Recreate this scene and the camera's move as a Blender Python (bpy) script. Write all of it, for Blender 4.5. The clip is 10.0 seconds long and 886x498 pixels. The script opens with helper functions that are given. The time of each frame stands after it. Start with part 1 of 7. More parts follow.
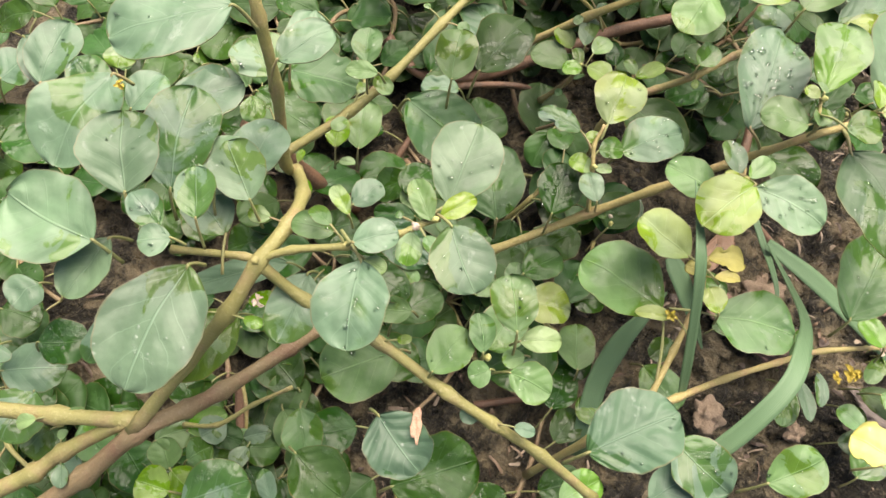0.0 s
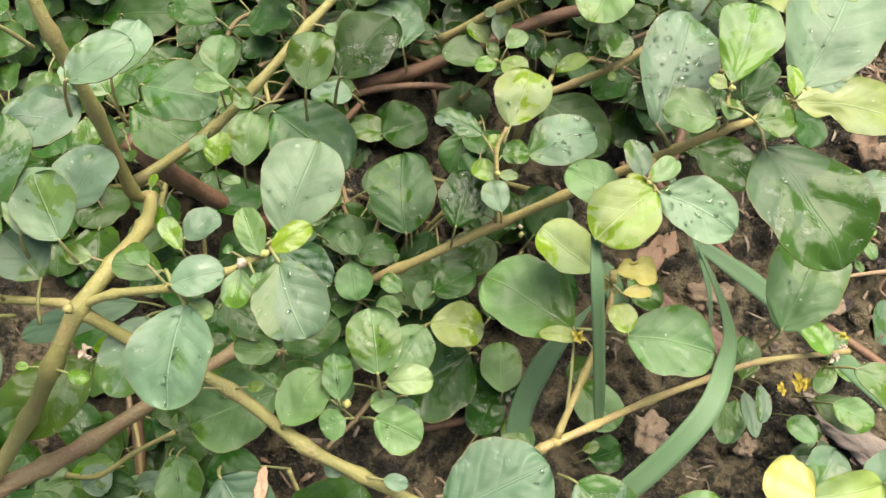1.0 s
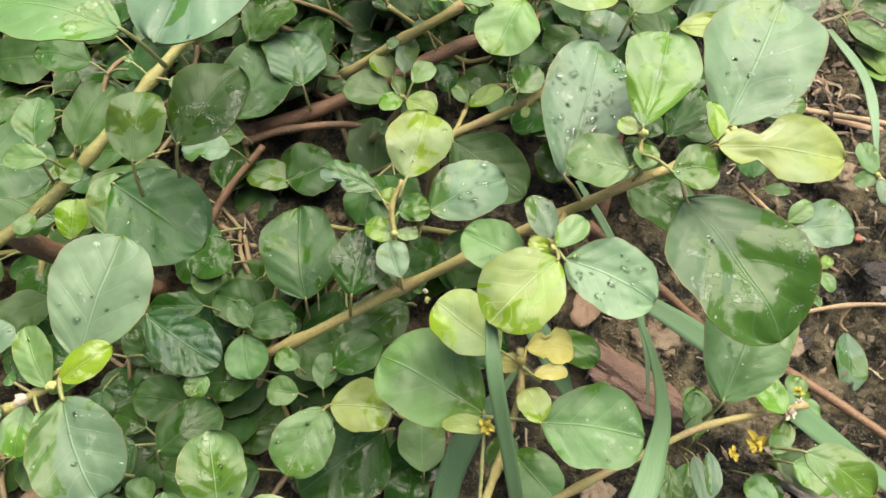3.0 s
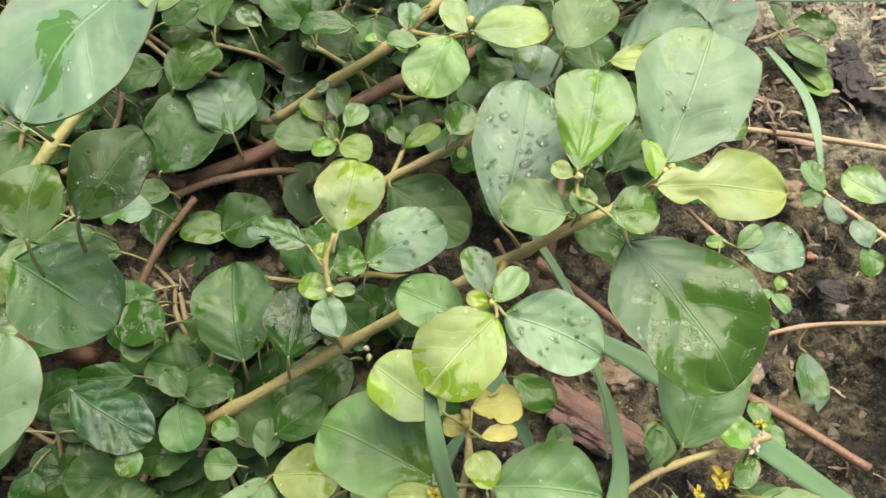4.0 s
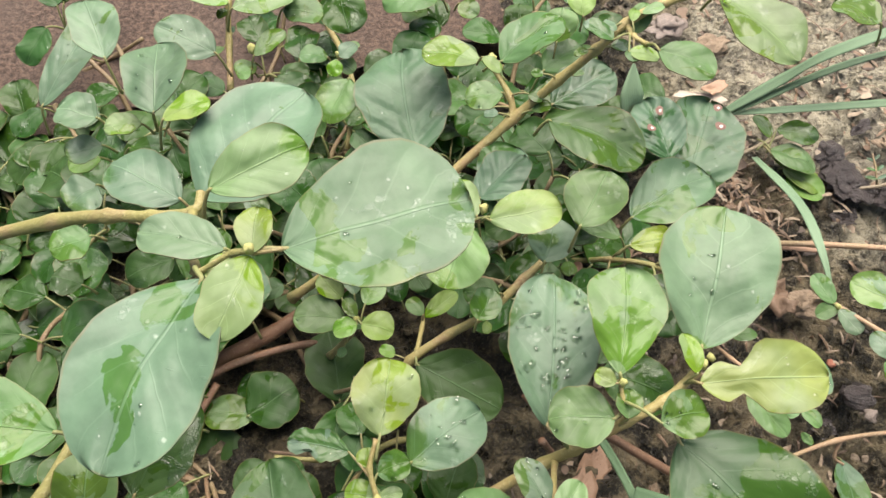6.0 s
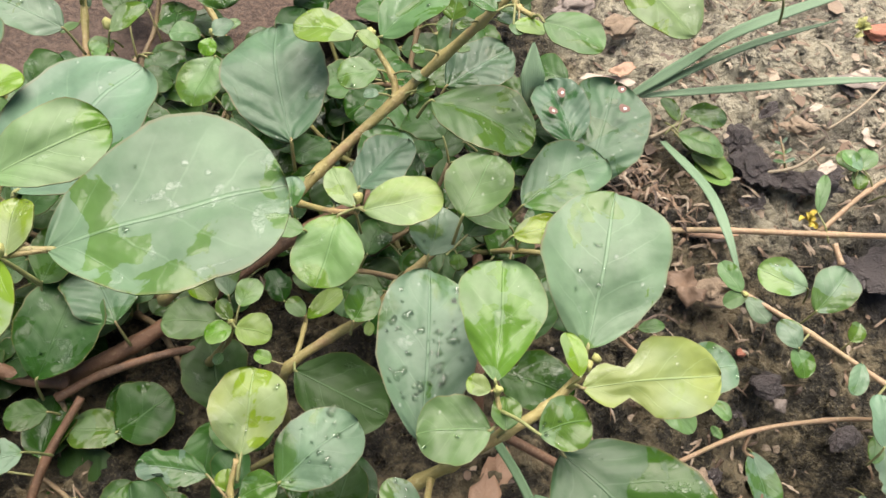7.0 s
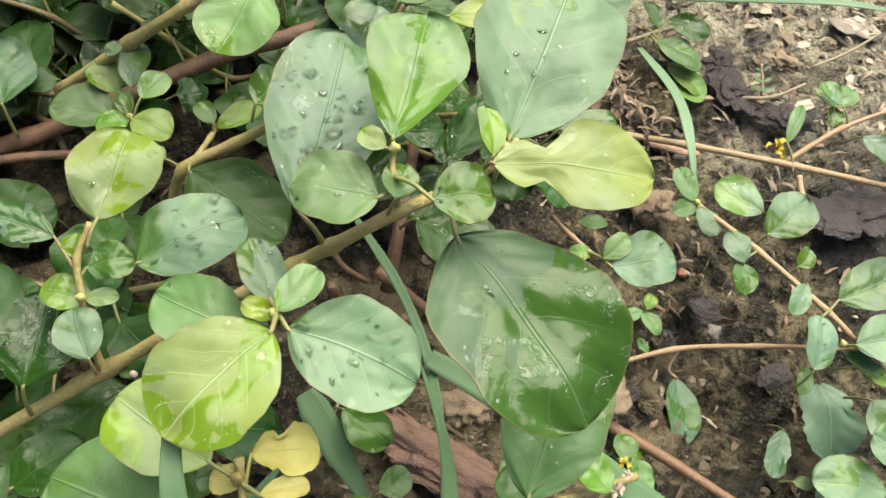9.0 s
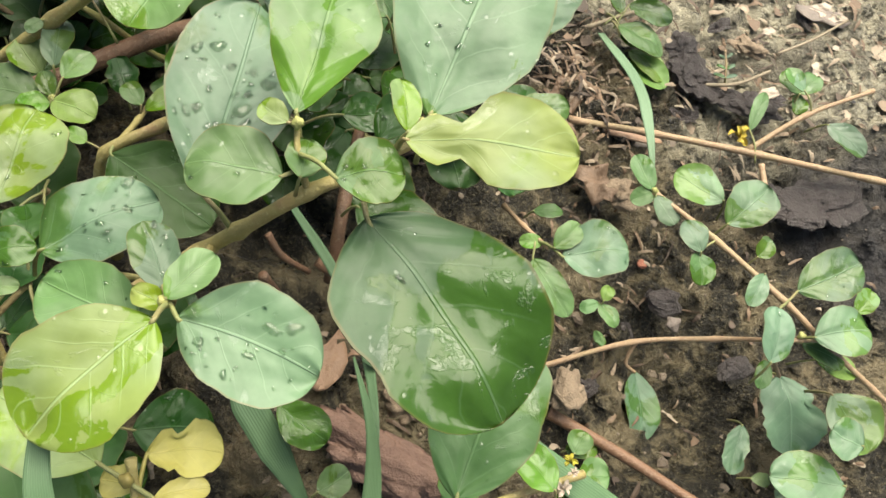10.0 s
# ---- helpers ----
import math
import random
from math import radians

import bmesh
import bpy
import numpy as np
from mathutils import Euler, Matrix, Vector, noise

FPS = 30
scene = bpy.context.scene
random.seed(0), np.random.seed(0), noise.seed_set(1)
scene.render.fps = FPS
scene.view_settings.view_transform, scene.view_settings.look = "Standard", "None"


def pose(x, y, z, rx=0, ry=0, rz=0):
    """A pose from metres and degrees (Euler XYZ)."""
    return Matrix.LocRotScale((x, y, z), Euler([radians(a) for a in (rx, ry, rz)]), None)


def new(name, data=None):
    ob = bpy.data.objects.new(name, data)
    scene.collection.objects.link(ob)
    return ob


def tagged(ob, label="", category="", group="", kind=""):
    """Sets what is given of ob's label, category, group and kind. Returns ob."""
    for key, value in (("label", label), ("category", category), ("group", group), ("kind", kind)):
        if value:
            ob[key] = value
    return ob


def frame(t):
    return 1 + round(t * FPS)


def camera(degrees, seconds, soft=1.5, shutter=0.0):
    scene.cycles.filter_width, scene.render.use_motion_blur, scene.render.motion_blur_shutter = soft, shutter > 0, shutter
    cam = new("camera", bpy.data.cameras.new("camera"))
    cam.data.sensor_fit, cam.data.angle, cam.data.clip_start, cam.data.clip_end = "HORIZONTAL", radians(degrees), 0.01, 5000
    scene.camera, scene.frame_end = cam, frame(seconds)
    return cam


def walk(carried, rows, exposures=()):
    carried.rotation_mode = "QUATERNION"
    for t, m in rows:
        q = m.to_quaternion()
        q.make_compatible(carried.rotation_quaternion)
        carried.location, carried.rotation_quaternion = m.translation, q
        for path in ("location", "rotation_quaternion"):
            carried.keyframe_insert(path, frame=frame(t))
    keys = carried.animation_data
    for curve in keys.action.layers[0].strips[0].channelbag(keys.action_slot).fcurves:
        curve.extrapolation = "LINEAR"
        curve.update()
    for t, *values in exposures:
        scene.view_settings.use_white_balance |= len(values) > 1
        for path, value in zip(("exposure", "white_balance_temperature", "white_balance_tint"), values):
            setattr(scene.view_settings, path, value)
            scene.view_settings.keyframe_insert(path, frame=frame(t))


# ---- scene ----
cam = camera(60.0, 10.0)
# seconds, place in metres, turn in degrees
PATH = [
    (0, 0.00772, 0.00128, 0.32783, 19.107, -2.301, 11.667),
    (0.5, 0.02779, 0.01283, 0.32007, 19.422, -1.352, 10.755),
    (1, 0.04196, 0.02354, 0.30900, 18.780, -0.927, 9.200),
    (1.5, 0.05451, 0.03100, 0.30030, 18.316, -0.707, 8.267),
    (2, 0.06116, 0.04162, 0.29297, 18.666, -0.503, 6.908),
    (2.5, 0.06149, 0.04846, 0.28710, 19.066, -0.823, 5.912),
    (2.7, 0.06275, 0.05172, 0.28592, 19.007, -1.074, 6.201),
    (3.8, 0.06662, 0.05996, 0.28084, 21.056, -1.880, 3.020),
    (4, 0.07083, 0.06626, 0.27832, 21.047, -2.400, 1.830),
    (4.5, 0.07030, 0.07285, 0.28278, 22.347, -1.580, 0.975),
    (5, 0.07031, 0.08110, 0.28361, 23.187, -1.797, -0.655),
    (5.2, 0.06543, 0.08457, 0.29019, 24.025, -0.423, -1.244),
    (6.3, 0.05871, 0.10276, 0.29331, 26.181, -1.538, -6.003),
    (6.5, 0.06445, 0.10486, 0.28982, 26.277, -2.279, -6.842),
    (7, 0.07722, 0.10576, 0.27566, 25.484, -4.371, -7.640),
    (7.5, 0.08437, 0.09909, 0.26031, 24.380, -6.572, -5.940),
    (8, 0.07998, 0.08281, 0.24918, 23.042, -8.361, -1.527),
    (8.5, 0.08216, 0.07633, 0.24378, 23.106, -9.344, 0.092),
    (9, 0.09218, 0.07697, 0.23928, 23.048, -10.425, -0.145),
    (9.5, 0.09898, 0.07681, 0.23459, 22.944, -11.404, -0.256),
    (10, 0.10583, 0.07865, 0.23232, 22.854, -11.341, -0.579),
]
# seconds, stops, kelvin, tint
EXPOSURES = [(0.0, 0.97, 6980, 17), (1.0, 0.93, 7030, 11), (2.0, 0.91, 7030, 8), (4.5, 0.86, 6930, 8), (5.0, 0.85, 6930, 10), (6.5, 0.72, 6680, 14), (7.5, 0.76, 6730, 12), (8.5, 0.81, 6880, 6), (9.5, 0.81, 6930, 6), (10.0, 0.81, 6930, 6)]
walk(cam, [(t, pose(*place)) for t, *place in PATH], EXPOSURES)

# ---- light: bright overcast sky ----
SUN_ELEVATION, SUN_AZIMUTH = 64.0, 14.0
world = bpy.data.worlds.new("overcast_sky")
scene.world = world
world.use_nodes = True
sky = world.node_tree.nodes.new("ShaderNodeTexSky")
sky.sky_type, sky.sun_disc = "NISHITA", False
sky.sun_elevation, sky.sun_rotation = radians(SUN_ELEVATION), radians(SUN_AZIMUTH)
sky.air_density, sky.dust_density, sky.ozone_density = 1.2, 4.0, 0.6
backing = world.node_tree.nodes["Background"]
backing.inputs["Strength"].default_value = 0.08
world.node_tree.links.new(sky.outputs[0], backing.inputs["Color"])
sun = new("sun", bpy.data.lights.new("sun", "SUN"))
sun.data.energy, sun.data.angle, sun.data.color = 4.7, radians(62), (1.0, 0.955, 0.88)
sun.matrix_world = pose(0, 0, 3, 90 - SUN_ELEVATION, 0, 180 - SUN_AZIMUTH)


# ---- materials ----
class Graph:
    """A short way to write a node tree."""

    def __init__(self, name):
        self.mat = bpy.data.materials.new(name)
        self.mat.use_nodes = True
        self.tree = self.mat.node_tree
        self.bsdf = self.tree.nodes["Principled BSDF"]
        self.out = self.tree.nodes["Material Output"]

    def node(self, kind, **settings):
        made = self.tree.nodes.new(kind)
        if "operation" in settings:
            made.operation = settings["operation"]
        if "use_clamp" in settings:
            made.use_clamp = settings["use_clamp"]
        if "interpolation_type" in settings:
            made.interpolation_type = settings["interpolation_type"]
        if "data_type" in settings:
            made.data_type, made.blend_type = settings["data_type"], settings["blend_type"]
        if "feature" in settings:
            made.feature = settings["feature"]
        return made

    def feed(self, socket, value):
        if isinstance(value, bpy.types.NodeSocket):
            self.tree.links.new(value, socket)
        elif value is not None:
            socket.default_value = value

    def math(self, op, a, b=None, c=None, clamp=False):
        made = self.node("ShaderNodeMath", operation=op, use_clamp=clamp)
        for socket, value in zip(made.inputs, (a, b, c)):
            self.feed(socket, value)
        return made.outputs[0]

    def noise(self, vector, scale, detail=3.0, rough=0.55, distort=0.0):
        made = self.node("ShaderNodeTexNoise")
        self.feed(made.inputs["Vector"], vector)
        for key, value in (("Scale", scale), ("Detail", detail), ("Roughness", rough), ("Distortion", distort)):
            made.inputs[key].default_value = value
        return made.outputs["Fac"]

    def band(self, value, low, high, a=0.0, b=1.0):
        made = self.node("ShaderNodeMapRange", interpolation_type="SMOOTHSTEP")
        for socket, v in zip(made.inputs, (value, low, high, a, b)):
            self.feed(socket, v)
        return made.outputs["Result"]

    def mix(self, fac, a, b, blend="MIX"):
        made = self.node("ShaderNodeMix", data_type="RGBA", blend_type=blend)
        self.feed(made.inputs["Factor"], fac)
        for key, value in (("A", a), ("B", b)):
            socket = [s for s in made.inputs if s.name == key and s.type == "RGBA"][0]
            self.feed(socket, (*value, 1.0) if isinstance(value, tuple) else value)
        return [s for s in made.outputs if s.type == "RGBA"][0]

    def place(self, spread=0.0):
        """Object coordinates, shifted by each object's own random number."""
        made = self.node("ShaderNodeTexCoord").outputs["Object"]
        if not spread:
            return made
        shift = self.math("MULTIPLY", self.node("ShaderNodeObjectInfo").outputs["Random"], spread)
        add = self.node("ShaderNodeVectorMath", operation="ADD")
        self.feed(add.inputs[0], made)
        self.feed(add.inputs[1], shift)
        return add.outputs[0]

    def bump(self, height, strength, distance, normal=None):
        made = self.node("ShaderNodeBump")
        self.feed(made.inputs["Height"], height)
        self.feed(made.inputs["Normal"], normal)
        made.inputs["Strength"].default_value, made.inputs["Distance"].default_value = strength, distance
        return made.outputs["Normal"]

    def finish(self, color, rough, normal=None, **rest):
        self.feed(self.bsdf.inputs["Base Color"], (*color, 1.0) if isinstance(color, tuple) else color)
        self.feed(self.bsdf.inputs["Roughness"], rough)
        self.feed(self.bsdf.inputs["Normal"], normal)
        for key, value in rest.items():
            self.feed(self.bsdf.inputs[key.replace("_", " ")], value)
        return self.mat


def leaf_material(name, wax, wet, young=None, sheen=0.46, puff=0.30):
    """A waxy leaf blade. wax: the dull bloom, with the grey sheen of the sky put into its colour; wet: the blade where
    water has taken the bloom off; the red of the object's colour says how much of it is wet.
    """
    g = Graph(name)
    uv = g.node("ShaderNodeSeparateXYZ")
    g.feed(uv.inputs[0], g.node("ShaderNodeTexCoord").outputs["UV"])
    along, across = uv.outputs[0], g.math("ABSOLUTE", g.math("MULTIPLY_ADD", uv.outputs[1], 2.0, -1.0))
    at = g.place(7.0)
    luck = g.node("ShaderNodeObjectInfo").outputs["Random"]
    broad, fine = g.noise(at, 62.0, 4.0, 0.5, 0.9), g.noise(at, 900.0, 3.0)
    # ribs: one along the middle, and side veins that run out towards the tip
    rib = g.band(across, 0.012, 0.035, 1.0, 0.0)
    swing = g.math("MULTIPLY_ADD", broad, 0.16, g.math("MULTIPLY_ADD", across, -0.34, along))
    wave = g.math("ABSOLUTE", g.math("SUBTRACT", g.math("FRACT", g.math("MULTIPLY", swing, 4.5)), 0.5))
    vein = g.math("MULTIPLY", g.band(wave, 0.0, 0.05, 1.0, 0.0), g.band(across, 0.55, 0.95, 1.0, 0.0))
    net = g.node("ShaderNodeTexVoronoi", feature="DISTANCE_TO_EDGE")
    g.feed(net.inputs["Vector"], at)
    net.inputs["Scale"].default_value = 420.0
    mesh = g.band(net.outputs["Distance"], 0.0, 0.12, 1.0, 0.0)
    patch = g.math("MULTIPLY_ADD", fine, 0.05, broad)
    # each leaf is wet to its own degree
    share = g.node("ShaderNodeSeparateColor")
    g.feed(share.inputs[0], g.node("ShaderNodeObjectInfo").outputs["Color"])
    edge = g.math("MULTIPLY_ADD", share.outputs[0], -0.32, 0.70)
    patch = g.math("ADD", patch, g.math("MULTIPLY", g.math("SUBTRACT", along, 0.5), g.math("SUBTRACT", share.outputs[1], 0.5)))
    sheet = g.band(g.noise(at, 85.0, 4.0, 0.6, 1.6), g.math("MULTIPLY_ADD", share.outputs[0], -0.16, 0.66), g.math("MULTIPLY_ADD", share.outputs[0], -0.16, 0.69))
    ripple = g.math("MULTIPLY", g.noise(at, 420.0, 3.0, 0.6, 1.5), sheet)
    film = g.band(patch, edge, g.math("ADD", edge, g.band(luck, 0.2, 1.0, 0.016, 0.13)))
    tone = g.math("ADD", g.math("MULTIPLY_ADD", g.noise(at, 40.0, 2.0), 0.9, 0.30), g.math("MULTIPLY", g.noise(at, 190.0, 3.0), 0.5))
    dull = g.mix(g.math("MULTIPLY", fine, 0.5), wax, tuple(0.72 * v for v in wax))
    if young:
        dull = g.mix(g.band(g.noise(at, 38.0, 2.0), 0.38, 0.62), dull, young)
    # outside the film the paler colour holds both bloom and painted sky sheen
    color = g.mix(film, dull, wet)
    hue = g.node("ShaderNodeHueSaturation")
    g.feed(hue.inputs["Color"], color)
    g.feed(hue.inputs["Hue"], g.math("MULTIPLY_ADD", g.math("FRACT", g.math("MULTIPLY", luck, 17.3)), 0.03, 0.485))
    g.feed(hue.inputs["Value"], g.math("MULTIPLY", tone, g.math("MULTIPLY_ADD", g.math("FRACT", g.math("MULTIPLY", luck, 7.7)), 0.35, 0.85)))
    pale = tuple(min(1.0, 1.5 * v + 0.05) for v in wax)
    color = g.mix(g.math("MULTIPLY", g.math("MAXIMUM", rib, g.math("MULTIPLY", vein, 0.46)), g.math("MULTIPLY_ADD", g.math("FRACT", g.math("MULTIPLY", luck, 31.7)), 0.40, 0.22)), hue.outputs["Color"], pale)
    color = g.mix(g.math("MULTIPLY", mesh, 0.015), color, pale)
    # a thin reddish rim
    brink = g.math("MAXIMUM", across, g.band(along, 0.92, 1.0))
    color = g.mix(g.math("MULTIPLY", g.band(brink, 0.955, 0.985), g.math("MULTIPLY_ADD", g.noise(at, 90.0), 0.9, -0.1)), color, (0.200, 0.130, 0.055))
    # the blade swells between its veins, and the water film stands a little proud
    relief = g.math("ADD", g.math("MULTIPLY", g.math("MAXIMUM", rib, g.math("MULTIPLY", vein, 0.10)), 0.35), g.math("MULTIPLY", mesh, -0.004))
    quilt = g.math("MULTIPLY", g.band(wave, 0.0, 0.42), g.band(across, 0.05, 0.30))
    relief = g.math("ADD", relief, g.math("ADD", g.math("MULTIPLY", g.noise(at, 110.0, 2.0), 1.6), g.math("MULTIPLY", quilt, g.math("MULTIPLY", share.outputs[2], puff))))
    normal = g.bump(relief, 0.75, 0.0006)
    # fine dew: small flat beads, on some leaves more than on others
    cells = g.node("ShaderNodeTexVoronoi", feature="F1")
    g.feed(cells.inputs["Vector"], at)
    cells.inputs["Scale"].default_value = 430.0
    lot = g.node("ShaderNodeSeparateColor")
    g.feed(lot.inputs[0], cells.outputs["Color"])
    girth = g.math("MULTIPLY", g.math("MULTIPLY_ADD", lot.outputs[1], 0.22, 0.10), g.band(g.math("ADD", lot.outputs[0], g.math("MULTIPLY", broad, 0.5)), 0.95, 1.0))
    bead = g.math("SQRT", g.math("SUBTRACT", 1.0, g.math("DIVIDE", cells.outputs["Distance"], g.math("ADD", girth, 0.001)), clamp=True))
    dewy = g.band(bead, 0.0, 0.3)
    skin = g.bump(g.math("ADD", g.math("MULTIPLY", film, 1.0), g.math("ADD", g.math("MULTIPLY", ripple, 3.0), g.math("MULTIPLY_ADD", bead, 1.3, g.math("MULTIPLY", g.noise(at, 330.0, 2.0, 0.5, 1.0), 0.9)))), 0.5, 0.0005, normal)
    rough = g.math("ADD", g.band(film, 0.0, 1.0, 0.44, 0.16), g.math("MULTIPLY", fine, 0.12))
    g.finish(color, rough, normal, Specular_IOR_Level=g.band(film, 0.0, 1.0, sheen, 0.55 * sheen), Coat_Weight=g.math("ADD", dewy, g.math("MULTIPLY_ADD", sheet, 0.8, g.band(film, 0.0, 1.0, 0.08, 0.28)), clamp=True), Coat_Roughness=g.band(g.math("MAXIMUM", film, dewy), 0.0, 1.0, 0.25, 0.03), Coat_Normal=skin)
    # thin blades let some light through
    glow = g.node("ShaderNodeBsdfTranslucent")
    g.feed(glow.inputs["Color"], g.mix(1.0, color, (1.0, 1.15, 0.45), "MULTIPLY"))
    both = g.node("ShaderNodeMixShader")
    both.inputs[0].default_value = 0.16
    g.feed(both.inputs[1], g.bsdf.outputs[0])
    g.feed(both.inputs[2], glow.outputs[0])
    g.feed(g.out.inputs["Surface"], both.outputs[0])
    return g.mat


LEAF = {
    "m": leaf_material("leaf_mid", (0.096, 0.193, 0.060), (0.066, 0.142, 0.017), sheen=0.42),
    "g": leaf_material("leaf_grey_sheen", (0.108, 0.192, 0.108), (0.060, 0.130, 0.030), sheen=0.48),
    # for low leaves: shade from the leaves above is mixed into the green
    "d": leaf_material("leaf_dark_shade", (0.036, 0.096, 0.019), (0.025, 0.074, 0.008), sheen=0.29),
    "f": leaf_material("leaf_deep", (0.060, 0.136, 0.042), (0.046, 0.120, 0.013), sheen=0.38, puff=0.4),
    "w": leaf_material("leaf_drenched", (0.046, 0.094, 0.040), (0.028, 0.076, 0.010), sheen=0.36, puff=0.4),
    "l": leaf_material("leaf_light", (0.166, 0.266, 0.101), (0.108, 0.210, 0.024)),
    "n": leaf_material("leaf_fresh", (0.155, 0.270, 0.052), (0.088, 0.215, 0.004)),
    "y": leaf_material("leaf_lime", (0.178, 0.258, 0.096), (0.134, 0.224, 0.013), (0.204, 0.270, 0.062), puff=0.16),
    "b": leaf_material("leaf_bluish", (0.074, 0.144, 0.078), (0.042, 0.102, 0.034), sheen=0.40, puff=0.85),
    "p": leaf_material("leaf_pale", (0.126, 0.214, 0.114), (0.090, 0.172, 0.042), sheen=0.46),
    "Y": leaf_material("leaf_yellow", (0.520, 0.475, 0.140), (0.480, 0.420, 0.065)),
}


def stem_material(name, young, old, speckle):
    g = Graph(name)
    at = g.place(3.0)
    blot, grain = g.noise(at, 90.0, 4.0), g.noise(at, 900.0, 4.0, 0.7)
    color = g.mix(g.band(blot, 0.45, 0.72), young, old)
    color = g.mix(g.math("MULTIPLY", g.band(grain, 0.5, 0.7), 0.6), color, speckle)
    return g.finish(color, g.math("MULTIPLY_ADD", grain, 0.3, 0.35), g.bump(g.math("ADD", grain, g.math("MULTIPLY", blot, 1.5)), 0.8, 0.0006))


STEM_GREEN = stem_material("stem_green", (0.272, 0.258, 0.088), (0.300, 0.228, 0.108), (0.42, 0.37, 0.19))
STEM_LIGHT = stem_material("stem_light", (0.350, 0.295, 0.110), (0.360, 0.235, 0.125), (0.52, 0.46, 0.25))
PETIOLE = stem_material("petiole", (0.225, 0.240, 0.090), (0.270, 0.205, 0.100), (0.28, 0.31, 0.13))
STEM_BROWN = stem_material("stem_brown", (0.220, 0.165, 0.085), (0.200, 0.125, 0.072), (0.33, 0.27, 0.17))
STEM_PINK = stem_material("stem_pink", (0.370, 0.245, 0.145), (0.330, 0.250, 0.130), (0.50, 0.40, 0.27))
STICK = stem_material("dry_stick", (0.290, 0.235, 0.155), (0.230, 0.180, 0.120), (0.42, 0.36, 0.26))
TWIG = stem_material("dead_twig", (0.190, 0.104, 0.060), (0.110, 0.066, 0.040), (0.30, 0.21, 0.13))


def grass_material(name, low, high):
    g = Graph(name)
    uv = g.node("ShaderNodeSeparateXYZ")
    g.feed(uv.inputs[0], g.node("ShaderNodeTexCoord").outputs["UV"])
    ribs = g.math("SINE", g.math("MULTIPLY", uv.outputs[1], 75.0))
    blot = g.noise(g.place(2.0), 45.0, 3.0)
    color = g.mix(blot, low, high)
    color = g.mix(g.math("MULTIPLY_ADD", ribs, 0.08, 0.08), color, (0.17, 0.29, 0.15))
    return g.finish(color, g.math("MULTIPLY_ADD", blot, 0.2, 0.42), g.bump(g.math("ADD", ribs, g.math("MULTIPLY", blot, 4.0)), 0.2, 0.0003), Specular_IOR_Level=0.35)


GRASS = grass_material("grass_blade", (0.066, 0.130, 0.056), (0.106, 0.184, 0.092))
GRASS_PALE = grass_material("pale_grass_blade", (0.120, 0.200, 0.115), (0.195, 0.285, 0.175))


def soil_material():
    g = Graph("wet_soil")
    at = g.node("ShaderNodeTexCoord").outputs["Object"]
    big, mid, fine = g.noise(at, 14.0, 4.0, 0.6), g.noise(at, 150.0, 6.0, 0.68, 0.2), g.noise(at, 800.0, 4.0, 0.7)
    blot = g.noise(at, 52.0, 4.0, 0.6, 0.5)
    # dry pale clay away from the plants, dark humus close to them
    spot = g.node("ShaderNodeVectorMath", operation="DISTANCE")
    g.feed(spot.inputs[0], at)
    spot.inputs[1].default_value = (0.34, 0.37, 0.0)
    near = g.math("ADD", spot.outputs["Value"], g.math("ADD", g.math("MULTIPLY", big, -0.16), g.math("MULTIPLY", mid, -0.05)))
    far = g.math("MULTIPLY", g.band(g.noise(at, 2.2, 4.0), 0.5, 0.62), g.band(spot.outputs["Value"], 0.5, 1.2, 0.0, 0.35))
    dry = g.math("MAXIMUM", g.band(near, 0.01, 0.06, 1.0, 0.0), far)
    humus = g.mix(g.band(mid, 0.38, 0.61), (0.016, 0.014, 0.010), (0.228, 0.188, 0.112))
    humus = g.mix(g.math("MULTIPLY", g.band(blot, 0.50, 0.62), 0.70), humus, g.mix(big, (0.190, 0.143, 0.084), (0.325, 0.272, 0.168)))
    humus = g.mix(g.math("MULTIPLY", g.band(blot, 0.56, 0.43), 0.90), humus, (0.018, 0.017, 0.014))
    humus = g.mix(g.math("MULTIPLY", g.band(fine, 0.50, 0.72), 0.55), humus, (0.37, 0.32, 0.19))
    clay = g.mix(g.band(mid, 0.36, 0.53), (0.058, 0.051, 0.037), (0.500, 0.455, 0.328))
    clay = g.mix(g.math("MULTIPLY", g.band(blot, 0.50, 0.38), 0.7), clay, (0.120, 0.105, 0.080))
    clay = g.mix(g.math("MULTIPLY", g.band(fine, 0.46, 0.68), 0.45), clay, (0.60, 0.56, 0.45))
    color = g.mix(dry, humus, clay)
    # a burnt patch
    burnt = g.node("ShaderNodeVectorMath", operation="DISTANCE")
    g.feed(burnt.inputs[0], at)
    burnt.inputs[1].default_value = (0.330, 0.200, 0.0)
    char = g.band(g.math("ADD", burnt.outputs["Value"], g.math("ADD", g.math("MULTIPLY", blot, -0.06), g.math("MULTIPLY", mid, -0.03))), -0.012, 0.004, 0.9, 0.0)
    color = g.mix(char, color, g.mix(mid, (0.012, 0.012, 0.013), (0.075, 0.070, 0.072)))
    relief = g.math("ADD", g.math("MULTIPLY", mid, 2.5), g.math("ADD", g.math("MULTIPLY", fine, 0.8), blot))
    rough = g.math("ADD", g.band(mid, 0.3, 0.65, 0.20, 0.72), g.math("MULTIPLY", dry, 0.2))
    return g.finish(color, rough, g.bump(relief, 0.9, 0.0048), Specular_IOR_Level=0.42)


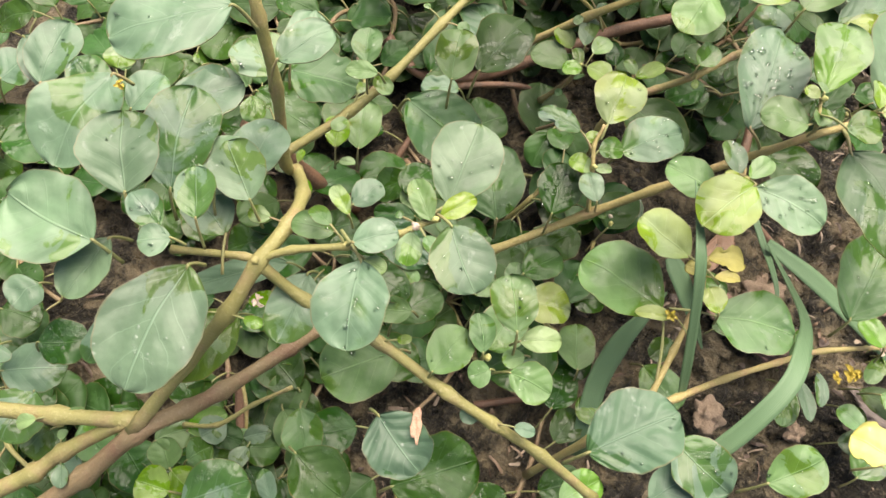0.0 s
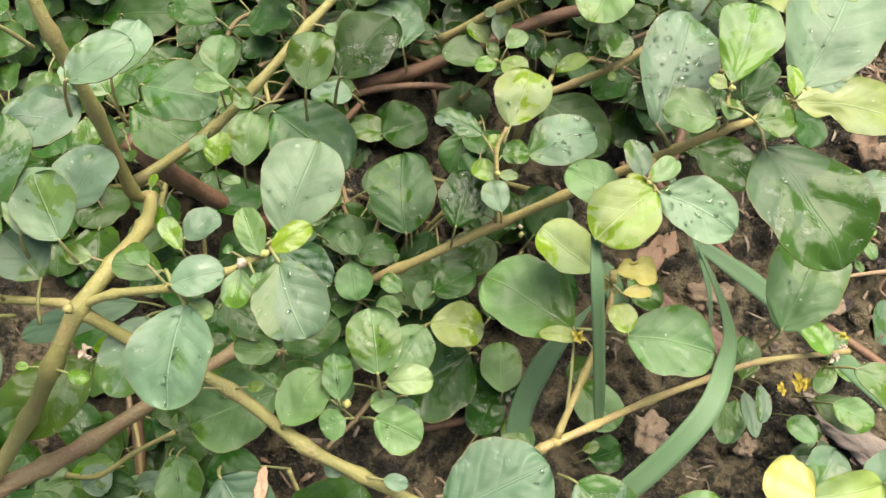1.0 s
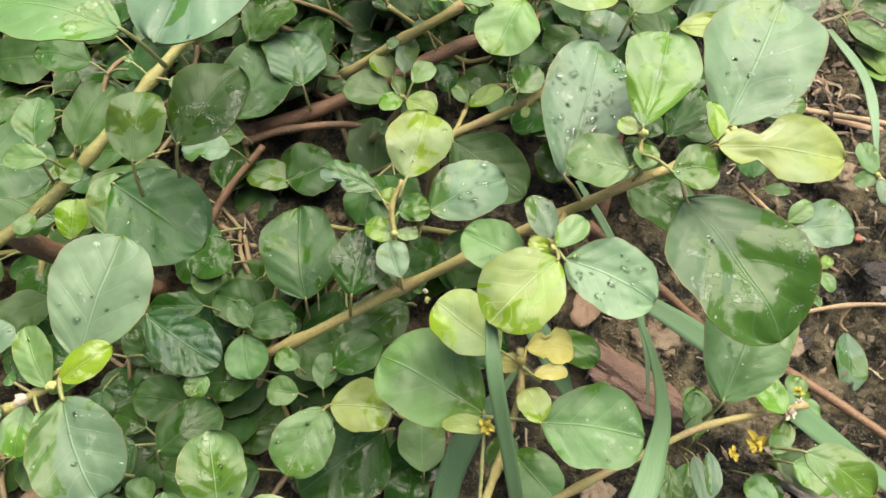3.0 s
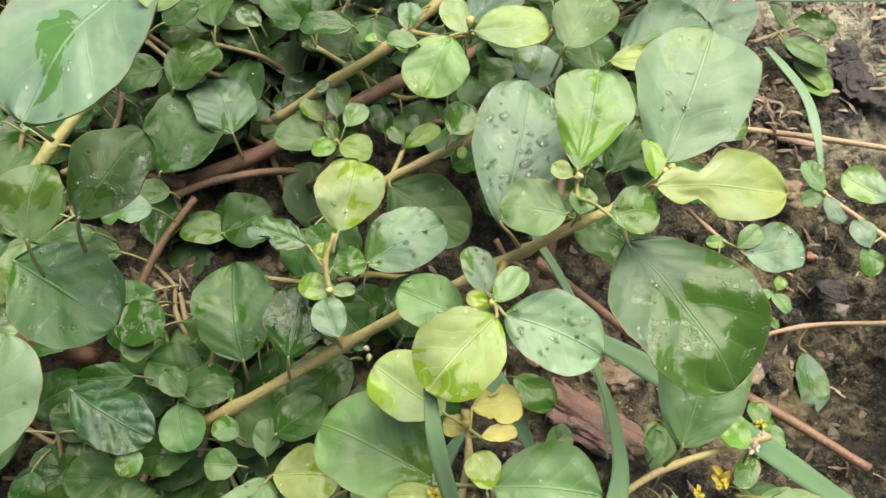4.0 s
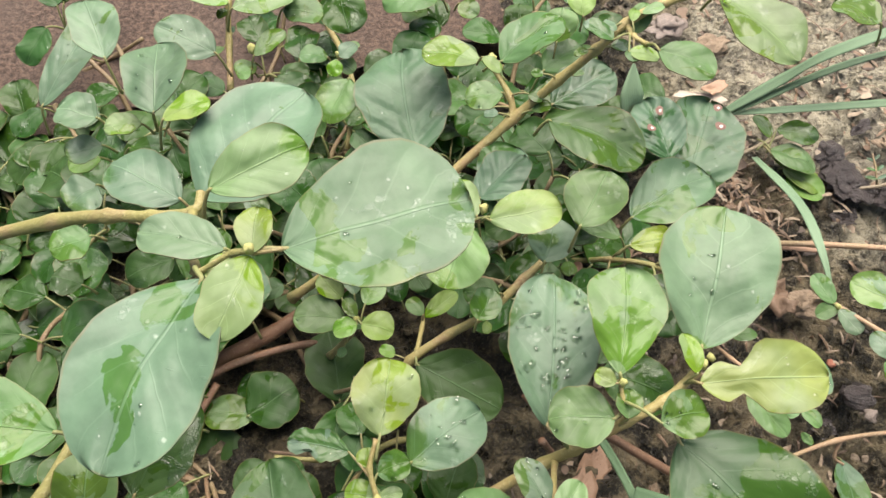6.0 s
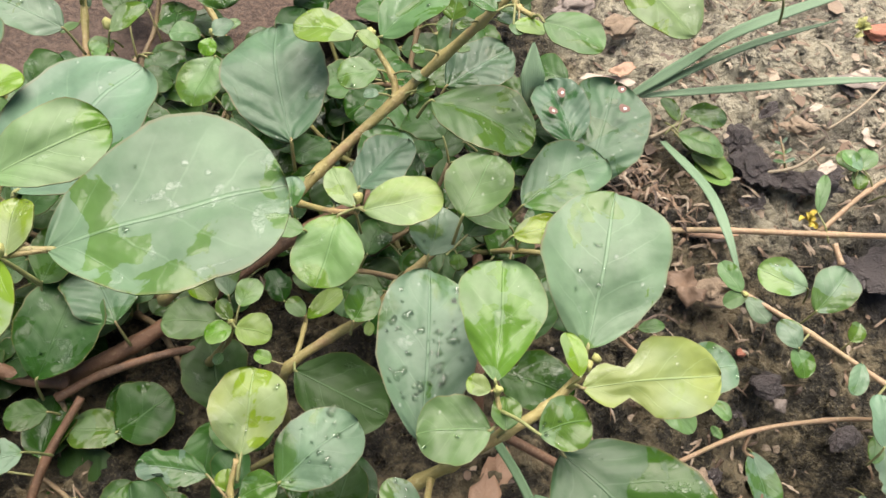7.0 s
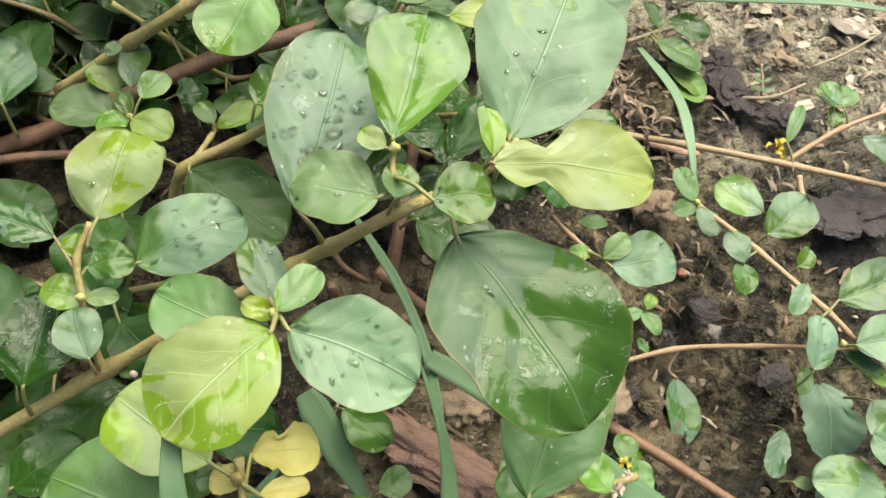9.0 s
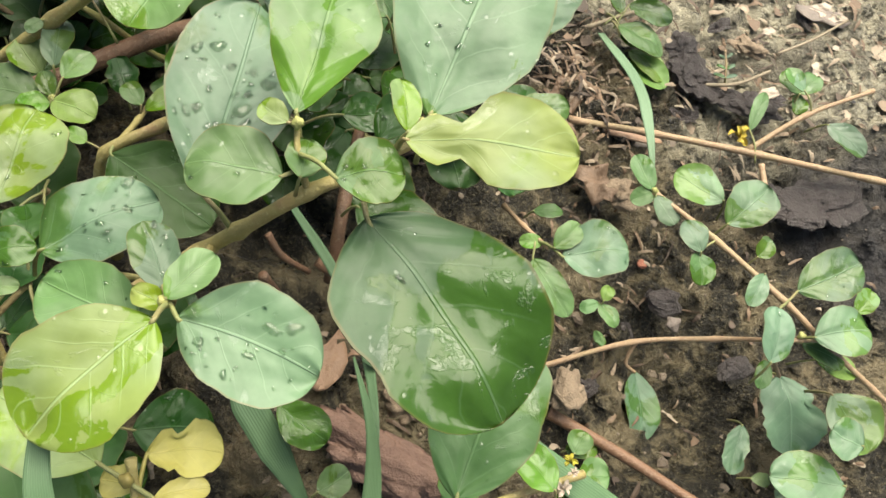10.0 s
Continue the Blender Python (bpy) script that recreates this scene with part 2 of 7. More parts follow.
def plain_material(name, a, b, scale, rough, depth=0.0006, island=False):
    g = Graph(name)
    at = g.place(5.0)
    blot, grain = g.noise(at, scale, 4.0, 0.6), g.noise(at, scale * 9, 3.0, 0.7)
    color = g.mix(g.math("ADD", g.math("MULTIPLY", blot, 0.7), g.math("MULTIPLY", grain, 0.3)), a, b)
    if island:
        luck = g.node("ShaderNodeNewGeometry").outputs["Random Per Island"]
        color = g.mix(g.band(luck, 0.0, 0.5), g.mix(g.band(luck, 0.0, 0.25), (0.015, 0.014, 0.014), (0.09, 0.065, 0.045)), g.mix(g.band(luck, 0.93, 0.99), color, (0.42, 0.36, 0.27)))
    return g.finish(color, rough, g.bump(g.math("ADD", blot, grain), 0.7, depth))


def shred_material():
    g = Graph("dead_shreds")
    luck = g.node("ShaderNodeNewGeometry").outputs["Random Per Island"]
    grain = g.noise(g.node("ShaderNodeTexCoord").outputs["Object"], 900.0, 4.0, 0.7)
    color = g.mix(g.band(luck, 0.0, 0.6), (0.040, 0.027, 0.019), (0.190, 0.120, 0.070))
    color = g.mix(g.band(luck, 0.60, 1.0), color, (0.440, 0.360, 0.260))
    color = g.mix(g.math("MULTIPLY", grain, 0.5), color, (0.120, 0.080, 0.050))
    return g.finish(color, 0.6, g.bump(grain, 0.6, 0.0004))


SOIL = soil_material()


def concrete_material():
    g = Graph("rough_concrete")
    at = g.node("ShaderNodeTexCoord").outputs["Object"]
    grain, patch = g.noise(at, 420.0, 5.0, 0.75), g.noise(at, 30.0, 4.0)
    color = g.mix(g.band(grain, 0.34, 0.66), (0.040, 0.025, 0.018), (0.180, 0.118, 0.084))
    color = g.mix(g.math("MULTIPLY", g.band(patch, 0.4, 0.65), 0.45), color, (0.120, 0.086, 0.066))
    return g.finish(color, 0.75, g.bump(grain, 1.0, 0.0025))


WALL = concrete_material()
CHARCOAL = plain_material("charcoal", (0.010, 0.009, 0.009), (0.120, 0.100, 0.092), 120.0, 0.30, 0.0025)
STONE = plain_material("stone", (0.100, 0.080, 0.070), (0.330, 0.270, 0.220), 150.0, 0.55)
CHIP = plain_material("pale_chip", (0.300, 0.230, 0.170), (0.620, 0.530, 0.430), 160.0, 0.6)
CRUMB = plain_material("crumbs", (0.070, 0.052, 0.036), (0.300, 0.240, 0.170), 200.0, 0.6, island=True)
CLOD = plain_material("clay_clod", (0.150, 0.105, 0.065), (0.400, 0.305, 0.210), 140.0, 0.75, 0.002)
BARK = plain_material("bark", (0.070, 0.035, 0.025), (0.360, 0.220, 0.160), 130.0, 0.5, 0.0012)
DEAD = plain_material("dead_leaf", (0.240, 0.130, 0.070), (0.440, 0.290, 0.190), 90.0, 0.5)
MOULD = plain_material("leaf_mould", (0.060, 0.038, 0.024), (0.250, 0.160, 0.098), 110.0, 0.6)
SHRED = shred_material()
PETAL = plain_material("dry_petal", (0.360, 0.260, 0.030), (0.600, 0.480, 0.070), 300.0, 0.6)
BUD = plain_material("bud", (0.330, 0.370, 0.100), (0.520, 0.480, 0.200), 300.0, 0.5)
RUST = plain_material("leaf_spot", (0.120, 0.060, 0.045), (0.330, 0.200, 0.160), 900.0, 0.6)
PALE_SPOT = plain_material("spot_centre", (0.600, 0.540, 0.470), (0.800, 0.760, 0.700), 900.0, 0.6)
BRICK = plain_material("brick", (0.300, 0.100, 0.060), (0.420, 0.180, 0.110), 90.0, 0.7)

water = Graph("water")
WATER = water.finish((0.93, 1.0, 0.90), 0.02, None, Transmission_Weight=1.0, IOR=1.333)


# ---- builders ----
def mesh_of(bm, name, material, crisp=False):
    data = bpy.data.meshes.new(name)
    bm.normal_update()
    bm.to_mesh(data)
    bm.free()
    data.materials.append(material)
    if not crisp:
        data.polygons.foreach_set("use_smooth", [True] * len(data.polygons))
    return data


def part(name, bm, material, parent=None, label="", crisp=False):
    """One mesh object under parent. crisp: its faces keep their own shading."""
    ob = new(name, mesh_of(bm, name, material, crisp))
    ob.parent = parent
    if label:
        ob["label"] = label
    return ob


def glide(points, steps):
    """Points along a smooth line through the given ones (Catmull-Rom)."""
    pts = [Vector(p) for p in points]
    ext = [2 * pts[0] - pts[1], *pts, 2 * pts[-1] - pts[-2]]
    line = []
    for k in range(len(pts) - 1):
        a, b, c, d = ext[k : k + 4]
        for i in range(steps):
            t = i / steps
            line.append((0.5 * (2 * b + (c - a) * t + (2 * a - 5 * b + 4 * c - d) * t**2 + (3 * b - a - 3 * c + d) * t**3), k + t))
    line.append((pts[-1], len(pts) - 1.0))
    return line


def tube(points, r0, r1, steps=6, sides=8, knots=0.0, seed=0):
    """A tapered stem through the points; knots: how much it swells at them."""
    bm, dice = bmesh.new(), random.Random(seed)
    line, rings = glide(points, steps), []
    last = len(points) - 1
    side = Vector((0.3, 0.2, 1.0))
    for i, (p, k) in enumerate(line):
        ahead = (line[min(i + 1, len(line) - 1)][0] - line[max(i - 1, 0)][0]).normalized()
        u = ahead.cross(side).normalized()
        v = u.cross(ahead)
        near = abs(k - round(k))
        r = (r0 + (r1 - r0) * k / last) * (1 + knots * max(0.0, 1 - near * 5) + dice.uniform(-0.05, 0.05))
        rings.append([bm.verts.new(p + r * (u * math.cos(6.2832 * j / sides) + v * math.sin(6.2832 * j / sides))) for j in range(sides)])
    for a, b in zip(rings, rings[1:]):
        for j in range(sides):
            bm.faces.new((a[j], a[(j + 1) % sides], b[(j + 1) % sides], b[j]))
    bm.faces.new(rings[0][::-1])
    bm.faces.new(rings[-1])
    return bm


def profile(u, taper, broad):
    """Half-width of a leaf at u from base (0) to tip (1), as a share of its greatest."""
    if u < broad:
        return max(0.0, 1 - ((broad - u) / broad) ** taper) ** 0.72
    return max(0.0, 1 - ((u - broad) / (1 - broad)) ** 2.5) ** 0.52


def blade(length, width, seed, taper=1.9, broad=0.55, cup=0.10, arch=0.06, wavy=1.0, bite=0.0, waist=0.0):
    """A leaf blade along +x from its base, of real thickness, cupped and a little wavy. bite: how ragged the rim is."""
    dice = random.Random(seed)
    nu, nv, thick = 20, 12, 0.00025
    phase, phase2, twist = dice.uniform(0, 6.28), dice.uniform(0, 6.28), dice.uniform(-0.16, 0.16)
    skew = dice.uniform(-0.05, 0.05)
    notch = dice.uniform(0.35, 0.75)
    bm = bmesh.new()
    uv = bm.loops.layers.uv.new("UVMap")
    where = {}
    faces = []
    for low in (0, 1):
        grid = []
        for i in range(nu + 1):
            u = 0.5 - 0.5 * math.cos(math.pi * (0.04 + 0.96 * i / nu)) if i else 0.0
            half = 0.5 * width * max(profile(u, taper, broad), 0.02) * (1 - waist * math.exp(-(((u - 0.31) / 0.11) ** 2)))
            row = []
            for j in range(nv + 1):
                v = -1 + 2 * j / nv
                hand = 2.1 if v > 0 else 0.0
                rim = 1 + wavy * (0.030 * math.sin(6 * u + phase + hand) + 0.022 * math.sin(13 * u + phase2 + 2 * hand) + 0.015 * math.sin(29 * u + phase - hand) + 0.06 * noise.noise(Vector((2.6 * u, 3.0 * hand, seed * 0.73))))
                if bite and abs(v) > 0.5:
                    rim -= bite * max(0.0, 1 - abs(u - notch) / 0.16) * (1 if v > 0 else 0.35) + 0.25 * bite * abs(math.sin(23 * u + phase))
                y = half * v * rim + skew * width * math.sin(math.pi * u)
                z = cup * width * (abs(v) ** 1.7) * half / (0.5 * width) + arch * length * math.sin(math.pi * u)
                z += wavy * 0.030 * width * math.sin(8 * u + phase + (2 if v > 0 else 0)) * v * v * v * v + twist * y * (u - 0.3)
                z += 0.095 * width * noise.noise(Vector((2.3 * u + seed * 0.37, 1.2 * v, seed * 0.11))) * min(1.0, 3 * u)
                z -= 0.018 * width * math.exp(-((v / 0.10) ** 2))
                z -= 0.05 * length * max(0.0, u - 0.75) * 4 * wavy * 0.5
                vert = bm.verts.new((u * length, y, z - low * thick))
                where[vert] = (u, 0.5 + 0.5 * v)
                row.append(vert)
            grid.append(row)
        for i in range(nu):
            for j in range(nv):
                quad = (grid[i][j], grid[i + 1][j], grid[i + 1][j + 1], grid[i][j + 1])
                faces.append(bm.faces.new(quad[::-1] if low else quad))
        if not low:
            top = grid
    for face in faces:
        face.smooth = True
    # the cut edge has its own corners, so that the faces keep their own shading
    border = [(i, 0) for i in range(nu)] + [(nu, j) for j in range(nv)] + [(i, nv) for i in range(nu, 0, -1)] + [(0, j) for j in range(nv, 0, -1)]
    edge = []
    for rows in (top, grid):
        made = []
        for i, j in border:
            vert = bm.verts.new(rows[i][j].co)
            where[vert] = where[rows[i][j]]
            made.append(vert)
        edge.append(made)
    for k in range(len(border)):
        n = (k + 1) % len(border)
        faces.append(bm.faces.new((edge[0][n], edge[0][k], edge[1][k], edge[1][n])))
        faces[-1].smooth = True
    for face in faces:
        for loop in face.loops:
            loop[uv].uv = where[loop.vert]
    return bm


def lay(base, tip, roll=0.0):
    """The pose of a leaf that runs from base to tip with its face up; roll: degrees that it leans about its own line."""
    base, tip = Vector(base), Vector(tip)
    x = (tip - base).normalized()
    y = Vector((0, 0, 1)).cross(x).normalized()
    turn = Matrix((x, y, x.cross(y))).transposed().to_4x4()
    return Matrix.Translation(base) @ turn @ pose(0, 0, 0, roll, 0, 0)


def dome(bm, centre, r, flat, sides=10, rings=4, lop=1.0, odd=0.0, turn=0.0):
    """A drop or a bead: a flattened dome that sits on a surface. odd: how uneven its outline is."""
    rows = []
    reach = [r * (1 + odd * (math.sin(2 * 6.2832 * j / sides + turn) + 0.6 * math.sin(3 * 6.2832 * j / sides + 2 * turn))) for j in range(sides)]
    for i in range(rings):
        a = 0.5 * math.pi * i / rings
        rows.append([bm.verts.new((centre[0] + lop * reach[j] * math.cos(a) * math.cos(6.2832 * j / sides + turn), centre[1] + reach[j] * math.cos(a) * math.sin(6.2832 * j / sides + turn), centre[2] + flat * r * math.sin(a))) for j in range(sides)])
    top = bm.verts.new((centre[0], centre[1], centre[2] + flat * r))
    for a, b in zip(rows, rows[1:]):
        for j in range(sides):
            bm.faces.new((a[j], a[(j + 1) % sides], b[(j + 1) % sides], b[j]))
    for j in range(sides):
        bm.faces.new((rows[-1][j], rows[-1][(j + 1) % sides], top))


SEEDS = iter(range(1, 100000))
SPREAD = []  # middle and reach of each leaf, for what grows beneath
SHAPE = {  # taper, broad, cup, arch, wavy
    "p": (2.0, 0.54, 0.055, 0.05, 1.0), "b": (2.2, 0.52, 0.05, 0.05, 1.4),
    "m": (2.1, 0.53, 0.055, 0.05, 1.0), "g": (2.2, 0.52, 0.05, 0.05, 1.0), "d": (2.2, 0.52, 0.05, 0.05, 1.3), "l": (1.9, 0.56, 0.05, 0.05, 0.9),
    "n": (2.2, 0.53, 0.08, 0.06, 0.8), "f": (2.1, 0.52, 0.055, 0.05, 1.1), "w": (2.1, 0.52, 0.055, 0.05, 1.1), "y": (2.0, 0.55, 0.055, 0.05, 1.0), "Y": (1.8, 0.60, 0.10, 0.05, 2.2),
}


def leaf(weed, tone, base, tip, width, foot=None, drops=0, roll=None, bite=0.0, taper=None, wet=None, slope=None, waist=0.0, bead=0.65, broad=None):
    """One leaf of a weed, with its petiole from foot (on the stem) to its base, and with water drops on it."""
    seed = next(SEEDS)
    dice = random.Random(seed)
    length = (Vector(tip) - Vector(base)).length
    shape = list(SHAPE[tone])
    if taper:
        shape[0] = taper
    shape[1] = broad or shape[1] + dice.uniform(-0.04, 0.04)
    bm = blade(length, width, seed, *shape, bite=bite, waist=waist)
    SPREAD.append(((Vector(base) + Vector(tip)) / 2, 0.5 * length))
    skin = [v.co.copy() for v in list(bm.verts)[:273]]
    ob = part("leaf", bm, LEAF[tone], weed, crisp=True)
    ob.matrix_basis = lay(base, tip, dice.uniform(-9, 9) if roll is None else roll)
    ob.color = (dice.uniform(0.25, 0.75) if wet is None else wet, 0.5 + (dice.uniform(-0.25, 0.25) if slope is None else slope), min(1.0, length / 0.034), 1.0)
    if foot:
        a, c = Vector(foot), Vector(base)
        if (a - c).length < 0.0075 and length > 0.012:
            a = c + 2.0 * (a - c)
        b = (a + c) / 2 + Vector((0, 0, 0.12 * (c - a).length))
        r = min(0.0007, 0.00025 + 0.009 * width)
        inward = c + 0.04 * (Vector(tip) - c)
        stalk = part("petiole", tube([a, b, c, inward - Vector((0, 0, 0.0006))], r * 1.25, r * 0.8, 4, 6, 0, seed), PETIOLE if tone != "Y" else LEAF["Y"], ob)
        stalk.matrix_parent_inverse = ob.matrix_basis.inverted()
    if drops:
        bm = bmesh.new()
        for _ in range(int(1.5 * drops)):
            u, v = dice.uniform(0.12, 0.9), dice.uniform(-0.8, 0.8)
            half = 0.5 * width * profile(u, shape[0], shape[1])
            at = min(skin, key=lambda p: (p.x - u * length) ** 2 + (p.y - half * v) ** 2)
            r = dice.choice((0.0003, 0.0004, 0.0004, 0.0005, 0.0006, 0.0008, 0.0011, 0.0015)) * dice.uniform(0.8, 1.2) * bead
            dome(bm, (at.x + dice.uniform(-0.001, 0.001), at.y + dice.uniform(-0.001, 0.001), at.z - 0.0002), r, 0.42, 12, 4, dice.uniform(0.7, 1.5), 0.22, dice.uniform(0, 6.28))
        part("dew", bm, WATER, ob, "clear water drops")["kind"] = "stuff"
    return ob


def weed(label):
    root = new("creeping_weed")
    return tagged(root, label, "weed", "creeping weeds")


def stem(plant, r0, r1, *points, material=STEM_GREEN, knots=0.34):
    return part("stem", tube(points, r0, r1, 6, 9, knots, next(SEEDS)), material, plant)


def node(plant, place, count, size):
    """A knot of a stem, with a few young leaves in its axils."""
    dice = random.Random(next(SEEDS))
    turn = dice.uniform(0, 6.28)
    for k in range(count):
        a = turn + 6.28 * k / count + dice.uniform(-0.4, 0.4)
        foot = Vector(place)
        base = foot + dice.uniform(0.002, 0.006) * Vector((math.cos(a), math.sin(a), dice.uniform(-0.1, 0.8)))
        long = size * dice.uniform(0.5, 1.4)
        tip = base + long * Vector((math.cos(a + dice.uniform(-0.5, 0.5)), math.sin(a), dice.uniform(-0.3, 0.4)))
        leaf(plant, dice.choice("mmgnl"), tuple(base), tuple(tip), long * dice.uniform(0.62, 0.9), tuple(foot))


def ribbon(width, points, seed, fold=0.16, tip=True):
    """A grass blade: a folded strip that narrows to its tip."""
    bm = bmesh.new()
    uv = bm.loops.layers.uv.new("UVMap")
    line, rows, where = glide(points, 7), [], {}
    dice = random.Random(seed)
    turn = dice.uniform(-0.3, 0.3)
    for low in (0, 1):
        for i, (p, _) in enumerate(line):
            s = i / (len(line) - 1)
            ahead = (line[min(i + 1, len(line) - 1)][0] - line[max(i - 1, 0)][0]).normalized()
            across = Vector((0, 0, 1)).cross(ahead).normalized()
            up = ahead.cross(across)
            across, up = across * math.cos(turn * s) + up * math.sin(turn * s), up * math.cos(turn * s) - across * math.sin(turn * s)
            w = 0.5 * width * (min(1.0, 0.62 + 2.5 * s) * min(1.0, 0.04 + (1 - s) / 0.45) ** 0.8 if tip else 1.0)
            row = []
            for j in range(5):
                v = -1 + j / 2
                vert = bm.verts.new(p + across * w * v + up * (fold * w * abs(v) - low * 0.0003))
                where[vert] = (s, 0.5 + 0.5 * v)
                row.append(vert)
            rows.append(row)
    n = len(line)
    for low in (0, 1):
        for i in range(n - 1):
            for j in range(4):
                a, b = rows[low * n + i], rows[low * n + i + 1]
                quad = (a[j], b[j], b[j + 1], a[j + 1])
                bm.faces.new(quad[::-1] if low else quad)
    for i in range(n - 1):
        for j in (0, 4):
            quad = (rows[i][j], rows[n + i][j], rows[n + i + 1][j], rows[i + 1][j])
            bm.faces.new(quad if j == 0 else quad[::-1])
    for face in bm.faces:
        for loop in face.loops:
            loop[uv].uv = where[loop.vert]
    return bm


def grass(label):
    return tagged(new("grass_tuft"), label, "grass", "grass tufts")


def grass_blade(tuft, width, *points, material=GRASS):
    return part("blade", ribbon(width, points, next(SEEDS)), material, tuft)


def bud(plant, place, size, material, name="bud"):
    """A small bud or floret on a weed."""
    ob = part(name, lump((size / 2, size / 2), next(SEEDS), 1.1, 0.6, 2), material, plant)
    ob.matrix_basis = pose(*place)
    return ob


def floret(plant, place, size, material, name="flower"):
    """A shrivelled flower: a few small crumpled petals round a point."""
    dice, whole = random.Random(next(SEEDS)), bmesh.new()
    for k in range(6):
        petal = blade(size * dice.uniform(0.4, 0.65), size * 0.28, dice.randint(1, 999), 1.5, 0.6, 0.3, 0.2, 2.5)
        petal.transform(pose(0, 0, 0, dice.uniform(-50, 50), dice.uniform(-60, -5), 60 * k + dice.uniform(-25, 25)))
        data = bpy.data.meshes.new("petal")
        petal.to_mesh(data)
        petal.free()
        whole.from_mesh(data)
        bpy.data.meshes.remove(data)
    ob = part(name, whole, material, plant)
    ob.matrix_basis = pose(*place)
    return ob


def leaf_spot(plant, place, size):
    """A round diseased spot on a leaf: a brown ring with a pale middle."""
    bm = bmesh.new()
    dome(bm, (0, 0, 0), 0.42 * size, 0.10, 14, 3, 0.85, 0.14, 700 * place[0])
    ob = part("leaf_spot", bm, RUST, plant, "brown spot with a pale middle")
    ob.matrix_basis = pose(*place)
    bm = bmesh.new()
    dome(bm, (0.04 * size, -0.04 * size, size * 0.034), 0.17 * size, 0.12, 10, 3, 0.8, 0.16, 500 * place[0])
    part("spot_centre", bm, PALE_SPOT, ob)


def twig(r, *points, material=TWIG, label="dead reddish-brown twig lying under the weeds"):
    ob = part("twig", tube(points, r, r * 0.8, 8, 8, 0.10, next(SEEDS)), material)
    return tagged(ob, label, "twig", "dead twigs")


def lump(size, seed, flat=0.5, rough=0.25, cuts=2, grain=0.0):
    """A stone, clod or flake: an uneven, flattened ball of the given size, standing on z = 0."""
    bm = bmesh.new()
    bmesh.ops.create_icosphere(bm, subdivisions=cuts, radius=1.0)
    shift = Vector((seed * 1.7, seed * 0.9, seed * 0.3))
    for v in bm.verts:
        v.co *= 1 + rough * noise.noise(v.co * 1.3 + shift) + 0.5 * rough * noise.noise(v.co * 3.1 + shift)
        if grain:
            v.co *= 1 + grain * noise.noise(Vector((v.co.x * 0.8, v.co.y * 7, v.co.z * 7)) + shift) + 0.6 * grain * noise.noise(Vector((v.co.x * 2.2, v.co.y * 14, v.co.z * 14)) + shift)
        v.co = Vector((v.co.x * size[0], v.co.y * size[1], v.co.z * flat * min(size[:2])))
    low = min(v.co.z for v in bm.verts)
    for v in bm.verts:
        v.co.z -= low
    return bm


def flake(size, seed, flat, curl=0.22):
    """A thin, broken, buckled plate with a ragged outline, standing on z = 0."""
    dice, bm, rows = random.Random(seed), bmesh.new(), []
    count, rings, thick = 15, 4, flat * 0.3 * min(size)
    edge = [dice.uniform(0.62, 1.08) for _ in range(count)]
    shift = Vector((seed * 1.3, seed * 0.7, 0.0))
    for low in (1, 0):
        for k in range(1, rings + 1):
            row = []
            for j in range(count):
                r, a = edge[j] * k / rings, 6.2832 * (j + 0.3 * math.sin(5 * j + seed)) / count
                p = Vector((r * math.cos(a), r * math.sin(a), 0.0))
                z = curl * min(size) * (noise.noise(p * 1.4 + shift) + 0.45 * noise.noise(p * 3.5 + shift) + 0.5 * abs(noise.noise(p * 2.2 - shift)))
                row.append(bm.verts.new((p.x * size[0], p.y * size[1], z - low * thick * (1.0 if k < rings else 0.7))))
            rows.append(row)
        rows.append(bm.verts.new((0, 0, curl * min(size) * noise.noise(shift) - low * thick)))
    under, over = rows[: rings + 1], rows[rings + 1 :]
    for side, flip in ((under, True), (over, False)):
        for j in range(count):
            n = (j + 1) % count
            tri = (side[0][j], side[0][n], side[rings])
            bm.faces.new(tri[::-1] if flip else tri)
            for a, b in zip(side[:rings], side[1:rings]):
                quad = (a[j], b[j], b[n], a[n])
                bm.faces.new(quad[::-1] if flip else quad)
    for j in range(count):
        n = (j + 1) % count
        bm.faces.new((under[rings - 1][j], under[rings - 1][n], over[rings - 1][n], over[rings - 1][j]))
    low = min(v.co.z for v in bm.verts)
    for v in bm.verts:
        v.co.z -= low
    return bm


def piece(name, category, label, material, place, size, yaw=0.0, flat=0.4, rough=0.5, cuts=3):
    half = (size[0] / 2, size[1] / 2)
    thin = name in ("charcoal_flake", "wood_chip", "dead_leaf")
    bm = flake(half, next(SEEDS), flat, 0.55 if material in (CHARCOAL, MOULD) else 0.30) if thin else lump(half, next(SEEDS), flat, 0.8 if name in ("clod", "charcoal_lump") else rough, 4 if name in ("clod", "bark_piece", "charcoal_lump") else cuts, 0.3 if name == "bark_piece" else 0.0)
    ob = part(name, bm, material, crisp=material in (CHIP, BRICK, CHARCOAL))
    ob.matrix_basis = pose(*place, 0, 0, yaw)
    return tagged(ob, label, category)


# ---- ground and wall ----
def ground_height(x, y):
    p = Vector((x, y, 0.0))
    near = math.exp(-((x - 0.1) ** 2 + (y - 0.15) ** 2) / 0.5)
    z = 0.010 * noise.noise(p * 9) + 0.007 * noise.noise(p * 26) + 0.0085 * abs(noise.noise(p * 55)) + 0.0060 * abs(noise.noise(p * 120)) + 0.0036 * noise.noise(p * 190) + 0.0022 * noise.noise(p * 330)
    # a washed-out hollow beside the weeds
    pit = math.exp(-(((x - 0.245) / 0.040) ** 2 + ((y - 0.135) / 0.032) ** 2))
    return near * (z - 0.026 * pit) - 0.007


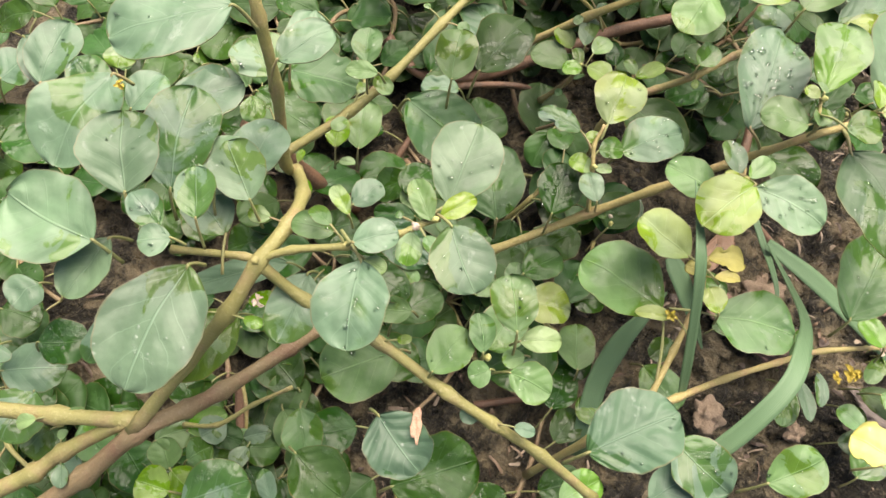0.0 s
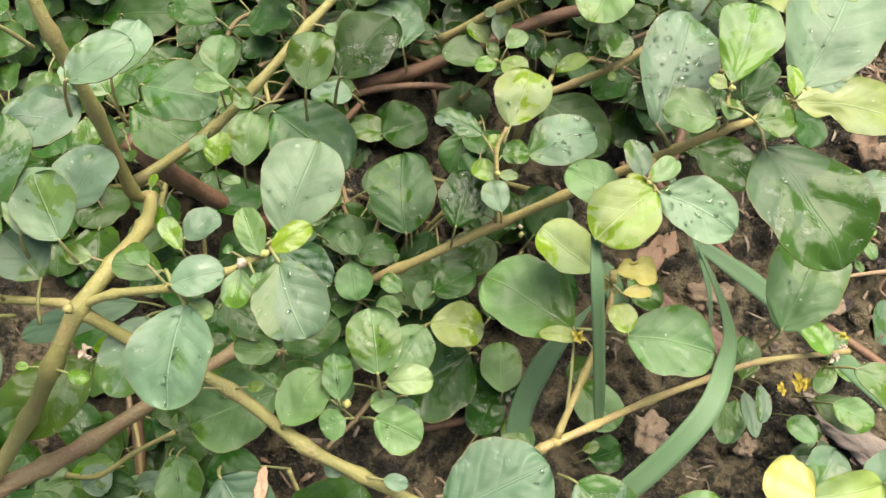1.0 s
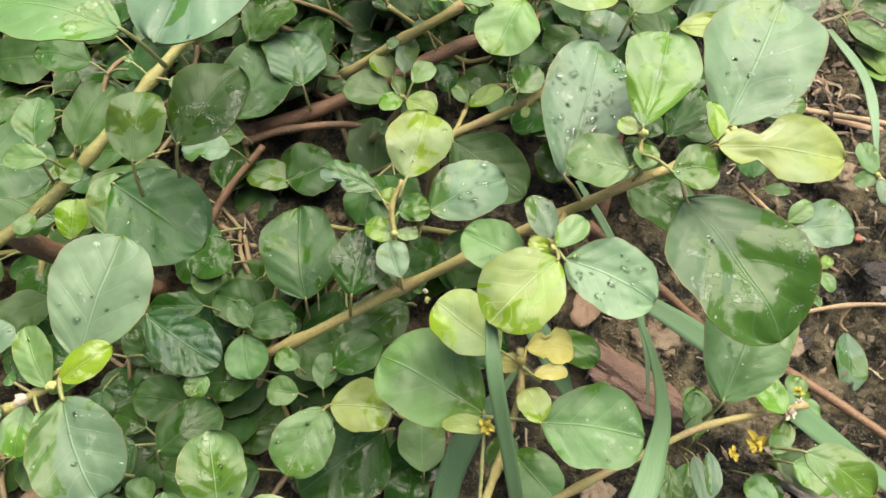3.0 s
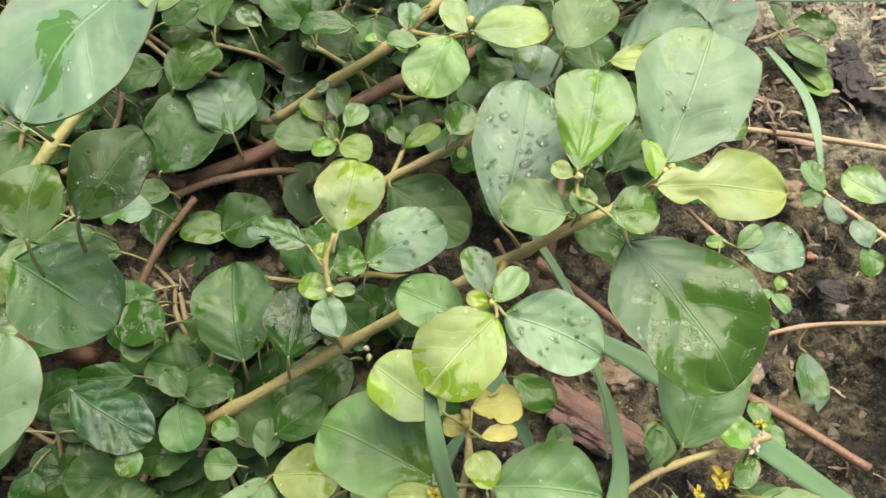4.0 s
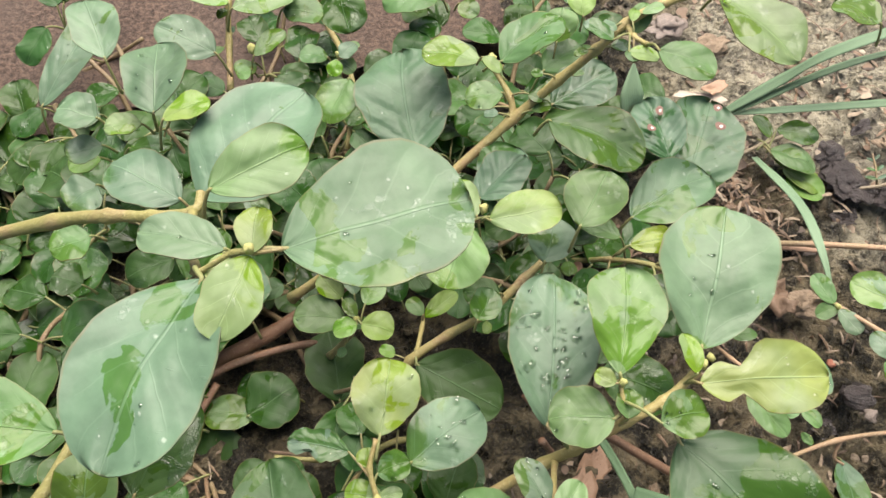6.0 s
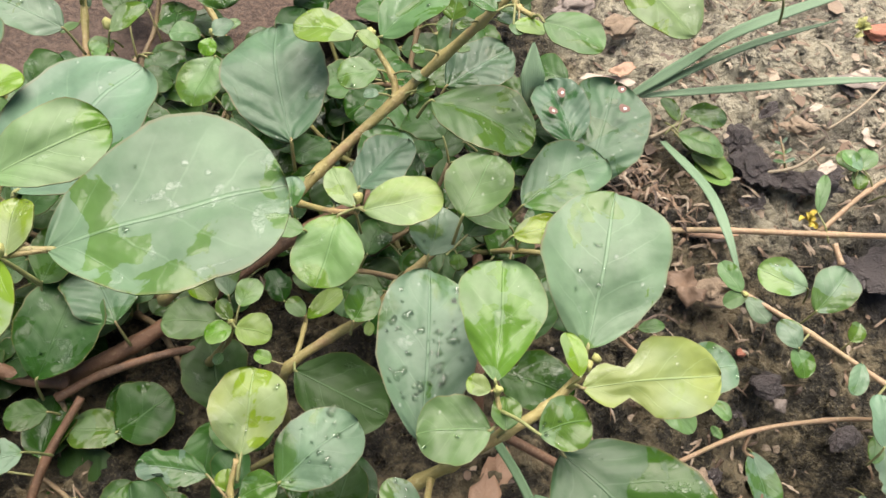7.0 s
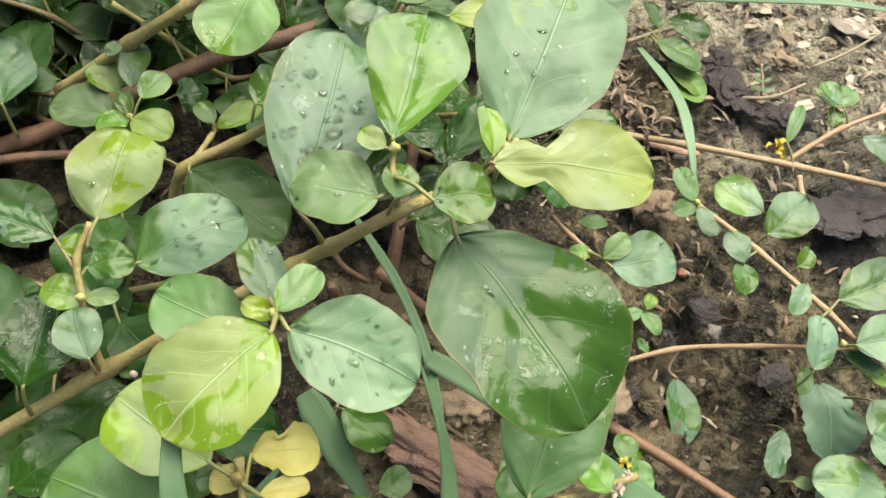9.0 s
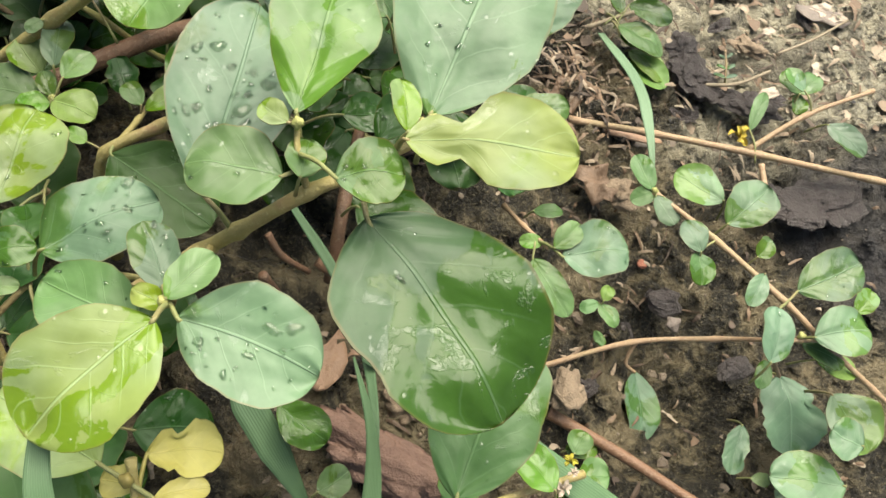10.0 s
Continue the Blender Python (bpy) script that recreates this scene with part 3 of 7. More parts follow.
def steps_out(low, high, fine):
    inner = [low + fine * i for i in range(round((high - low) / fine) + 1)]
    out = [fine * 1.6**k for k in range(1, 24)]
    left, right, a, b = [], [], low, high
    for d in out:
        a, b = a - d, b + d
        left.append(a), right.append(b)
    return left[::-1] + inner + right


def build_ground():
    xs, ys = steps_out(-0.20, 0.44, 0.0019), steps_out(-0.08, 0.44, 0.0019)
    verts = [(x, y, ground_height(x, y)) for y in ys for x in xs]
    n = len(xs)
    faces = [(r * n + c, r * n + c + 1, (r + 1) * n + c + 1, (r + 1) * n + c) for r in range(len(ys) - 1) for c in range(n - 1)]
    data = bpy.data.meshes.new("ground")
    data.from_pydata(verts, [], faces)
    data.materials.append(SOIL)
    data.polygons.foreach_set("use_smooth", [True] * len(faces))
    return tagged(new("ground", data), "dark damp soil with paler cracked clay", "soil", kind="structure")


build_ground()


# ---- the weeds ----
plant = weed("sprawling weed with a thick green-brown stem and wet round leaves")
stem(plant, 0.00190, 0.00100, (-0.0390, 0.0877, -0.0020), (-0.0062, 0.0965, 0.0254), (0.0164, 0.1026, 0.0441), (0.0502, 0.1182, 0.0655), (0.0675, 0.1237, 0.0825), (0.0887, 0.1310, 0.1010), (0.0955, 0.1326, 0.1080), (0.1068, 0.1362, 0.1177), (0.1150, 0.1395, 0.1204), (0.1240, 0.1454, 0.1221), material=STEM_LIGHT)
stem(plant, 0.00085, 0.00052, (0.0913, 0.1314, 0.1030), (0.0885, 0.1228, 0.1116), (0.0874, 0.1168, 0.1150), material=STEM_LIGHT)
stem(plant, 0.00066, 0.00045, (0.1068, 0.1362, 0.1177), (0.1048, 0.1392, 0.1248), (0.1044, 0.1437, 0.1267), material=STEM_LIGHT)
stem(plant, 0.00096, 0.00062, (0.0493, 0.1183, 0.0665), (0.0472, 0.1246, 0.0740), (0.0464, 0.1295, 0.0793), (0.0451, 0.1366, 0.0834), (0.0473, 0.1434, 0.0865), material=STEM_LIGHT)
node(plant, (-0.0062, 0.0965, 0.0254), 2, 0.0050)
node(plant, (0.0164, 0.1026, 0.0441), 2, 0.0050)
node(plant, (0.0502, 0.1182, 0.0655), 2, 0.0050)
leaf(plant, "w", (0.1162, 0.1301, 0.1221), (0.1373, 0.0986, 0.1223), 0.0303, (0.1142, 0.1392, 0.1202), drops=7, roll=0, wet=0.62, slope=0.4, taper=2.2, broad=0.46)
leaf(plant, "l", (0.1041, 0.1441, 0.1289), (0.1094, 0.1689, 0.1317), 0.0182, (0.1045, 0.1432, 0.1265), drops=5, taper=1.25, wet=0.3, bead=0.5)
leaf(plant, "p", (0.1266, 0.1510, 0.1208), (0.1396, 0.1859, 0.1260), 0.0283, (0.1262, 0.1492, 0.1158), drops=8, wet=0.25, taper=1.7, broad=0.50)
leaf(plant, "g", (0.0893, 0.1375, 0.1118), (0.0959, 0.1756, 0.1151), 0.0231, (0.0949, 0.1324, 0.1074), drops=70, wet=0.25, bead=0.85, taper=1.6, broad=0.56)
leaf(plant, "m", (0.1027, 0.1359, 0.1232), (0.0878, 0.1369, 0.1232), 0.0144, (0.1057, 0.1378, 0.1216), drops=8, wet=0.4, bead=0.38)
leaf(plant, "m", (0.1054, 0.1352, 0.1245), (0.1065, 0.1419, 0.1250), 0.0064, (0.1047, 0.1355, 0.1160))
leaf(plant, "m", (0.1105, 0.1326, 0.1304), (0.1209, 0.1342, 0.1306), 0.0107, (0.1048, 0.1392, 0.1248), drops=13, bead=0.38)
leaf(plant, "y", (0.1209, 0.1406, 0.1298), (0.1491, 0.1397, 0.1317), 0.0165, (0.1207, 0.1432, 0.1215), taper=1.9, wet=0.35, slope=0, waist=0.6)
leaf(plant, "y", (0.1030, 0.1423, 0.1287), (0.0987, 0.1453, 0.1288), 0.0044, (0.1045, 0.1428, 0.1263))
leaf(plant, "y", (0.1217, 0.1433, 0.1277), (0.1204, 0.1528, 0.1285), 0.0054, (0.1199, 0.1427, 0.1213))
leaf(plant, "p", (0.0892, 0.1130, 0.1198), (0.1101, 0.1051, 0.1202), 0.0169, (0.0867, 0.1177, 0.1150), drops=40, wet=0.3, bead=0.6, taper=2.2)
leaf(plant, "y", (0.0870, 0.1110, 0.1253), (0.0731, 0.0950, 0.1247), 0.0181, (0.0874, 0.1168, 0.1150), wet=0.5, taper=2.2, broad=0.5)
leaf(plant, "l", (0.0872, 0.1159, 0.1198), (0.0936, 0.1234, 0.1200), 0.0066, (0.0874, 0.1168, 0.1150), wet=0.2)
leaf(plant, "g", (0.0862, 0.1190, 0.1145), (0.0813, 0.1302, 0.1149), 0.0076, (0.0880, 0.1195, 0.1134), drops=12, wet=0.1, bead=0.38)
leaf(plant, "y", (0.0867, 0.1162, 0.1150), (0.0813, 0.1187, 0.1150), 0.0041, (0.0879, 0.1189, 0.1137))
leaf(plant, "y", (0.0483, 0.1442, 0.0865), (0.0522, 0.1652, 0.0879), 0.0186, (0.0476, 0.1413, 0.0854), drops=4, wet=0.5)
leaf(plant, "g", (0.0558, 0.1377, 0.0797), (0.0765, 0.1509, 0.0802), 0.0191, (0.0541, 0.1370, 0.0744), drops=22, wet=0.5, bead=0.9)
leaf(plant, "m", (0.0812, 0.1158, 0.1066), (0.0657, 0.1223, 0.1069), 0.0135, (0.0828, 0.1151, 0.1014), drops=6)
leaf(plant, "f", (0.0175, 0.1171, 0.0425), (0.0105, 0.1489, 0.0447), 0.0257, (0.0176, 0.1152, 0.0371), drops=8)
leaf(plant, "d", (0.0357, 0.1125, 0.0702), (0.0376, 0.1333, 0.0712), 0.0166, (0.0353, 0.1108, 0.0648), drops=12)
leaf(plant, "g", (0.0497, 0.1169, 0.0790), (0.0451, 0.1273, 0.0796), 0.0092, (0.0503, 0.1152, 0.0737), drops=7, wet=0.1, bead=0.38)
leaf(plant, "l", (0.0480, 0.1299, 0.0779), (0.0377, 0.1317, 0.0783), 0.0078, (0.0485, 0.1268, 0.0768))
leaf(plant, "m", (0.0470, 0.1351, 0.0824), (0.0558, 0.1378, 0.0823), 0.0084, (0.0458, 0.1328, 0.0811), drops=4, bead=0.38)
leaf(plant, "y", (0.0445, 0.1367, 0.0832), (0.0444, 0.1421, 0.0835), 0.0056, (0.0456, 0.1341, 0.0819))
leaf(plant, "g", (0.0397, 0.1413, 0.0827), (0.0232, 0.1455, 0.0837), 0.0096, (0.0457, 0.1334, 0.0816), drops=12, bite=0.5, bead=0.38)
leaf(plant, "l", (0.0468, 0.1295, 0.0793), (0.0534, 0.1303, 0.0793), 0.0043, (0.0465, 0.1286, 0.0783))
leaf(plant, "d", (0.0302, 0.1751, 0.0099), (0.0263, 0.2026, 0.0129), 0.0226, (0.0302, 0.1734, 0.0044), drops=13, bead=0.38)
leaf(plant, "d", (-0.0053, 0.1511, -0.0046), (-0.0297, 0.1663, -0.0020), 0.0288, (-0.0039, 0.1504, -0.0102), drops=6, bead=0.38)
leaf(plant, "m", (-0.0140, 0.1258, 0.0342), (-0.0222, 0.1192, 0.0361), 0.0099, (-0.0126, 0.1268, 0.0288), drops=8, bead=0.38)
leaf(plant, "Y", (-0.0162, 0.1385, -0.0050), (-0.0203, 0.1339, -0.0044), 0.0071, (-0.0152, 0.1399, -0.0105))
leaf(plant, "b", (-0.0304, 0.1053, 0.0485), (-0.0054, 0.0926, 0.0458), 0.0182, (-0.0322, 0.1060, 0.0434), drops=5, bead=0.38, bite=0.14)
leaf(plant, "m", (-0.0008, 0.1038, 0.0416), (0.0043, 0.0899, 0.0410), 0.0135, (-0.0016, 0.1055, 0.0363), drops=9, bead=0.38)
leaf(plant, "d", (-0.0012, 0.1063, 0.0426), (0.0152, 0.1109, 0.0415), 0.0129, (-0.0031, 0.1058, 0.0373), drops=13, bead=0.38)
leaf(plant, "m", (0.0019, 0.1054, 0.0460), (-0.0049, 0.1128, 0.0466), 0.0078, (0.0030, 0.1040, 0.0407))
leaf(plant, "d", (0.0310, 0.0945, 0.0506), (0.0438, 0.1055, 0.0505), 0.0141, (0.0295, 0.0932, 0.0452), drops=10, bead=0.38)
leaf(plant, "d", (-0.0146, 0.1114, 0.0430), (-0.0310, 0.1092, 0.0447), 0.0089, (-0.0129, 0.1117, 0.0377))
leaf(plant, "m", (0.0308, 0.0808, 0.0573), (0.0233, 0.0615, 0.0575), 0.0173, (0.0313, 0.0825, 0.0520), drops=10)
leaf(plant, "y", (0.0320, 0.0830, 0.0529), (0.0506, 0.0835, 0.0528), 0.0163, (0.0300, 0.0829, 0.0476))
leaf(plant, "m", (0.0222, 0.0853, 0.0537), (0.0128, 0.0855, 0.0543), 0.0091, (0.0238, 0.0852, 0.0484), drops=9, bead=0.38)
leaf(plant, "d", (0.0038, 0.0915, 0.0323), (-0.0161, 0.0868, 0.0343), 0.0138, (0.0055, 0.0919, 0.0270), drops=6, bite=0.25, bead=0.38)
leaf(plant, "m", (-0.0061, 0.0487, 0.0883), (-0.0280, 0.0348, 0.0892), 0.0223, (-0.0047, 0.0496, 0.0833), drops=10)
leaf(plant, "m", (0.0199, 0.0940, 0.0481), (0.0125, 0.0978, 0.0488), 0.0072, (0.0213, 0.0931, 0.0428))
leaf(plant, "m", (-0.0392, 0.1233, 0.0685), (-0.0405, 0.1430, 0.0708), 0.0145, (-0.0393, 0.1214, 0.0634), drops=13, bead=0.38)
leaf(plant, "d", (-0.0713, 0.0153, 0.0357), (-0.0585, 0.0136, 0.0343), 0.0102, (-0.0732, 0.0155, 0.0307), drops=6, bead=0.38)
leaf(plant, "m", (-0.0740, 0.0067, 0.0305), (-0.0582, 0.0039, 0.0293), 0.0121, (-0.0759, 0.0069, 0.0256), drops=6, bead=0.38)
leaf(plant, "n", (-0.0791, -0.0012, 0.0404), (-0.0649, -0.0079, 0.0391), 0.0135, (-0.0810, -0.0004, 0.0354))
bud(plant, (0.0569, 0.1162, 0.0698), 0.0015, CHIP)
bud(plant, (0.0577, 0.1141, 0.0677), 0.0020, BUD)
bud(plant, (0.0869, 0.1157, 0.1171), 0.0020, BUD)
bud(plant, (0.1045, 0.1424, 0.1277), 0.0018, BUD)
bud(plant, (0.1244, 0.1460, 0.1241), 0.0025, BUD)
bud(plant, (0.1265, 0.1475, 0.1240), 0.0021, BUD)
bud(plant, (0.0466, 0.1289, 0.0803), 0.0020, BUD)

plant = weed("low weed with a green stem and a whorl of small leaves")
stem(plant, 0.00165, 0.00120, (0.0520, 0.1680, 0.0020), (0.0535, 0.1715, 0.0350), (0.0575, 0.1751, 0.0529), (0.0704, 0.1812, 0.0581), (0.0827, 0.1839, 0.0686), (0.0949, 0.1925, 0.0736), (0.1069, 0.2023, 0.0734), material=STEM_LIGHT)
stem(plant, 0.00083, 0.00068, (0.0595, 0.1762, 0.0539), (0.0623, 0.1887, 0.0473), (0.0632, 0.1943, 0.0441), material=STEM_LIGHT)
stem(plant, 0.00127, 0.00078, (0.0274, 0.1916, 0.0148), (0.0366, 0.1931, 0.0322), (0.0397, 0.1951, 0.0419), material=STEM_LIGHT)
node(plant, (0.0575, 0.1751, 0.0529), 2, 0.0050)
node(plant, (0.0827, 0.1839, 0.0686), 2, 0.0050)
node(plant, (0.1069, 0.2023, 0.0734), 2, 0.0050)
node(plant, (0.0366, 0.1931, 0.0322), 2, 0.0050)
leaf(plant, "p", (0.1270, 0.2030, 0.0898), (0.1529, 0.2144, 0.0933), 0.0194, (0.1253, 0.2024, 0.0846), drops=3, bead=0.38, wet=0.3)
leaf(plant, "d", (0.0596, 0.1728, 0.0570), (0.0850, 0.1565, 0.0554), 0.0215, (0.0595, 0.1762, 0.0539), drops=5, bead=0.38)
leaf(plant, "m", (0.0364, 0.1949, 0.0414), (0.0179, 0.1976, 0.0423), 0.0145, (0.0392, 0.1947, 0.0402), drops=9, bead=0.38)
leaf(plant, "n", (0.0350, 0.2030, 0.0430), (0.0277, 0.2119, 0.0445), 0.0092, (0.0372, 0.1960, 0.0419))
leaf(plant, "p", (0.0399, 0.2013, 0.0491), (0.0399, 0.2153, 0.0509), 0.0086, (0.0398, 0.1996, 0.0437))
leaf(plant, "l", (0.0435, 0.1964, 0.0516), (0.0495, 0.2044, 0.0524), 0.0085, (0.0417, 0.1920, 0.0479))
leaf(plant, "m", (0.0399, 0.1943, 0.0457), (0.0366, 0.2015, 0.0466), 0.0050, (0.0397, 0.1951, 0.0419))
leaf(plant, "n", (0.0404, 0.1913, 0.0474), (0.0323, 0.1885, 0.0473), 0.0077, (0.0393, 0.1945, 0.0419))
leaf(plant, "n", (0.0420, 0.1900, 0.0509), (0.0527, 0.1866, 0.0504), 0.0114, (0.0397, 0.1951, 0.0419))
leaf(plant, "d", (0.0559, 0.2023, 0.0377), (0.0518, 0.2134, 0.0392), 0.0093, (0.0565, 0.2007, 0.0324), bite=0.4)
leaf(plant, "m", (0.0629, 0.1922, 0.0490), (0.0581, 0.1982, 0.0497), 0.0058, (0.0626, 0.1907, 0.0461))
leaf(plant, "n", (0.0635, 0.1923, 0.0466), (0.0751, 0.2003, 0.0477), 0.0070)
leaf(plant, "m", (0.1071, 0.1933, 0.1056), (0.1172, 0.2091, 0.1084), 0.0175, (0.1061, 0.1919, 0.1005), drops=5, bead=0.38)
leaf(plant, "m", (0.1224, 0.1962, 0.0907), (0.1101, 0.2038, 0.0911), 0.0076, (0.1240, 0.1952, 0.0856))
leaf(plant, "g", (0.0990, 0.1907, 0.0889), (0.1037, 0.2047, 0.0909), 0.0144, (0.0983, 0.1890, 0.0838), drops=6, bead=0.38)
leaf(plant, "d", (0.0867, 0.1876, 0.0748), (0.0753, 0.1892, 0.0748), 0.0105, (0.0883, 0.1878, 0.0709), drops=7, bead=0.38)
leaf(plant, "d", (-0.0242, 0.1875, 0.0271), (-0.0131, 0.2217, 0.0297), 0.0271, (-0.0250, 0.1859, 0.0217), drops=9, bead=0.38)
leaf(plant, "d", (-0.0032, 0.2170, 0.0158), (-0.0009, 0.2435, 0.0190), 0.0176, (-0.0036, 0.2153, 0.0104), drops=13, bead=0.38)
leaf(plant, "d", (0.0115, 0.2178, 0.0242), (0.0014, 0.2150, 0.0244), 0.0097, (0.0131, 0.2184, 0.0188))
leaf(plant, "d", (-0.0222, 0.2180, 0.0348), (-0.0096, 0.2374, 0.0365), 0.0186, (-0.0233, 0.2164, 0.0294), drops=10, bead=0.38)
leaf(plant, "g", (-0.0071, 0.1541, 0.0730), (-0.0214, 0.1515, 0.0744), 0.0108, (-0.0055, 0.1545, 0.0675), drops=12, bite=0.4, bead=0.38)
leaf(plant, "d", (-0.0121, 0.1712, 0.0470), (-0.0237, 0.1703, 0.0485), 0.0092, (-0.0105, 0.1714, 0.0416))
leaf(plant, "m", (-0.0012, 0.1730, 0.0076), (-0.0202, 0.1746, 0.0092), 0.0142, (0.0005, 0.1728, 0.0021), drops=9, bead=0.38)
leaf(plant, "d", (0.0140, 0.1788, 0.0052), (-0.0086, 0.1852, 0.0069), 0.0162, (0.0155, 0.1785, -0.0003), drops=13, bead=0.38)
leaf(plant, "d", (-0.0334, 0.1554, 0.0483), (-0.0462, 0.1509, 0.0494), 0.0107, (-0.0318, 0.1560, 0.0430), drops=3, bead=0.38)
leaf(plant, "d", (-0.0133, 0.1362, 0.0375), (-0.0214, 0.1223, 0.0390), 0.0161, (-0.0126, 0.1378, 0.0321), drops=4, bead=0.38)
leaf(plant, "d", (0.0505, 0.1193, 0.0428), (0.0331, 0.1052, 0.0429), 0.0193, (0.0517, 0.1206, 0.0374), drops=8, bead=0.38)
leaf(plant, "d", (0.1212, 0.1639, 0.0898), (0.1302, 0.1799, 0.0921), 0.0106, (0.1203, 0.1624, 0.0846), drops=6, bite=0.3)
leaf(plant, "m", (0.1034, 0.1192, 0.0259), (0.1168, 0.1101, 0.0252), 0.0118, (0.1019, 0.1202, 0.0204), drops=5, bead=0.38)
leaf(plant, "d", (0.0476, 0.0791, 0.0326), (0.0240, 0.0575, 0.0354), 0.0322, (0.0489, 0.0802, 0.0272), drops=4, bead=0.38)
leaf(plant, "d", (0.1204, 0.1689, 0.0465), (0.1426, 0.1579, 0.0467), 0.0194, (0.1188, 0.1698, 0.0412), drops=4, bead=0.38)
leaf(plant, "m", (0.0775, 0.1742, 0.0888), (0.0825, 0.1830, 0.0902), 0.0094, (0.0766, 0.1726, 0.0836))
bud(plant, (0.0400, 0.1940, 0.0441), 0.0022, BUD)

plant = weed("weed with pale stem and broad veined leaves near the wall")
stem(plant, 0.00175, 0.00115, (0.0155, 0.2094, 0.0309), (0.0383, 0.2135, 0.0523), (0.0567, 0.2154, 0.0702), (0.0719, 0.2269, 0.0777), (0.0958, 0.2416, 0.0899), (0.1093, 0.2459, 0.1027), (0.1189, 0.2467, 0.1152), (0.1272, 0.2507, 0.1214), (0.1394, 0.2558, 0.1235), (0.1514, 0.2581, 0.1246), material=STEM_LIGHT)
stem(plant, 0.00123, 0.00079, (0.0959, 0.2422, 0.0899), (0.0951, 0.2480, 0.0932), (0.0898, 0.2586, 0.0971), material=STEM_LIGHT)
stem(plant, 0.00099, 0.00066, (0.0649, 0.2169, 0.0764), (0.0746, 0.2065, 0.0890), (0.0811, 0.2021, 0.0962), material=STEM_LIGHT)
stem(plant, 0.00097, 0.00063, (0.1272, 0.2507, 0.1214), (0.1282, 0.2454, 0.1217), (0.1308, 0.2405, 0.1236), material=STEM_LIGHT)
stem(plant, 0.00133, 0.00097, (0.0370, 0.3305, 0.0592), (0.0289, 0.3332, 0.0492), (0.0380, 0.3132, 0.0405), (0.0420, 0.2903, 0.0442), (0.0378, 0.2704, 0.0352), material=STEM_LIGHT)
stem(plant, 0.00117, 0.00092, (-0.0015, 0.2787, 0.0650), (-0.0013, 0.2962, 0.0713), (-0.0002, 0.3076, 0.0791), (0.0013, 0.3234, 0.0793), material=STEM_LIGHT)
node(plant, (0.0383, 0.2135, 0.0523), 2, 0.0050)
node(plant, (0.0567, 0.2154, 0.0702), 2, 0.0050)
node(plant, (0.0719, 0.2269, 0.0777), 2, 0.0050)
node(plant, (0.0958, 0.2416, 0.0899), 2, 0.0050)
node(plant, (0.1093, 0.2459, 0.1027), 2, 0.0050)
node(plant, (0.1189, 0.2467, 0.1152), 2, 0.0050)
node(plant, (0.1272, 0.2507, 0.1214), 2, 0.0050)
node(plant, (0.1394, 0.2558, 0.1235), 2, 0.0050)
node(plant, (0.1514, 0.2581, 0.1246), 2, 0.0050)
node(plant, (0.0951, 0.2480, 0.0932), 2, 0.0050)
node(plant, (0.0746, 0.2065, 0.0890), 2, 0.0050)
node(plant, (0.1282, 0.2454, 0.1217), 2, 0.0050)
node(plant, (0.0289, 0.3332, 0.0492), 2, 0.0050)
node(plant, (0.0380, 0.3132, 0.0405), 2, 0.0050)
node(plant, (0.0420, 0.2903, 0.0442), 2, 0.0050)
node(plant, (-0.0013, 0.2962, 0.0713), 2, 0.0050)
node(plant, (-0.0002, 0.3076, 0.0791), 2, 0.0050)
leaf(plant, "f", (0.1041, 0.2313, 0.1027), (0.1302, 0.2153, 0.1032), 0.0220, (0.1024, 0.2316, 0.0984), drops=11, bead=0.38, wet=0.35)
leaf(plant, "m", (0.0761, 0.2005, 0.0979), (0.0687, 0.1818, 0.0956), 0.0184, (0.0805, 0.2025, 0.0956), drops=3, bead=0.38)
leaf(plant, "y", (0.0825, 0.1980, 0.1039), (0.1031, 0.2004, 0.1048), 0.0142, (0.0811, 0.2021, 0.0962))
leaf(plant, "l", (0.0805, 0.2063, 0.0910), (0.0753, 0.2184, 0.0923), 0.0085, (0.0812, 0.2047, 0.0859))
leaf(plant, "m", (0.0672, 0.1963, 0.0995), (0.0584, 0.1972, 0.0997), 0.0061, (0.0690, 0.1961, 0.0943))
leaf(plant, "g", (0.0855, 0.2202, 0.0820), (0.0968, 0.2348, 0.0840), 0.0165, (0.0843, 0.2188, 0.0769), drops=8, bead=0.38)
leaf(plant, "y", (0.1160, 0.1810, 0.1172), (0.1278, 0.1821, 0.1180), 0.0073, (0.1141, 0.1809, 0.1122))
leaf(plant, "g", (0.0636, 0.2091, 0.0882), (0.0638, 0.2187, 0.0892), 0.0072, (0.0634, 0.2074, 0.0830))
leaf(plant, "d", (0.0455, 0.2208, 0.0730), (0.0286, 0.2199, 0.0734), 0.0102, (0.0472, 0.2210, 0.0677), drops=4, bead=0.38)
leaf(plant, "d", (0.0514, 0.2273, 0.0688), (0.0510, 0.2150, 0.0673), 0.0112, (0.0514, 0.2292, 0.0636), drops=8, bead=0.38)
leaf(plant, "g", (0.0118, 0.2317, 0.0564), (0.0035, 0.2373, 0.0575), 0.0074, (0.0132, 0.2308, 0.0512))
leaf(plant, "l", (-0.0102, 0.2254, 0.1207), (-0.0199, 0.2242, 0.1214), 0.0078, (-0.0084, 0.2256, 0.1155), drops=13, bead=0.38)
leaf(plant, "g", (-0.0021, 0.2798, 0.0846), (-0.0212, 0.2888, 0.0906), 0.0158, (-0.0005, 0.2789, 0.0794), drops=12, bead=0.38, wet=0.12)
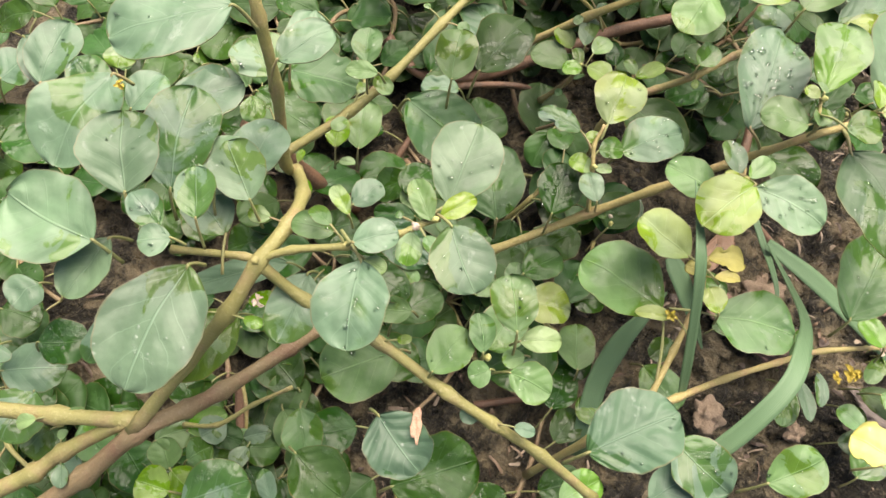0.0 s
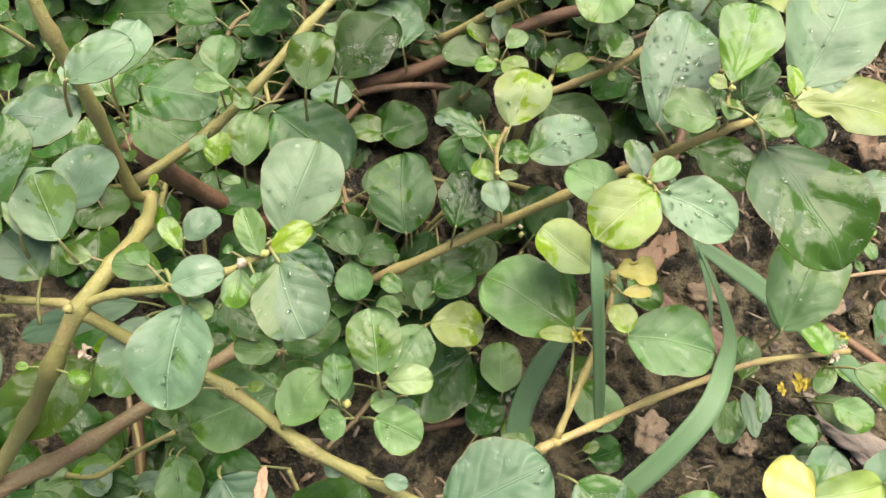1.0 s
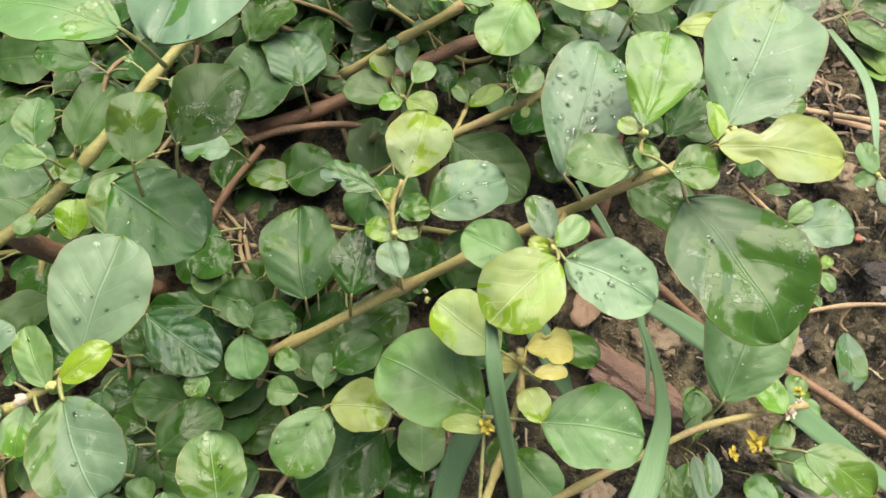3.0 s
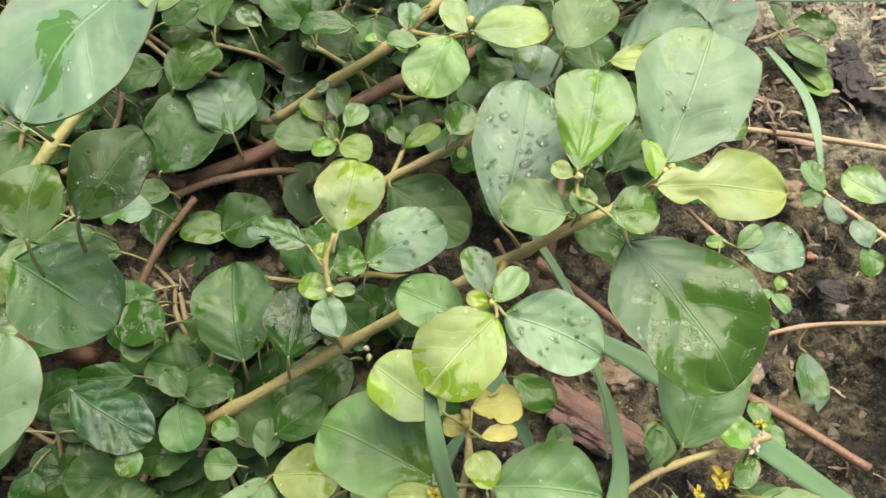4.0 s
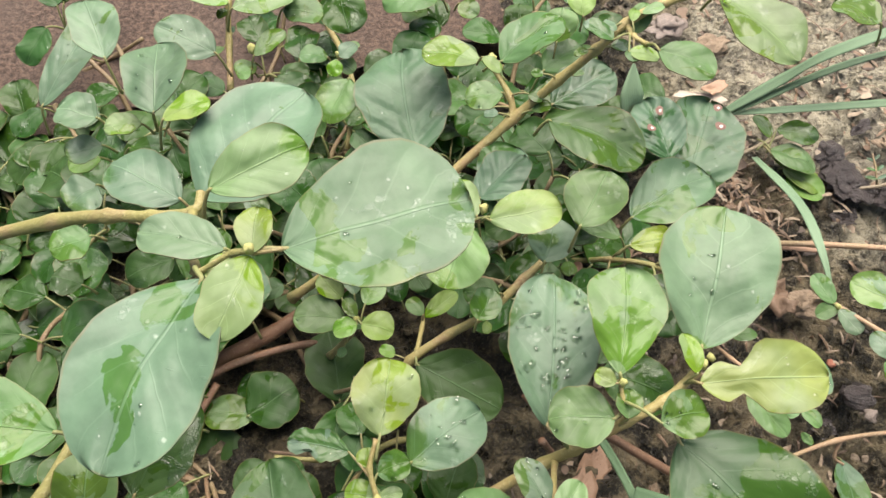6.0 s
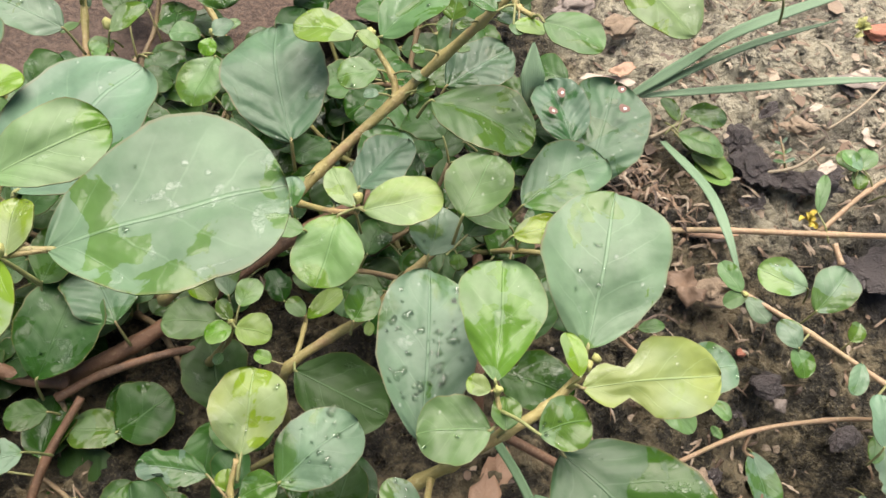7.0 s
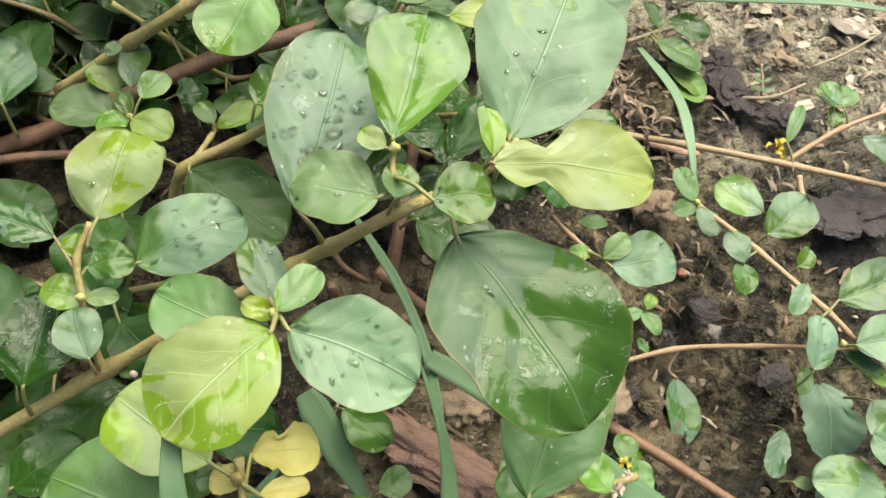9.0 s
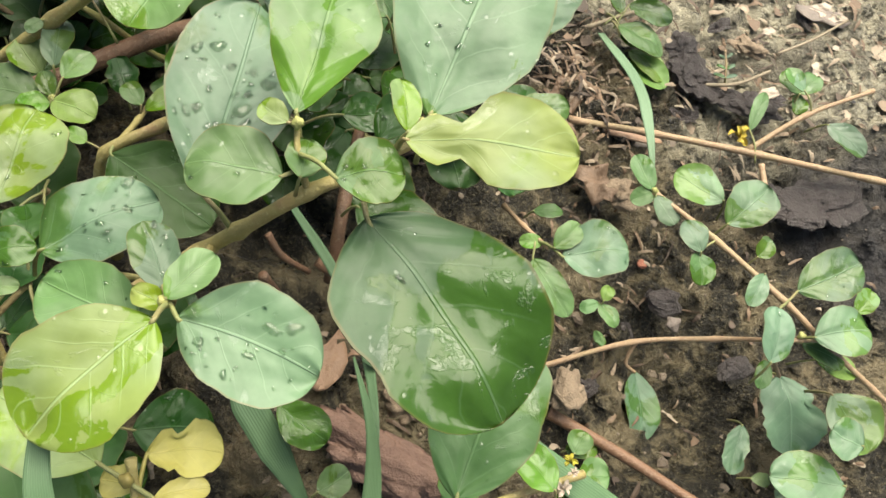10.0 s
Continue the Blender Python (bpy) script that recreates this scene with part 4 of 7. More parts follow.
leaf(plant, "l", (0.0010, 0.3034, 0.0829), (-0.0148, 0.3095, 0.0853), 0.0117, (-0.0002, 0.3003, 0.0763), drops=5, bead=0.38)
leaf(plant, "l", (0.0038, 0.2956, 0.0889), (0.0257, 0.3016, 0.0891), 0.0152, (0.0020, 0.2951, 0.0839), drops=9, bead=0.38)
leaf(plant, "l", (0.0101, 0.2812, 0.0806), (0.0216, 0.2883, 0.0843), 0.0079, (0.0087, 0.2802, 0.0754))
leaf(plant, "m", (0.0082, 0.2791, 0.0760), (0.0031, 0.2771, 0.0760), 0.0083, (0.0095, 0.2803, 0.0701))
leaf(plant, "m", (0.0206, 0.2983, 0.0845), (0.0348, 0.2955, 0.0835), 0.0128, (0.0187, 0.2986, 0.0795), drops=11, bead=0.38)
leaf(plant, "d", (0.0396, 0.3197, 0.0711), (0.0429, 0.3035, 0.0646), 0.0188, (0.0391, 0.3213, 0.0661), drops=4, bead=0.38)
leaf(plant, "m", (0.0432, 0.2649, 0.0857), (0.0358, 0.2487, 0.0834), 0.0146, (0.0440, 0.2665, 0.0806), drops=12, bead=0.38)
leaf(plant, "b", (0.0643, 0.2339, 0.0831), (0.0616, 0.2753, 0.0874), 0.0307, (0.0642, 0.2326, 0.0773), wet=0.2)
leaf(plant, "l", (0.0861, 0.2570, 0.1009), (0.0680, 0.2623, 0.1011), 0.0138, (0.0898, 0.2586, 0.0971), drops=9, bead=0.38)
leaf(plant, "y", (0.0858, 0.2516, 0.1088), (0.0911, 0.2468, 0.1072), 0.0053, (0.0844, 0.2529, 0.1037))
leaf(plant, "m", (0.0927, 0.2563, 0.1005), (0.1131, 0.2690, 0.1057), 0.0172, (0.0902, 0.2576, 0.0967), drops=6, bead=0.38)
leaf(plant, "m", (0.0901, 0.2369, 0.1100), (0.0790, 0.2354, 0.1094), 0.0105, (0.0917, 0.2372, 0.1049), drops=10, bead=0.38)
leaf(plant, "y", (0.1256, 0.2395, 0.1224), (0.1336, 0.2360, 0.1229), 0.0069, (0.1278, 0.2491, 0.1205))
leaf(plant, "m", (0.1309, 0.2332, 0.1299), (0.1448, 0.2241, 0.1292), 0.0128, (0.1308, 0.2405, 0.1236), drops=4, bead=0.38)
leaf(plant, "m", (0.1304, 0.2490, 0.1185), (0.1342, 0.2573, 0.1223), 0.0065, (0.1234, 0.2493, 0.1179))
leaf(plant, "l", (0.1577, 0.2603, 0.1216), (0.1760, 0.2353, 0.1191), 0.0221, (0.1565, 0.2616, 0.1166), drops=5, bead=0.38)
leaf(plant, "b", (0.0823, 0.2155, 0.0853), (0.0980, 0.2299, 0.0870), 0.0159, (0.0809, 0.2143, 0.0802))
leaf(plant, "b", (0.1177, 0.2719, 0.0546), (0.1427, 0.2848, 0.0579), 0.0211, (0.1159, 0.2705, 0.0504))
leaf(plant, "g", (0.1218, 0.2434, 0.1231), (0.1141, 0.2494, 0.1245), 0.0063, (0.1280, 0.2467, 0.1212))
leaf(plant, "m", (0.1246, 0.3038, 0.0523), (0.1280, 0.3161, 0.0588), 0.0138, (0.1241, 0.3021, 0.0471), drops=3, bead=0.38)
leaf(plant, "p", (-0.0331, 0.2482, 0.0957), (-0.0428, 0.2463, 0.0967), 0.0097, (-0.0315, 0.2487, 0.0903), drops=10, bead=0.38, wet=0.05)
leaf(plant, "g", (-0.0311, 0.2223, 0.0964), (-0.0389, 0.2157, 0.0967), 0.0141, (-0.0299, 0.2234, 0.0913), drops=3, bead=0.38)
leaf(plant, "m", (0.0331, 0.3000, 0.0553), (0.0220, 0.3017, 0.0560), 0.0097, (0.0347, 0.3003, 0.0494))
leaf(plant, "g", (0.0380, 0.2956, 0.0603), (0.0447, 0.3008, 0.0613), 0.0071, (0.0363, 0.2950, 0.0543))
leaf(plant, "n", (0.0374, 0.2934, 0.0613), (0.0353, 0.2874, 0.0592), 0.0061, (0.0376, 0.2958, 0.0554))
leaf(plant, "m", (0.0378, 0.2976, 0.0561), (0.0432, 0.2932, 0.0543), 0.0075, (0.0362, 0.2994, 0.0502))
leaf(plant, "n", (0.1225, 0.2751, 0.0983), (0.1230, 0.2850, 0.1002), 0.0097, (0.1225, 0.2747, 0.0915))
leaf(plant, "m", (0.0863, 0.3201, 0.0598), (0.0935, 0.3145, 0.0589), 0.0093, (0.0848, 0.3212, 0.0548))
leaf(plant, "b", (0.1646, 0.2545, 0.0377), (0.1600, 0.2826, 0.0411), 0.0211, (0.1649, 0.2528, 0.0324), roll=0)
bud(plant, (0.0815, 0.2037, 0.0993), 0.0028, BUD)
bud(plant, (0.0896, 0.2568, 0.1002), 0.0028, BUD)
bud(plant, (0.0095, 0.2845, 0.0782), 0.0033, BUD)
bud(plant, (0.0376, 0.2977, 0.0577), 0.0027, BUD)
leaf_spot(plant, (0.1629, 0.2738, 0.0438), 0.0049)
leaf_spot(plant, (0.1868, 0.2739, 0.0432), 0.0045)
leaf_spot(plant, (0.1857, 0.2651, 0.0432), 0.0053)
leaf_spot(plant, (0.1580, 0.2659, 0.0438), 0.0044)

plant = weed("large weed with thick knotted green-brown stems and waxy leaves")
stem(plant, 0.00222, 0.00143, (-0.0803, 0.0081, 0.0848), (-0.0642, 0.0288, 0.1053), (-0.0507, 0.0404, 0.1285), (-0.0438, 0.0530, 0.1387), (-0.0392, 0.0648, 0.1386), (-0.0408, 0.0793, 0.1255), (-0.0482, 0.0921, 0.1107), (-0.0500, 0.0905, 0.1180), (-0.0498, 0.0979, 0.1480), (-0.0524, 0.1045, 0.1700), (-0.0552, 0.1107, 0.1800), material=STEM_GREEN)
stem(plant, 0.00159, 0.00130, (-0.0569, 0.0990, 0.1028), (-0.0374, 0.1168, 0.1087), (-0.0267, 0.1292, 0.1142), (-0.0143, 0.1484, 0.1198), (-0.0073, 0.1596, 0.1220), material=STEM_GREEN)
stem(plant, 0.00111, 0.00070, (-0.0449, 0.0534, 0.1387), (-0.0353, 0.0572, 0.1425), (-0.0215, 0.0596, 0.1474), (-0.0093, 0.0643, 0.1504), (-0.0049, 0.0672, 0.1514), (0.0000, 0.0698, 0.1526), material=STEM_GREEN)
stem(plant, 0.00100, 0.00098, (-0.0674, 0.0527, 0.1357), (-0.0477, 0.0540, 0.1387), (-0.0436, 0.0531, 0.1385), material=STEM_GREEN)
stem(plant, 0.00159, 0.00144, (-0.0438, 0.0530, 0.1387), (-0.0317, 0.0490, 0.1262), (-0.0102, 0.0428, 0.1219), (0.0105, 0.0329, 0.1246), (0.0242, 0.0286, 0.1173), (0.0406, 0.0238, 0.1071), (0.0591, 0.0165, 0.0938), material=STEM_GREEN)
stem(plant, 0.00310, 0.00220, (-0.1170, -0.0253, 0.0543), (-0.0966, -0.0081, 0.0679), (-0.0795, 0.0075, 0.0838), (-0.0679, 0.0179, 0.0800), (-0.0612, 0.0262, 0.0722), (-0.0467, 0.0472, 0.0554), (-0.0342, 0.0656, 0.0399), material=STEM_BROWN)
stem(plant, 0.00257, 0.00248, (-0.1323, 0.0052, 0.0750), (-0.1071, 0.0077, 0.0784), (-0.0803, 0.0107, 0.0849), material=STEM_GREEN)
stem(plant, 0.00283, 0.00232, (-0.1290, -0.0204, 0.0580), (-0.1143, -0.0106, 0.0640), (-0.1057, -0.0028, 0.0687), (-0.0833, 0.0107, 0.0839), material=STEM_GREEN)
node(plant, (-0.0507, 0.0404, 0.1285), 2, 0.0050)
node(plant, (-0.0392, 0.0648, 0.1386), 2, 0.0050)
node(plant, (-0.0482, 0.0921, 0.1107), 2, 0.0050)
node(plant, (-0.0613, 0.1102, 0.1089), 2, 0.0050)
node(plant, (-0.0945, 0.1354, 0.1015), 2, 0.0050)
node(plant, (-0.0374, 0.1168, 0.1087), 2, 0.0050)
node(plant, (-0.0143, 0.1484, 0.1198), 2, 0.0050)
node(plant, (-0.0215, 0.0596, 0.1474), 2, 0.0050)
node(plant, (-0.0049, 0.0672, 0.1514), 2, 0.0050)
node(plant, (-0.0102, 0.0428, 0.1219), 2, 0.0050)
node(plant, (0.0242, 0.0286, 0.1173), 2, 0.0050)
node(plant, (-0.1071, 0.0077, 0.0784), 2, 0.0050)
node(plant, (-0.1057, -0.0028, 0.0687), 2, 0.0050)
leaf(plant, "f", (-0.0198, 0.1223, 0.1139), (0.0039, 0.1094, 0.1111), 0.0227, (-0.0215, 0.1232, 0.1087), drops=10, wet=0.55, bead=0.38)
leaf(plant, "p", (0.0013, 0.0738, 0.1528), (0.0048, 0.0958, 0.1559), 0.0180, (-0.0053, 0.0670, 0.1513), drops=9, wet=0.15, bead=0.38)
leaf(plant, "p", (0.0031, 0.0665, 0.1583), (0.0120, 0.0517, 0.1566), 0.0155, (0.0000, 0.0698, 0.1526), drops=13, wet=0.25, bead=0.38)
leaf(plant, "l", (-0.0061, 0.0653, 0.1517), (-0.0057, 0.0566, 0.1511), 0.0065, (-0.0069, 0.0659, 0.1509), drops=6, bead=0.38)
leaf(plant, "y", (0.0002, 0.0695, 0.1546), (0.0076, 0.0762, 0.1552), 0.0058, (-0.0014, 0.0692, 0.1521))
leaf(plant, "m", (-0.0019, 0.0682, 0.1538), (-0.0082, 0.0779, 0.1549), 0.0065, (-0.0018, 0.0690, 0.1520), drops=3, bead=0.38)
leaf(plant, "g", (-0.0234, 0.0727, 0.1423), (-0.0175, 0.0803, 0.1425), 0.0078, (-0.0246, 0.0710, 0.1373), drops=7, bead=0.38)
leaf(plant, "l", (-0.0239, 0.0703, 0.1409), (-0.0297, 0.0771, 0.1419), 0.0048, (-0.0228, 0.0687, 0.1359))
leaf(plant, "g", (-0.0191, 0.0588, 0.1536), (-0.0090, 0.0640, 0.1532), 0.0089, (-0.0215, 0.0596, 0.1474), drops=4, bead=0.38)
leaf(plant, "m", (-0.0260, 0.0642, 0.1428), (-0.0372, 0.0641, 0.1441), 0.0076, (-0.0242, 0.0641, 0.1378), drops=8, bead=0.38)
leaf(plant, "g", (-0.0169, 0.0564, 0.1488), (-0.0154, 0.0340, 0.1477), 0.0187, (-0.0203, 0.0600, 0.1477), drops=14, wet=0.35)
leaf(plant, "g", (-0.0333, 0.0567, 0.1255), (-0.0367, 0.0365, 0.1249), 0.0140, (-0.0330, 0.0585, 0.1205), drops=13, bead=0.38)
leaf(plant, "g", (-0.0537, 0.0584, 0.1398), (-0.0651, 0.0667, 0.1417), 0.0130, (-0.0531, 0.0536, 0.1380), drops=6, bead=0.38)
leaf(plant, "p", (-0.0572, 0.0659, 0.1474), (-0.0552, 0.0825, 0.1485), 0.0146, (-0.0574, 0.0638, 0.1425), drops=10, bead=0.38)
leaf(plant, "g", (-0.0549, 0.0763, 0.1385), (-0.0503, 0.0936, 0.1392), 0.0144, (-0.0554, 0.0744, 0.1334), drops=3, bead=0.38)
leaf(plant, "p", (-0.0703, 0.0553, 0.1652), (-0.0769, 0.0744, 0.1677), 0.0182, (-0.0699, 0.0533, 0.1601), drops=7, wet=0.15, bead=0.38)
leaf(plant, "p", (-0.0781, 0.0456, 0.1554), (-0.0999, 0.0517, 0.1593), 0.0228, (-0.0762, 0.0450, 0.1502), drops=11, wet=0.15, bead=0.38)
leaf(plant, "p", (-0.0779, 0.0488, 0.1489), (-0.0837, 0.0324, 0.1486), 0.0127, (-0.0773, 0.0504, 0.1438), drops=4, bead=0.38)
leaf(plant, "p", (-0.0549, 0.0545, 0.1603), (-0.0584, 0.0667, 0.1618), 0.0100, (-0.0545, 0.0526, 0.1552), drops=8, bead=0.38)
leaf(plant, "p", (-0.0475, 0.0657, 0.1488), (-0.0572, 0.0794, 0.1510), 0.0143, (-0.0464, 0.0642, 0.1437), drops=12, bead=0.38)
leaf(plant, "g", (-0.0603, 0.0493, 0.1648), (-0.0687, 0.0558, 0.1660), 0.0078, (-0.0581, 0.0474, 0.1613), drops=13, bead=0.38)
leaf(plant, "g", (-0.0549, 0.0459, 0.1705), (-0.0615, 0.0436, 0.1708), 0.0073, (-0.0525, 0.0459, 0.1669), drops=6, bead=0.38)
leaf(plant, "g", (-0.0563, 0.0456, 0.1513), (-0.0622, 0.0143, 0.1482), 0.0236, (-0.0561, 0.0473, 0.1462), drops=3, bead=0.38, wet=0.15)
leaf(plant, "g", (-0.0511, 0.0934, 0.1895), (-0.0745, 0.0806, 0.1885), 0.0184, (-0.0496, 0.0942, 0.1844), drops=7, wet=0.35, bead=0.38)
leaf(plant, "g", (-0.0444, 0.0929, 0.1718), (-0.0340, 0.1042, 0.1723), 0.0117, (-0.0457, 0.0914, 0.1667), drops=11, bead=0.38)
leaf(plant, "g", (-0.0974, 0.0971, 0.1401), (-0.1050, 0.0680, 0.1379), 0.0244, (-0.0956, 0.0975, 0.1372), drops=4, bead=0.38)
leaf(plant, "g", (-0.0686, 0.0648, 0.1464), (-0.0708, 0.0936, 0.1496), 0.0195, (-0.0686, 0.0628, 0.1413), drops=8, bead=0.38)
leaf(plant, "g", (-0.1335, 0.1027, 0.1126), (-0.1313, 0.1250, 0.1151), 0.0169, (-0.1337, 0.1006, 0.1075), drops=12, bead=0.38)
leaf(plant, "l", (-0.1032, 0.1119, 0.1307), (-0.1025, 0.1044, 0.1298), 0.0089, (-0.1034, 0.1136, 0.1257), drops=5, bead=0.38)
leaf(plant, "g", (-0.0940, 0.0919, 0.1308), (-0.0879, 0.1043, 0.1315), 0.0124, (-0.0948, 0.0901, 0.1257), drops=6, bead=0.38)
leaf(plant, "d", (-0.1456, 0.0851, 0.1008), (-0.1313, 0.0898, 0.0979), 0.0159, (-0.1474, 0.0843, 0.0958), drops=10, bead=0.38)
leaf(plant, "g", (-0.1397, 0.0185, 0.0598), (-0.1193, 0.0244, 0.0574), 0.0178, (-0.1416, 0.0179, 0.0548), drops=3, bead=0.38)
leaf(plant, "d", (-0.1214, 0.0284, 0.0790), (-0.1055, 0.0324, 0.0798), 0.0149, (-0.1232, 0.0276, 0.0740), drops=7, bead=0.38)
leaf(plant, "f", (-0.0595, 0.1249, 0.1132), (-0.0368, 0.1258, 0.1103), 0.0210, (-0.0614, 0.1253, 0.1083), drops=11, bite=0.2, bead=0.38, wet=0.3)
leaf(plant, "m", (-0.0328, 0.1239, 0.1270), (-0.0346, 0.1358, 0.1288), 0.0093, (-0.0325, 0.1218, 0.1219), drops=4, bead=0.38)
leaf(plant, "m", (-0.0284, 0.1206, 0.1287), (-0.0381, 0.1196, 0.1289), 0.0061, (-0.0265, 0.1206, 0.1239))
leaf(plant, "m", (-0.0308, 0.1238, 0.1206), (-0.0245, 0.1199, 0.1198), 0.0055, (-0.0325, 0.1247, 0.1155))
leaf(plant, "n", (-0.0462, 0.1190, 0.0752), (-0.0478, 0.1311, 0.0765), 0.0096, (-0.0462, 0.1171, 0.0700))
leaf(plant, "m", (-0.0062, 0.1189, 0.1357), (-0.0060, 0.1348, 0.1384), 0.0126, (-0.0064, 0.1171, 0.1306), drops=9, bead=0.38)
leaf(plant, "d", (0.0008, 0.1258, 0.1319), (0.0111, 0.1454, 0.1348), 0.0166, (-0.0002, 0.1242, 0.1267), drops=10, bead=0.38)
leaf(plant, "m", (0.0253, 0.0507, 0.1326), (0.0206, 0.0657, 0.1339), 0.0128, (0.0257, 0.0489, 0.1275), drops=8, bead=0.38)
leaf(plant, "l", (0.0269, 0.0500, 0.1270), (0.0380, 0.0526, 0.1267), 0.0075, (0.0249, 0.0495, 0.1220), drops=12, bead=0.38)
leaf(plant, "d", (-0.0124, 0.0638, 0.0627), (0.0018, 0.0780, 0.0627), 0.0155, (-0.0130, 0.0618, 0.0576), drops=5, bead=0.38)
leaf(plant, "m", (-0.0155, 0.0493, 0.0600), (-0.0153, 0.0569, 0.0602), 0.0082, (-0.0157, 0.0474, 0.0550))
leaf(plant, "m", (-0.0038, 0.0563, 0.1097), (-0.0153, 0.0551, 0.1103), 0.0083, (-0.0021, 0.0563, 0.1047), drops=5, bead=0.38)
leaf(plant, "d", (-0.0209, 0.0670, 0.1109), (-0.0058, 0.0603, 0.1096), 0.0109, (-0.0227, 0.0677, 0.1059), drops=13, bead=0.38)
leaf(plant, "m", (0.0056, 0.0364, 0.1296), (0.0123, 0.0497, 0.1300), 0.0120, (0.0049, 0.0356, 0.1238), drops=10, bead=0.38)
leaf(plant, "m", (0.0176, 0.0436, 0.1325), (0.0145, 0.0538, 0.1332), 0.0070, (0.0179, 0.0418, 0.1274), drops=11, bead=0.38)
leaf(plant, "m", (0.0257, 0.0414, 0.1257), (0.0375, 0.0381, 0.1254), 0.0109, (0.0236, 0.0417, 0.1207), drops=12, bead=0.38)
leaf(plant, "m", (0.0201, 0.0396, 0.1337), (0.0150, 0.0365, 0.1337), 0.0071, (0.0215, 0.0404, 0.1286), drops=5, bead=0.38)
leaf(plant, "b", (0.0448, 0.0227, 0.1466), (0.0643, 0.0359, 0.1491), 0.0189, (0.0431, 0.0215, 0.1415), drops=9, bead=0.38, wet=0.5)
leaf(plant, "b", (-0.0055, 0.0230, 0.1297), (0.0078, 0.0114, 0.1287), 0.0169, (-0.0070, 0.0241, 0.1246))
leaf(plant, "d", (-0.0300, 0.0116, 0.0896), (-0.0129, 0.0017, 0.0885), 0.0177, (-0.0318, 0.0124, 0.0846), drops=6, bead=0.38)
leaf(plant, "m", (-0.0347, 0.0265, 0.0720), (-0.0291, 0.0118, 0.0711), 0.0130, (-0.0354, 0.0280, 0.0671), drops=10, bead=0.38)
leaf(plant, "d", (-0.0004, 0.0083, 0.0686), (0.0256, 0.0223, 0.0693), 0.0248, (-0.0022, 0.0073, 0.0636), drops=3, bead=0.38)
leaf(plant, "m", (0.0921, 0.0261, 0.1339), (0.1048, 0.0346, 0.1364), 0.0122, (0.0905, 0.0249, 0.1287), drops=8, bead=0.38)
leaf(plant, "l", (-0.0447, 0.1160, 0.0700), (-0.0387, 0.1175, 0.0695), 0.0040, (-0.0467, 0.1155, 0.0649))
leaf(plant, "g", (-0.0482, 0.1073, 0.1500), (-0.0451, 0.1222, 0.1513), 0.0111, (-0.0486, 0.1053, 0.1450), drops=3, bead=0.38)
leaf(plant, "g", (-0.0675, 0.1040, 0.1249), (-0.0846, 0.1025, 0.1269), 0.0190, (-0.0656, 0.1042, 0.1199), drops=7, bead=0.38)
leaf(plant, "m", (-0.0625, 0.1044, 0.1295), (-0.0590, 0.0970, 0.1283), 0.0076, (-0.0633, 0.1059, 0.1245), drops=11, bead=0.38)
leaf(plant, "m", (-0.0562, 0.0471, 0.0976), (-0.0740, 0.0256, 0.0986), 0.0193, (-0.0552, 0.0484, 0.0926), drops=12, wet=0.7, bead=0.38)
leaf(plant, "p", (-0.0426, 0.0626, 0.1112), (-0.0687, 0.0481, 0.1136), 0.0088, (-0.0410, 0.0634, 0.1062), drops=5, wet=0.05, bead=0.38)
leaf(plant, "m", (-0.0441, 0.0266, 0.0504), (-0.0338, 0.0148, 0.0491), 0.0141, (-0.0454, 0.0278, 0.0454), drops=9, bead=0.38)
leaf(plant, "m", (-0.0876, 0.0073, 0.0408), (-0.0770, 0.0143, 0.0397), 0.0127, (-0.0893, 0.0061, 0.0358), drops=13, bead=0.38)
leaf(plant, "g", (-0.0853, 0.0967, 0.1260), (-0.0672, 0.1102, 0.1260), 0.0176, (-0.0869, 0.0954, 0.1210), drops=7, bead=0.38)
leaf(plant, "g", (-0.0584, 0.1118, 0.1298), (-0.0678, 0.1221, 0.1318), 0.0176, (-0.0572, 0.1102, 0.1247), drops=11, bead=0.38)
leaf(plant, "g", (-0.1461, 0.1187, 0.1111), (-0.1274, 0.1044, 0.1070), 0.0155, (-0.1476, 0.1198, 0.1061), drops=4, bead=0.38)
leaf(plant, "g", (-0.1480, 0.1026, 0.1099), (-0.1410, 0.1128, 0.1090), 0.0154, (-0.1490, 0.1008, 0.1049), drops=8, bead=0.38)
leaf(plant, "g", (-0.1091, 0.0985, 0.1173), (-0.1219, 0.1099, 0.1201), 0.0131, (-0.1062, 0.0958, 0.1148), drops=12, bead=0.38)
leaf(plant, "g", (-0.1269, 0.0147, 0.0584), (-0.1308, -0.0035, 0.0602), 0.0218, (-0.1265, 0.0164, 0.0533), drops=5, bead=0.38)
leaf(plant, "g", (-0.0912, 0.0379, 0.1005), (-0.0957, 0.0236, 0.0979), 0.0096, (-0.0908, 0.0396, 0.0955), drops=9, bead=0.38)
leaf(plant, "n", (-0.0775, 0.0132, 0.0404), (-0.0655, 0.0220, 0.0401), 0.0099, (-0.0791, 0.0120, 0.0355))
leaf(plant, "g", (-0.1175, 0.0438, 0.0981), (-0.1221, 0.0351, 0.1001), 0.0145, (-0.1165, 0.0453, 0.0930), drops=8, bead=0.38)
leaf(plant, "g", (0.0742, 0.0189, 0.0982), (0.0872, 0.0299, 0.1002), 0.0126, (0.0729, 0.0175, 0.0923), drops=10, bead=0.38)
stem(plant, 0.00075, 0.00065, (-0.0674, 0.0382, 0.0300), (-0.0616, 0.0263, 0.0300), (-0.0586, 0.0078, 0.0200), material=STEM_LIGHT)
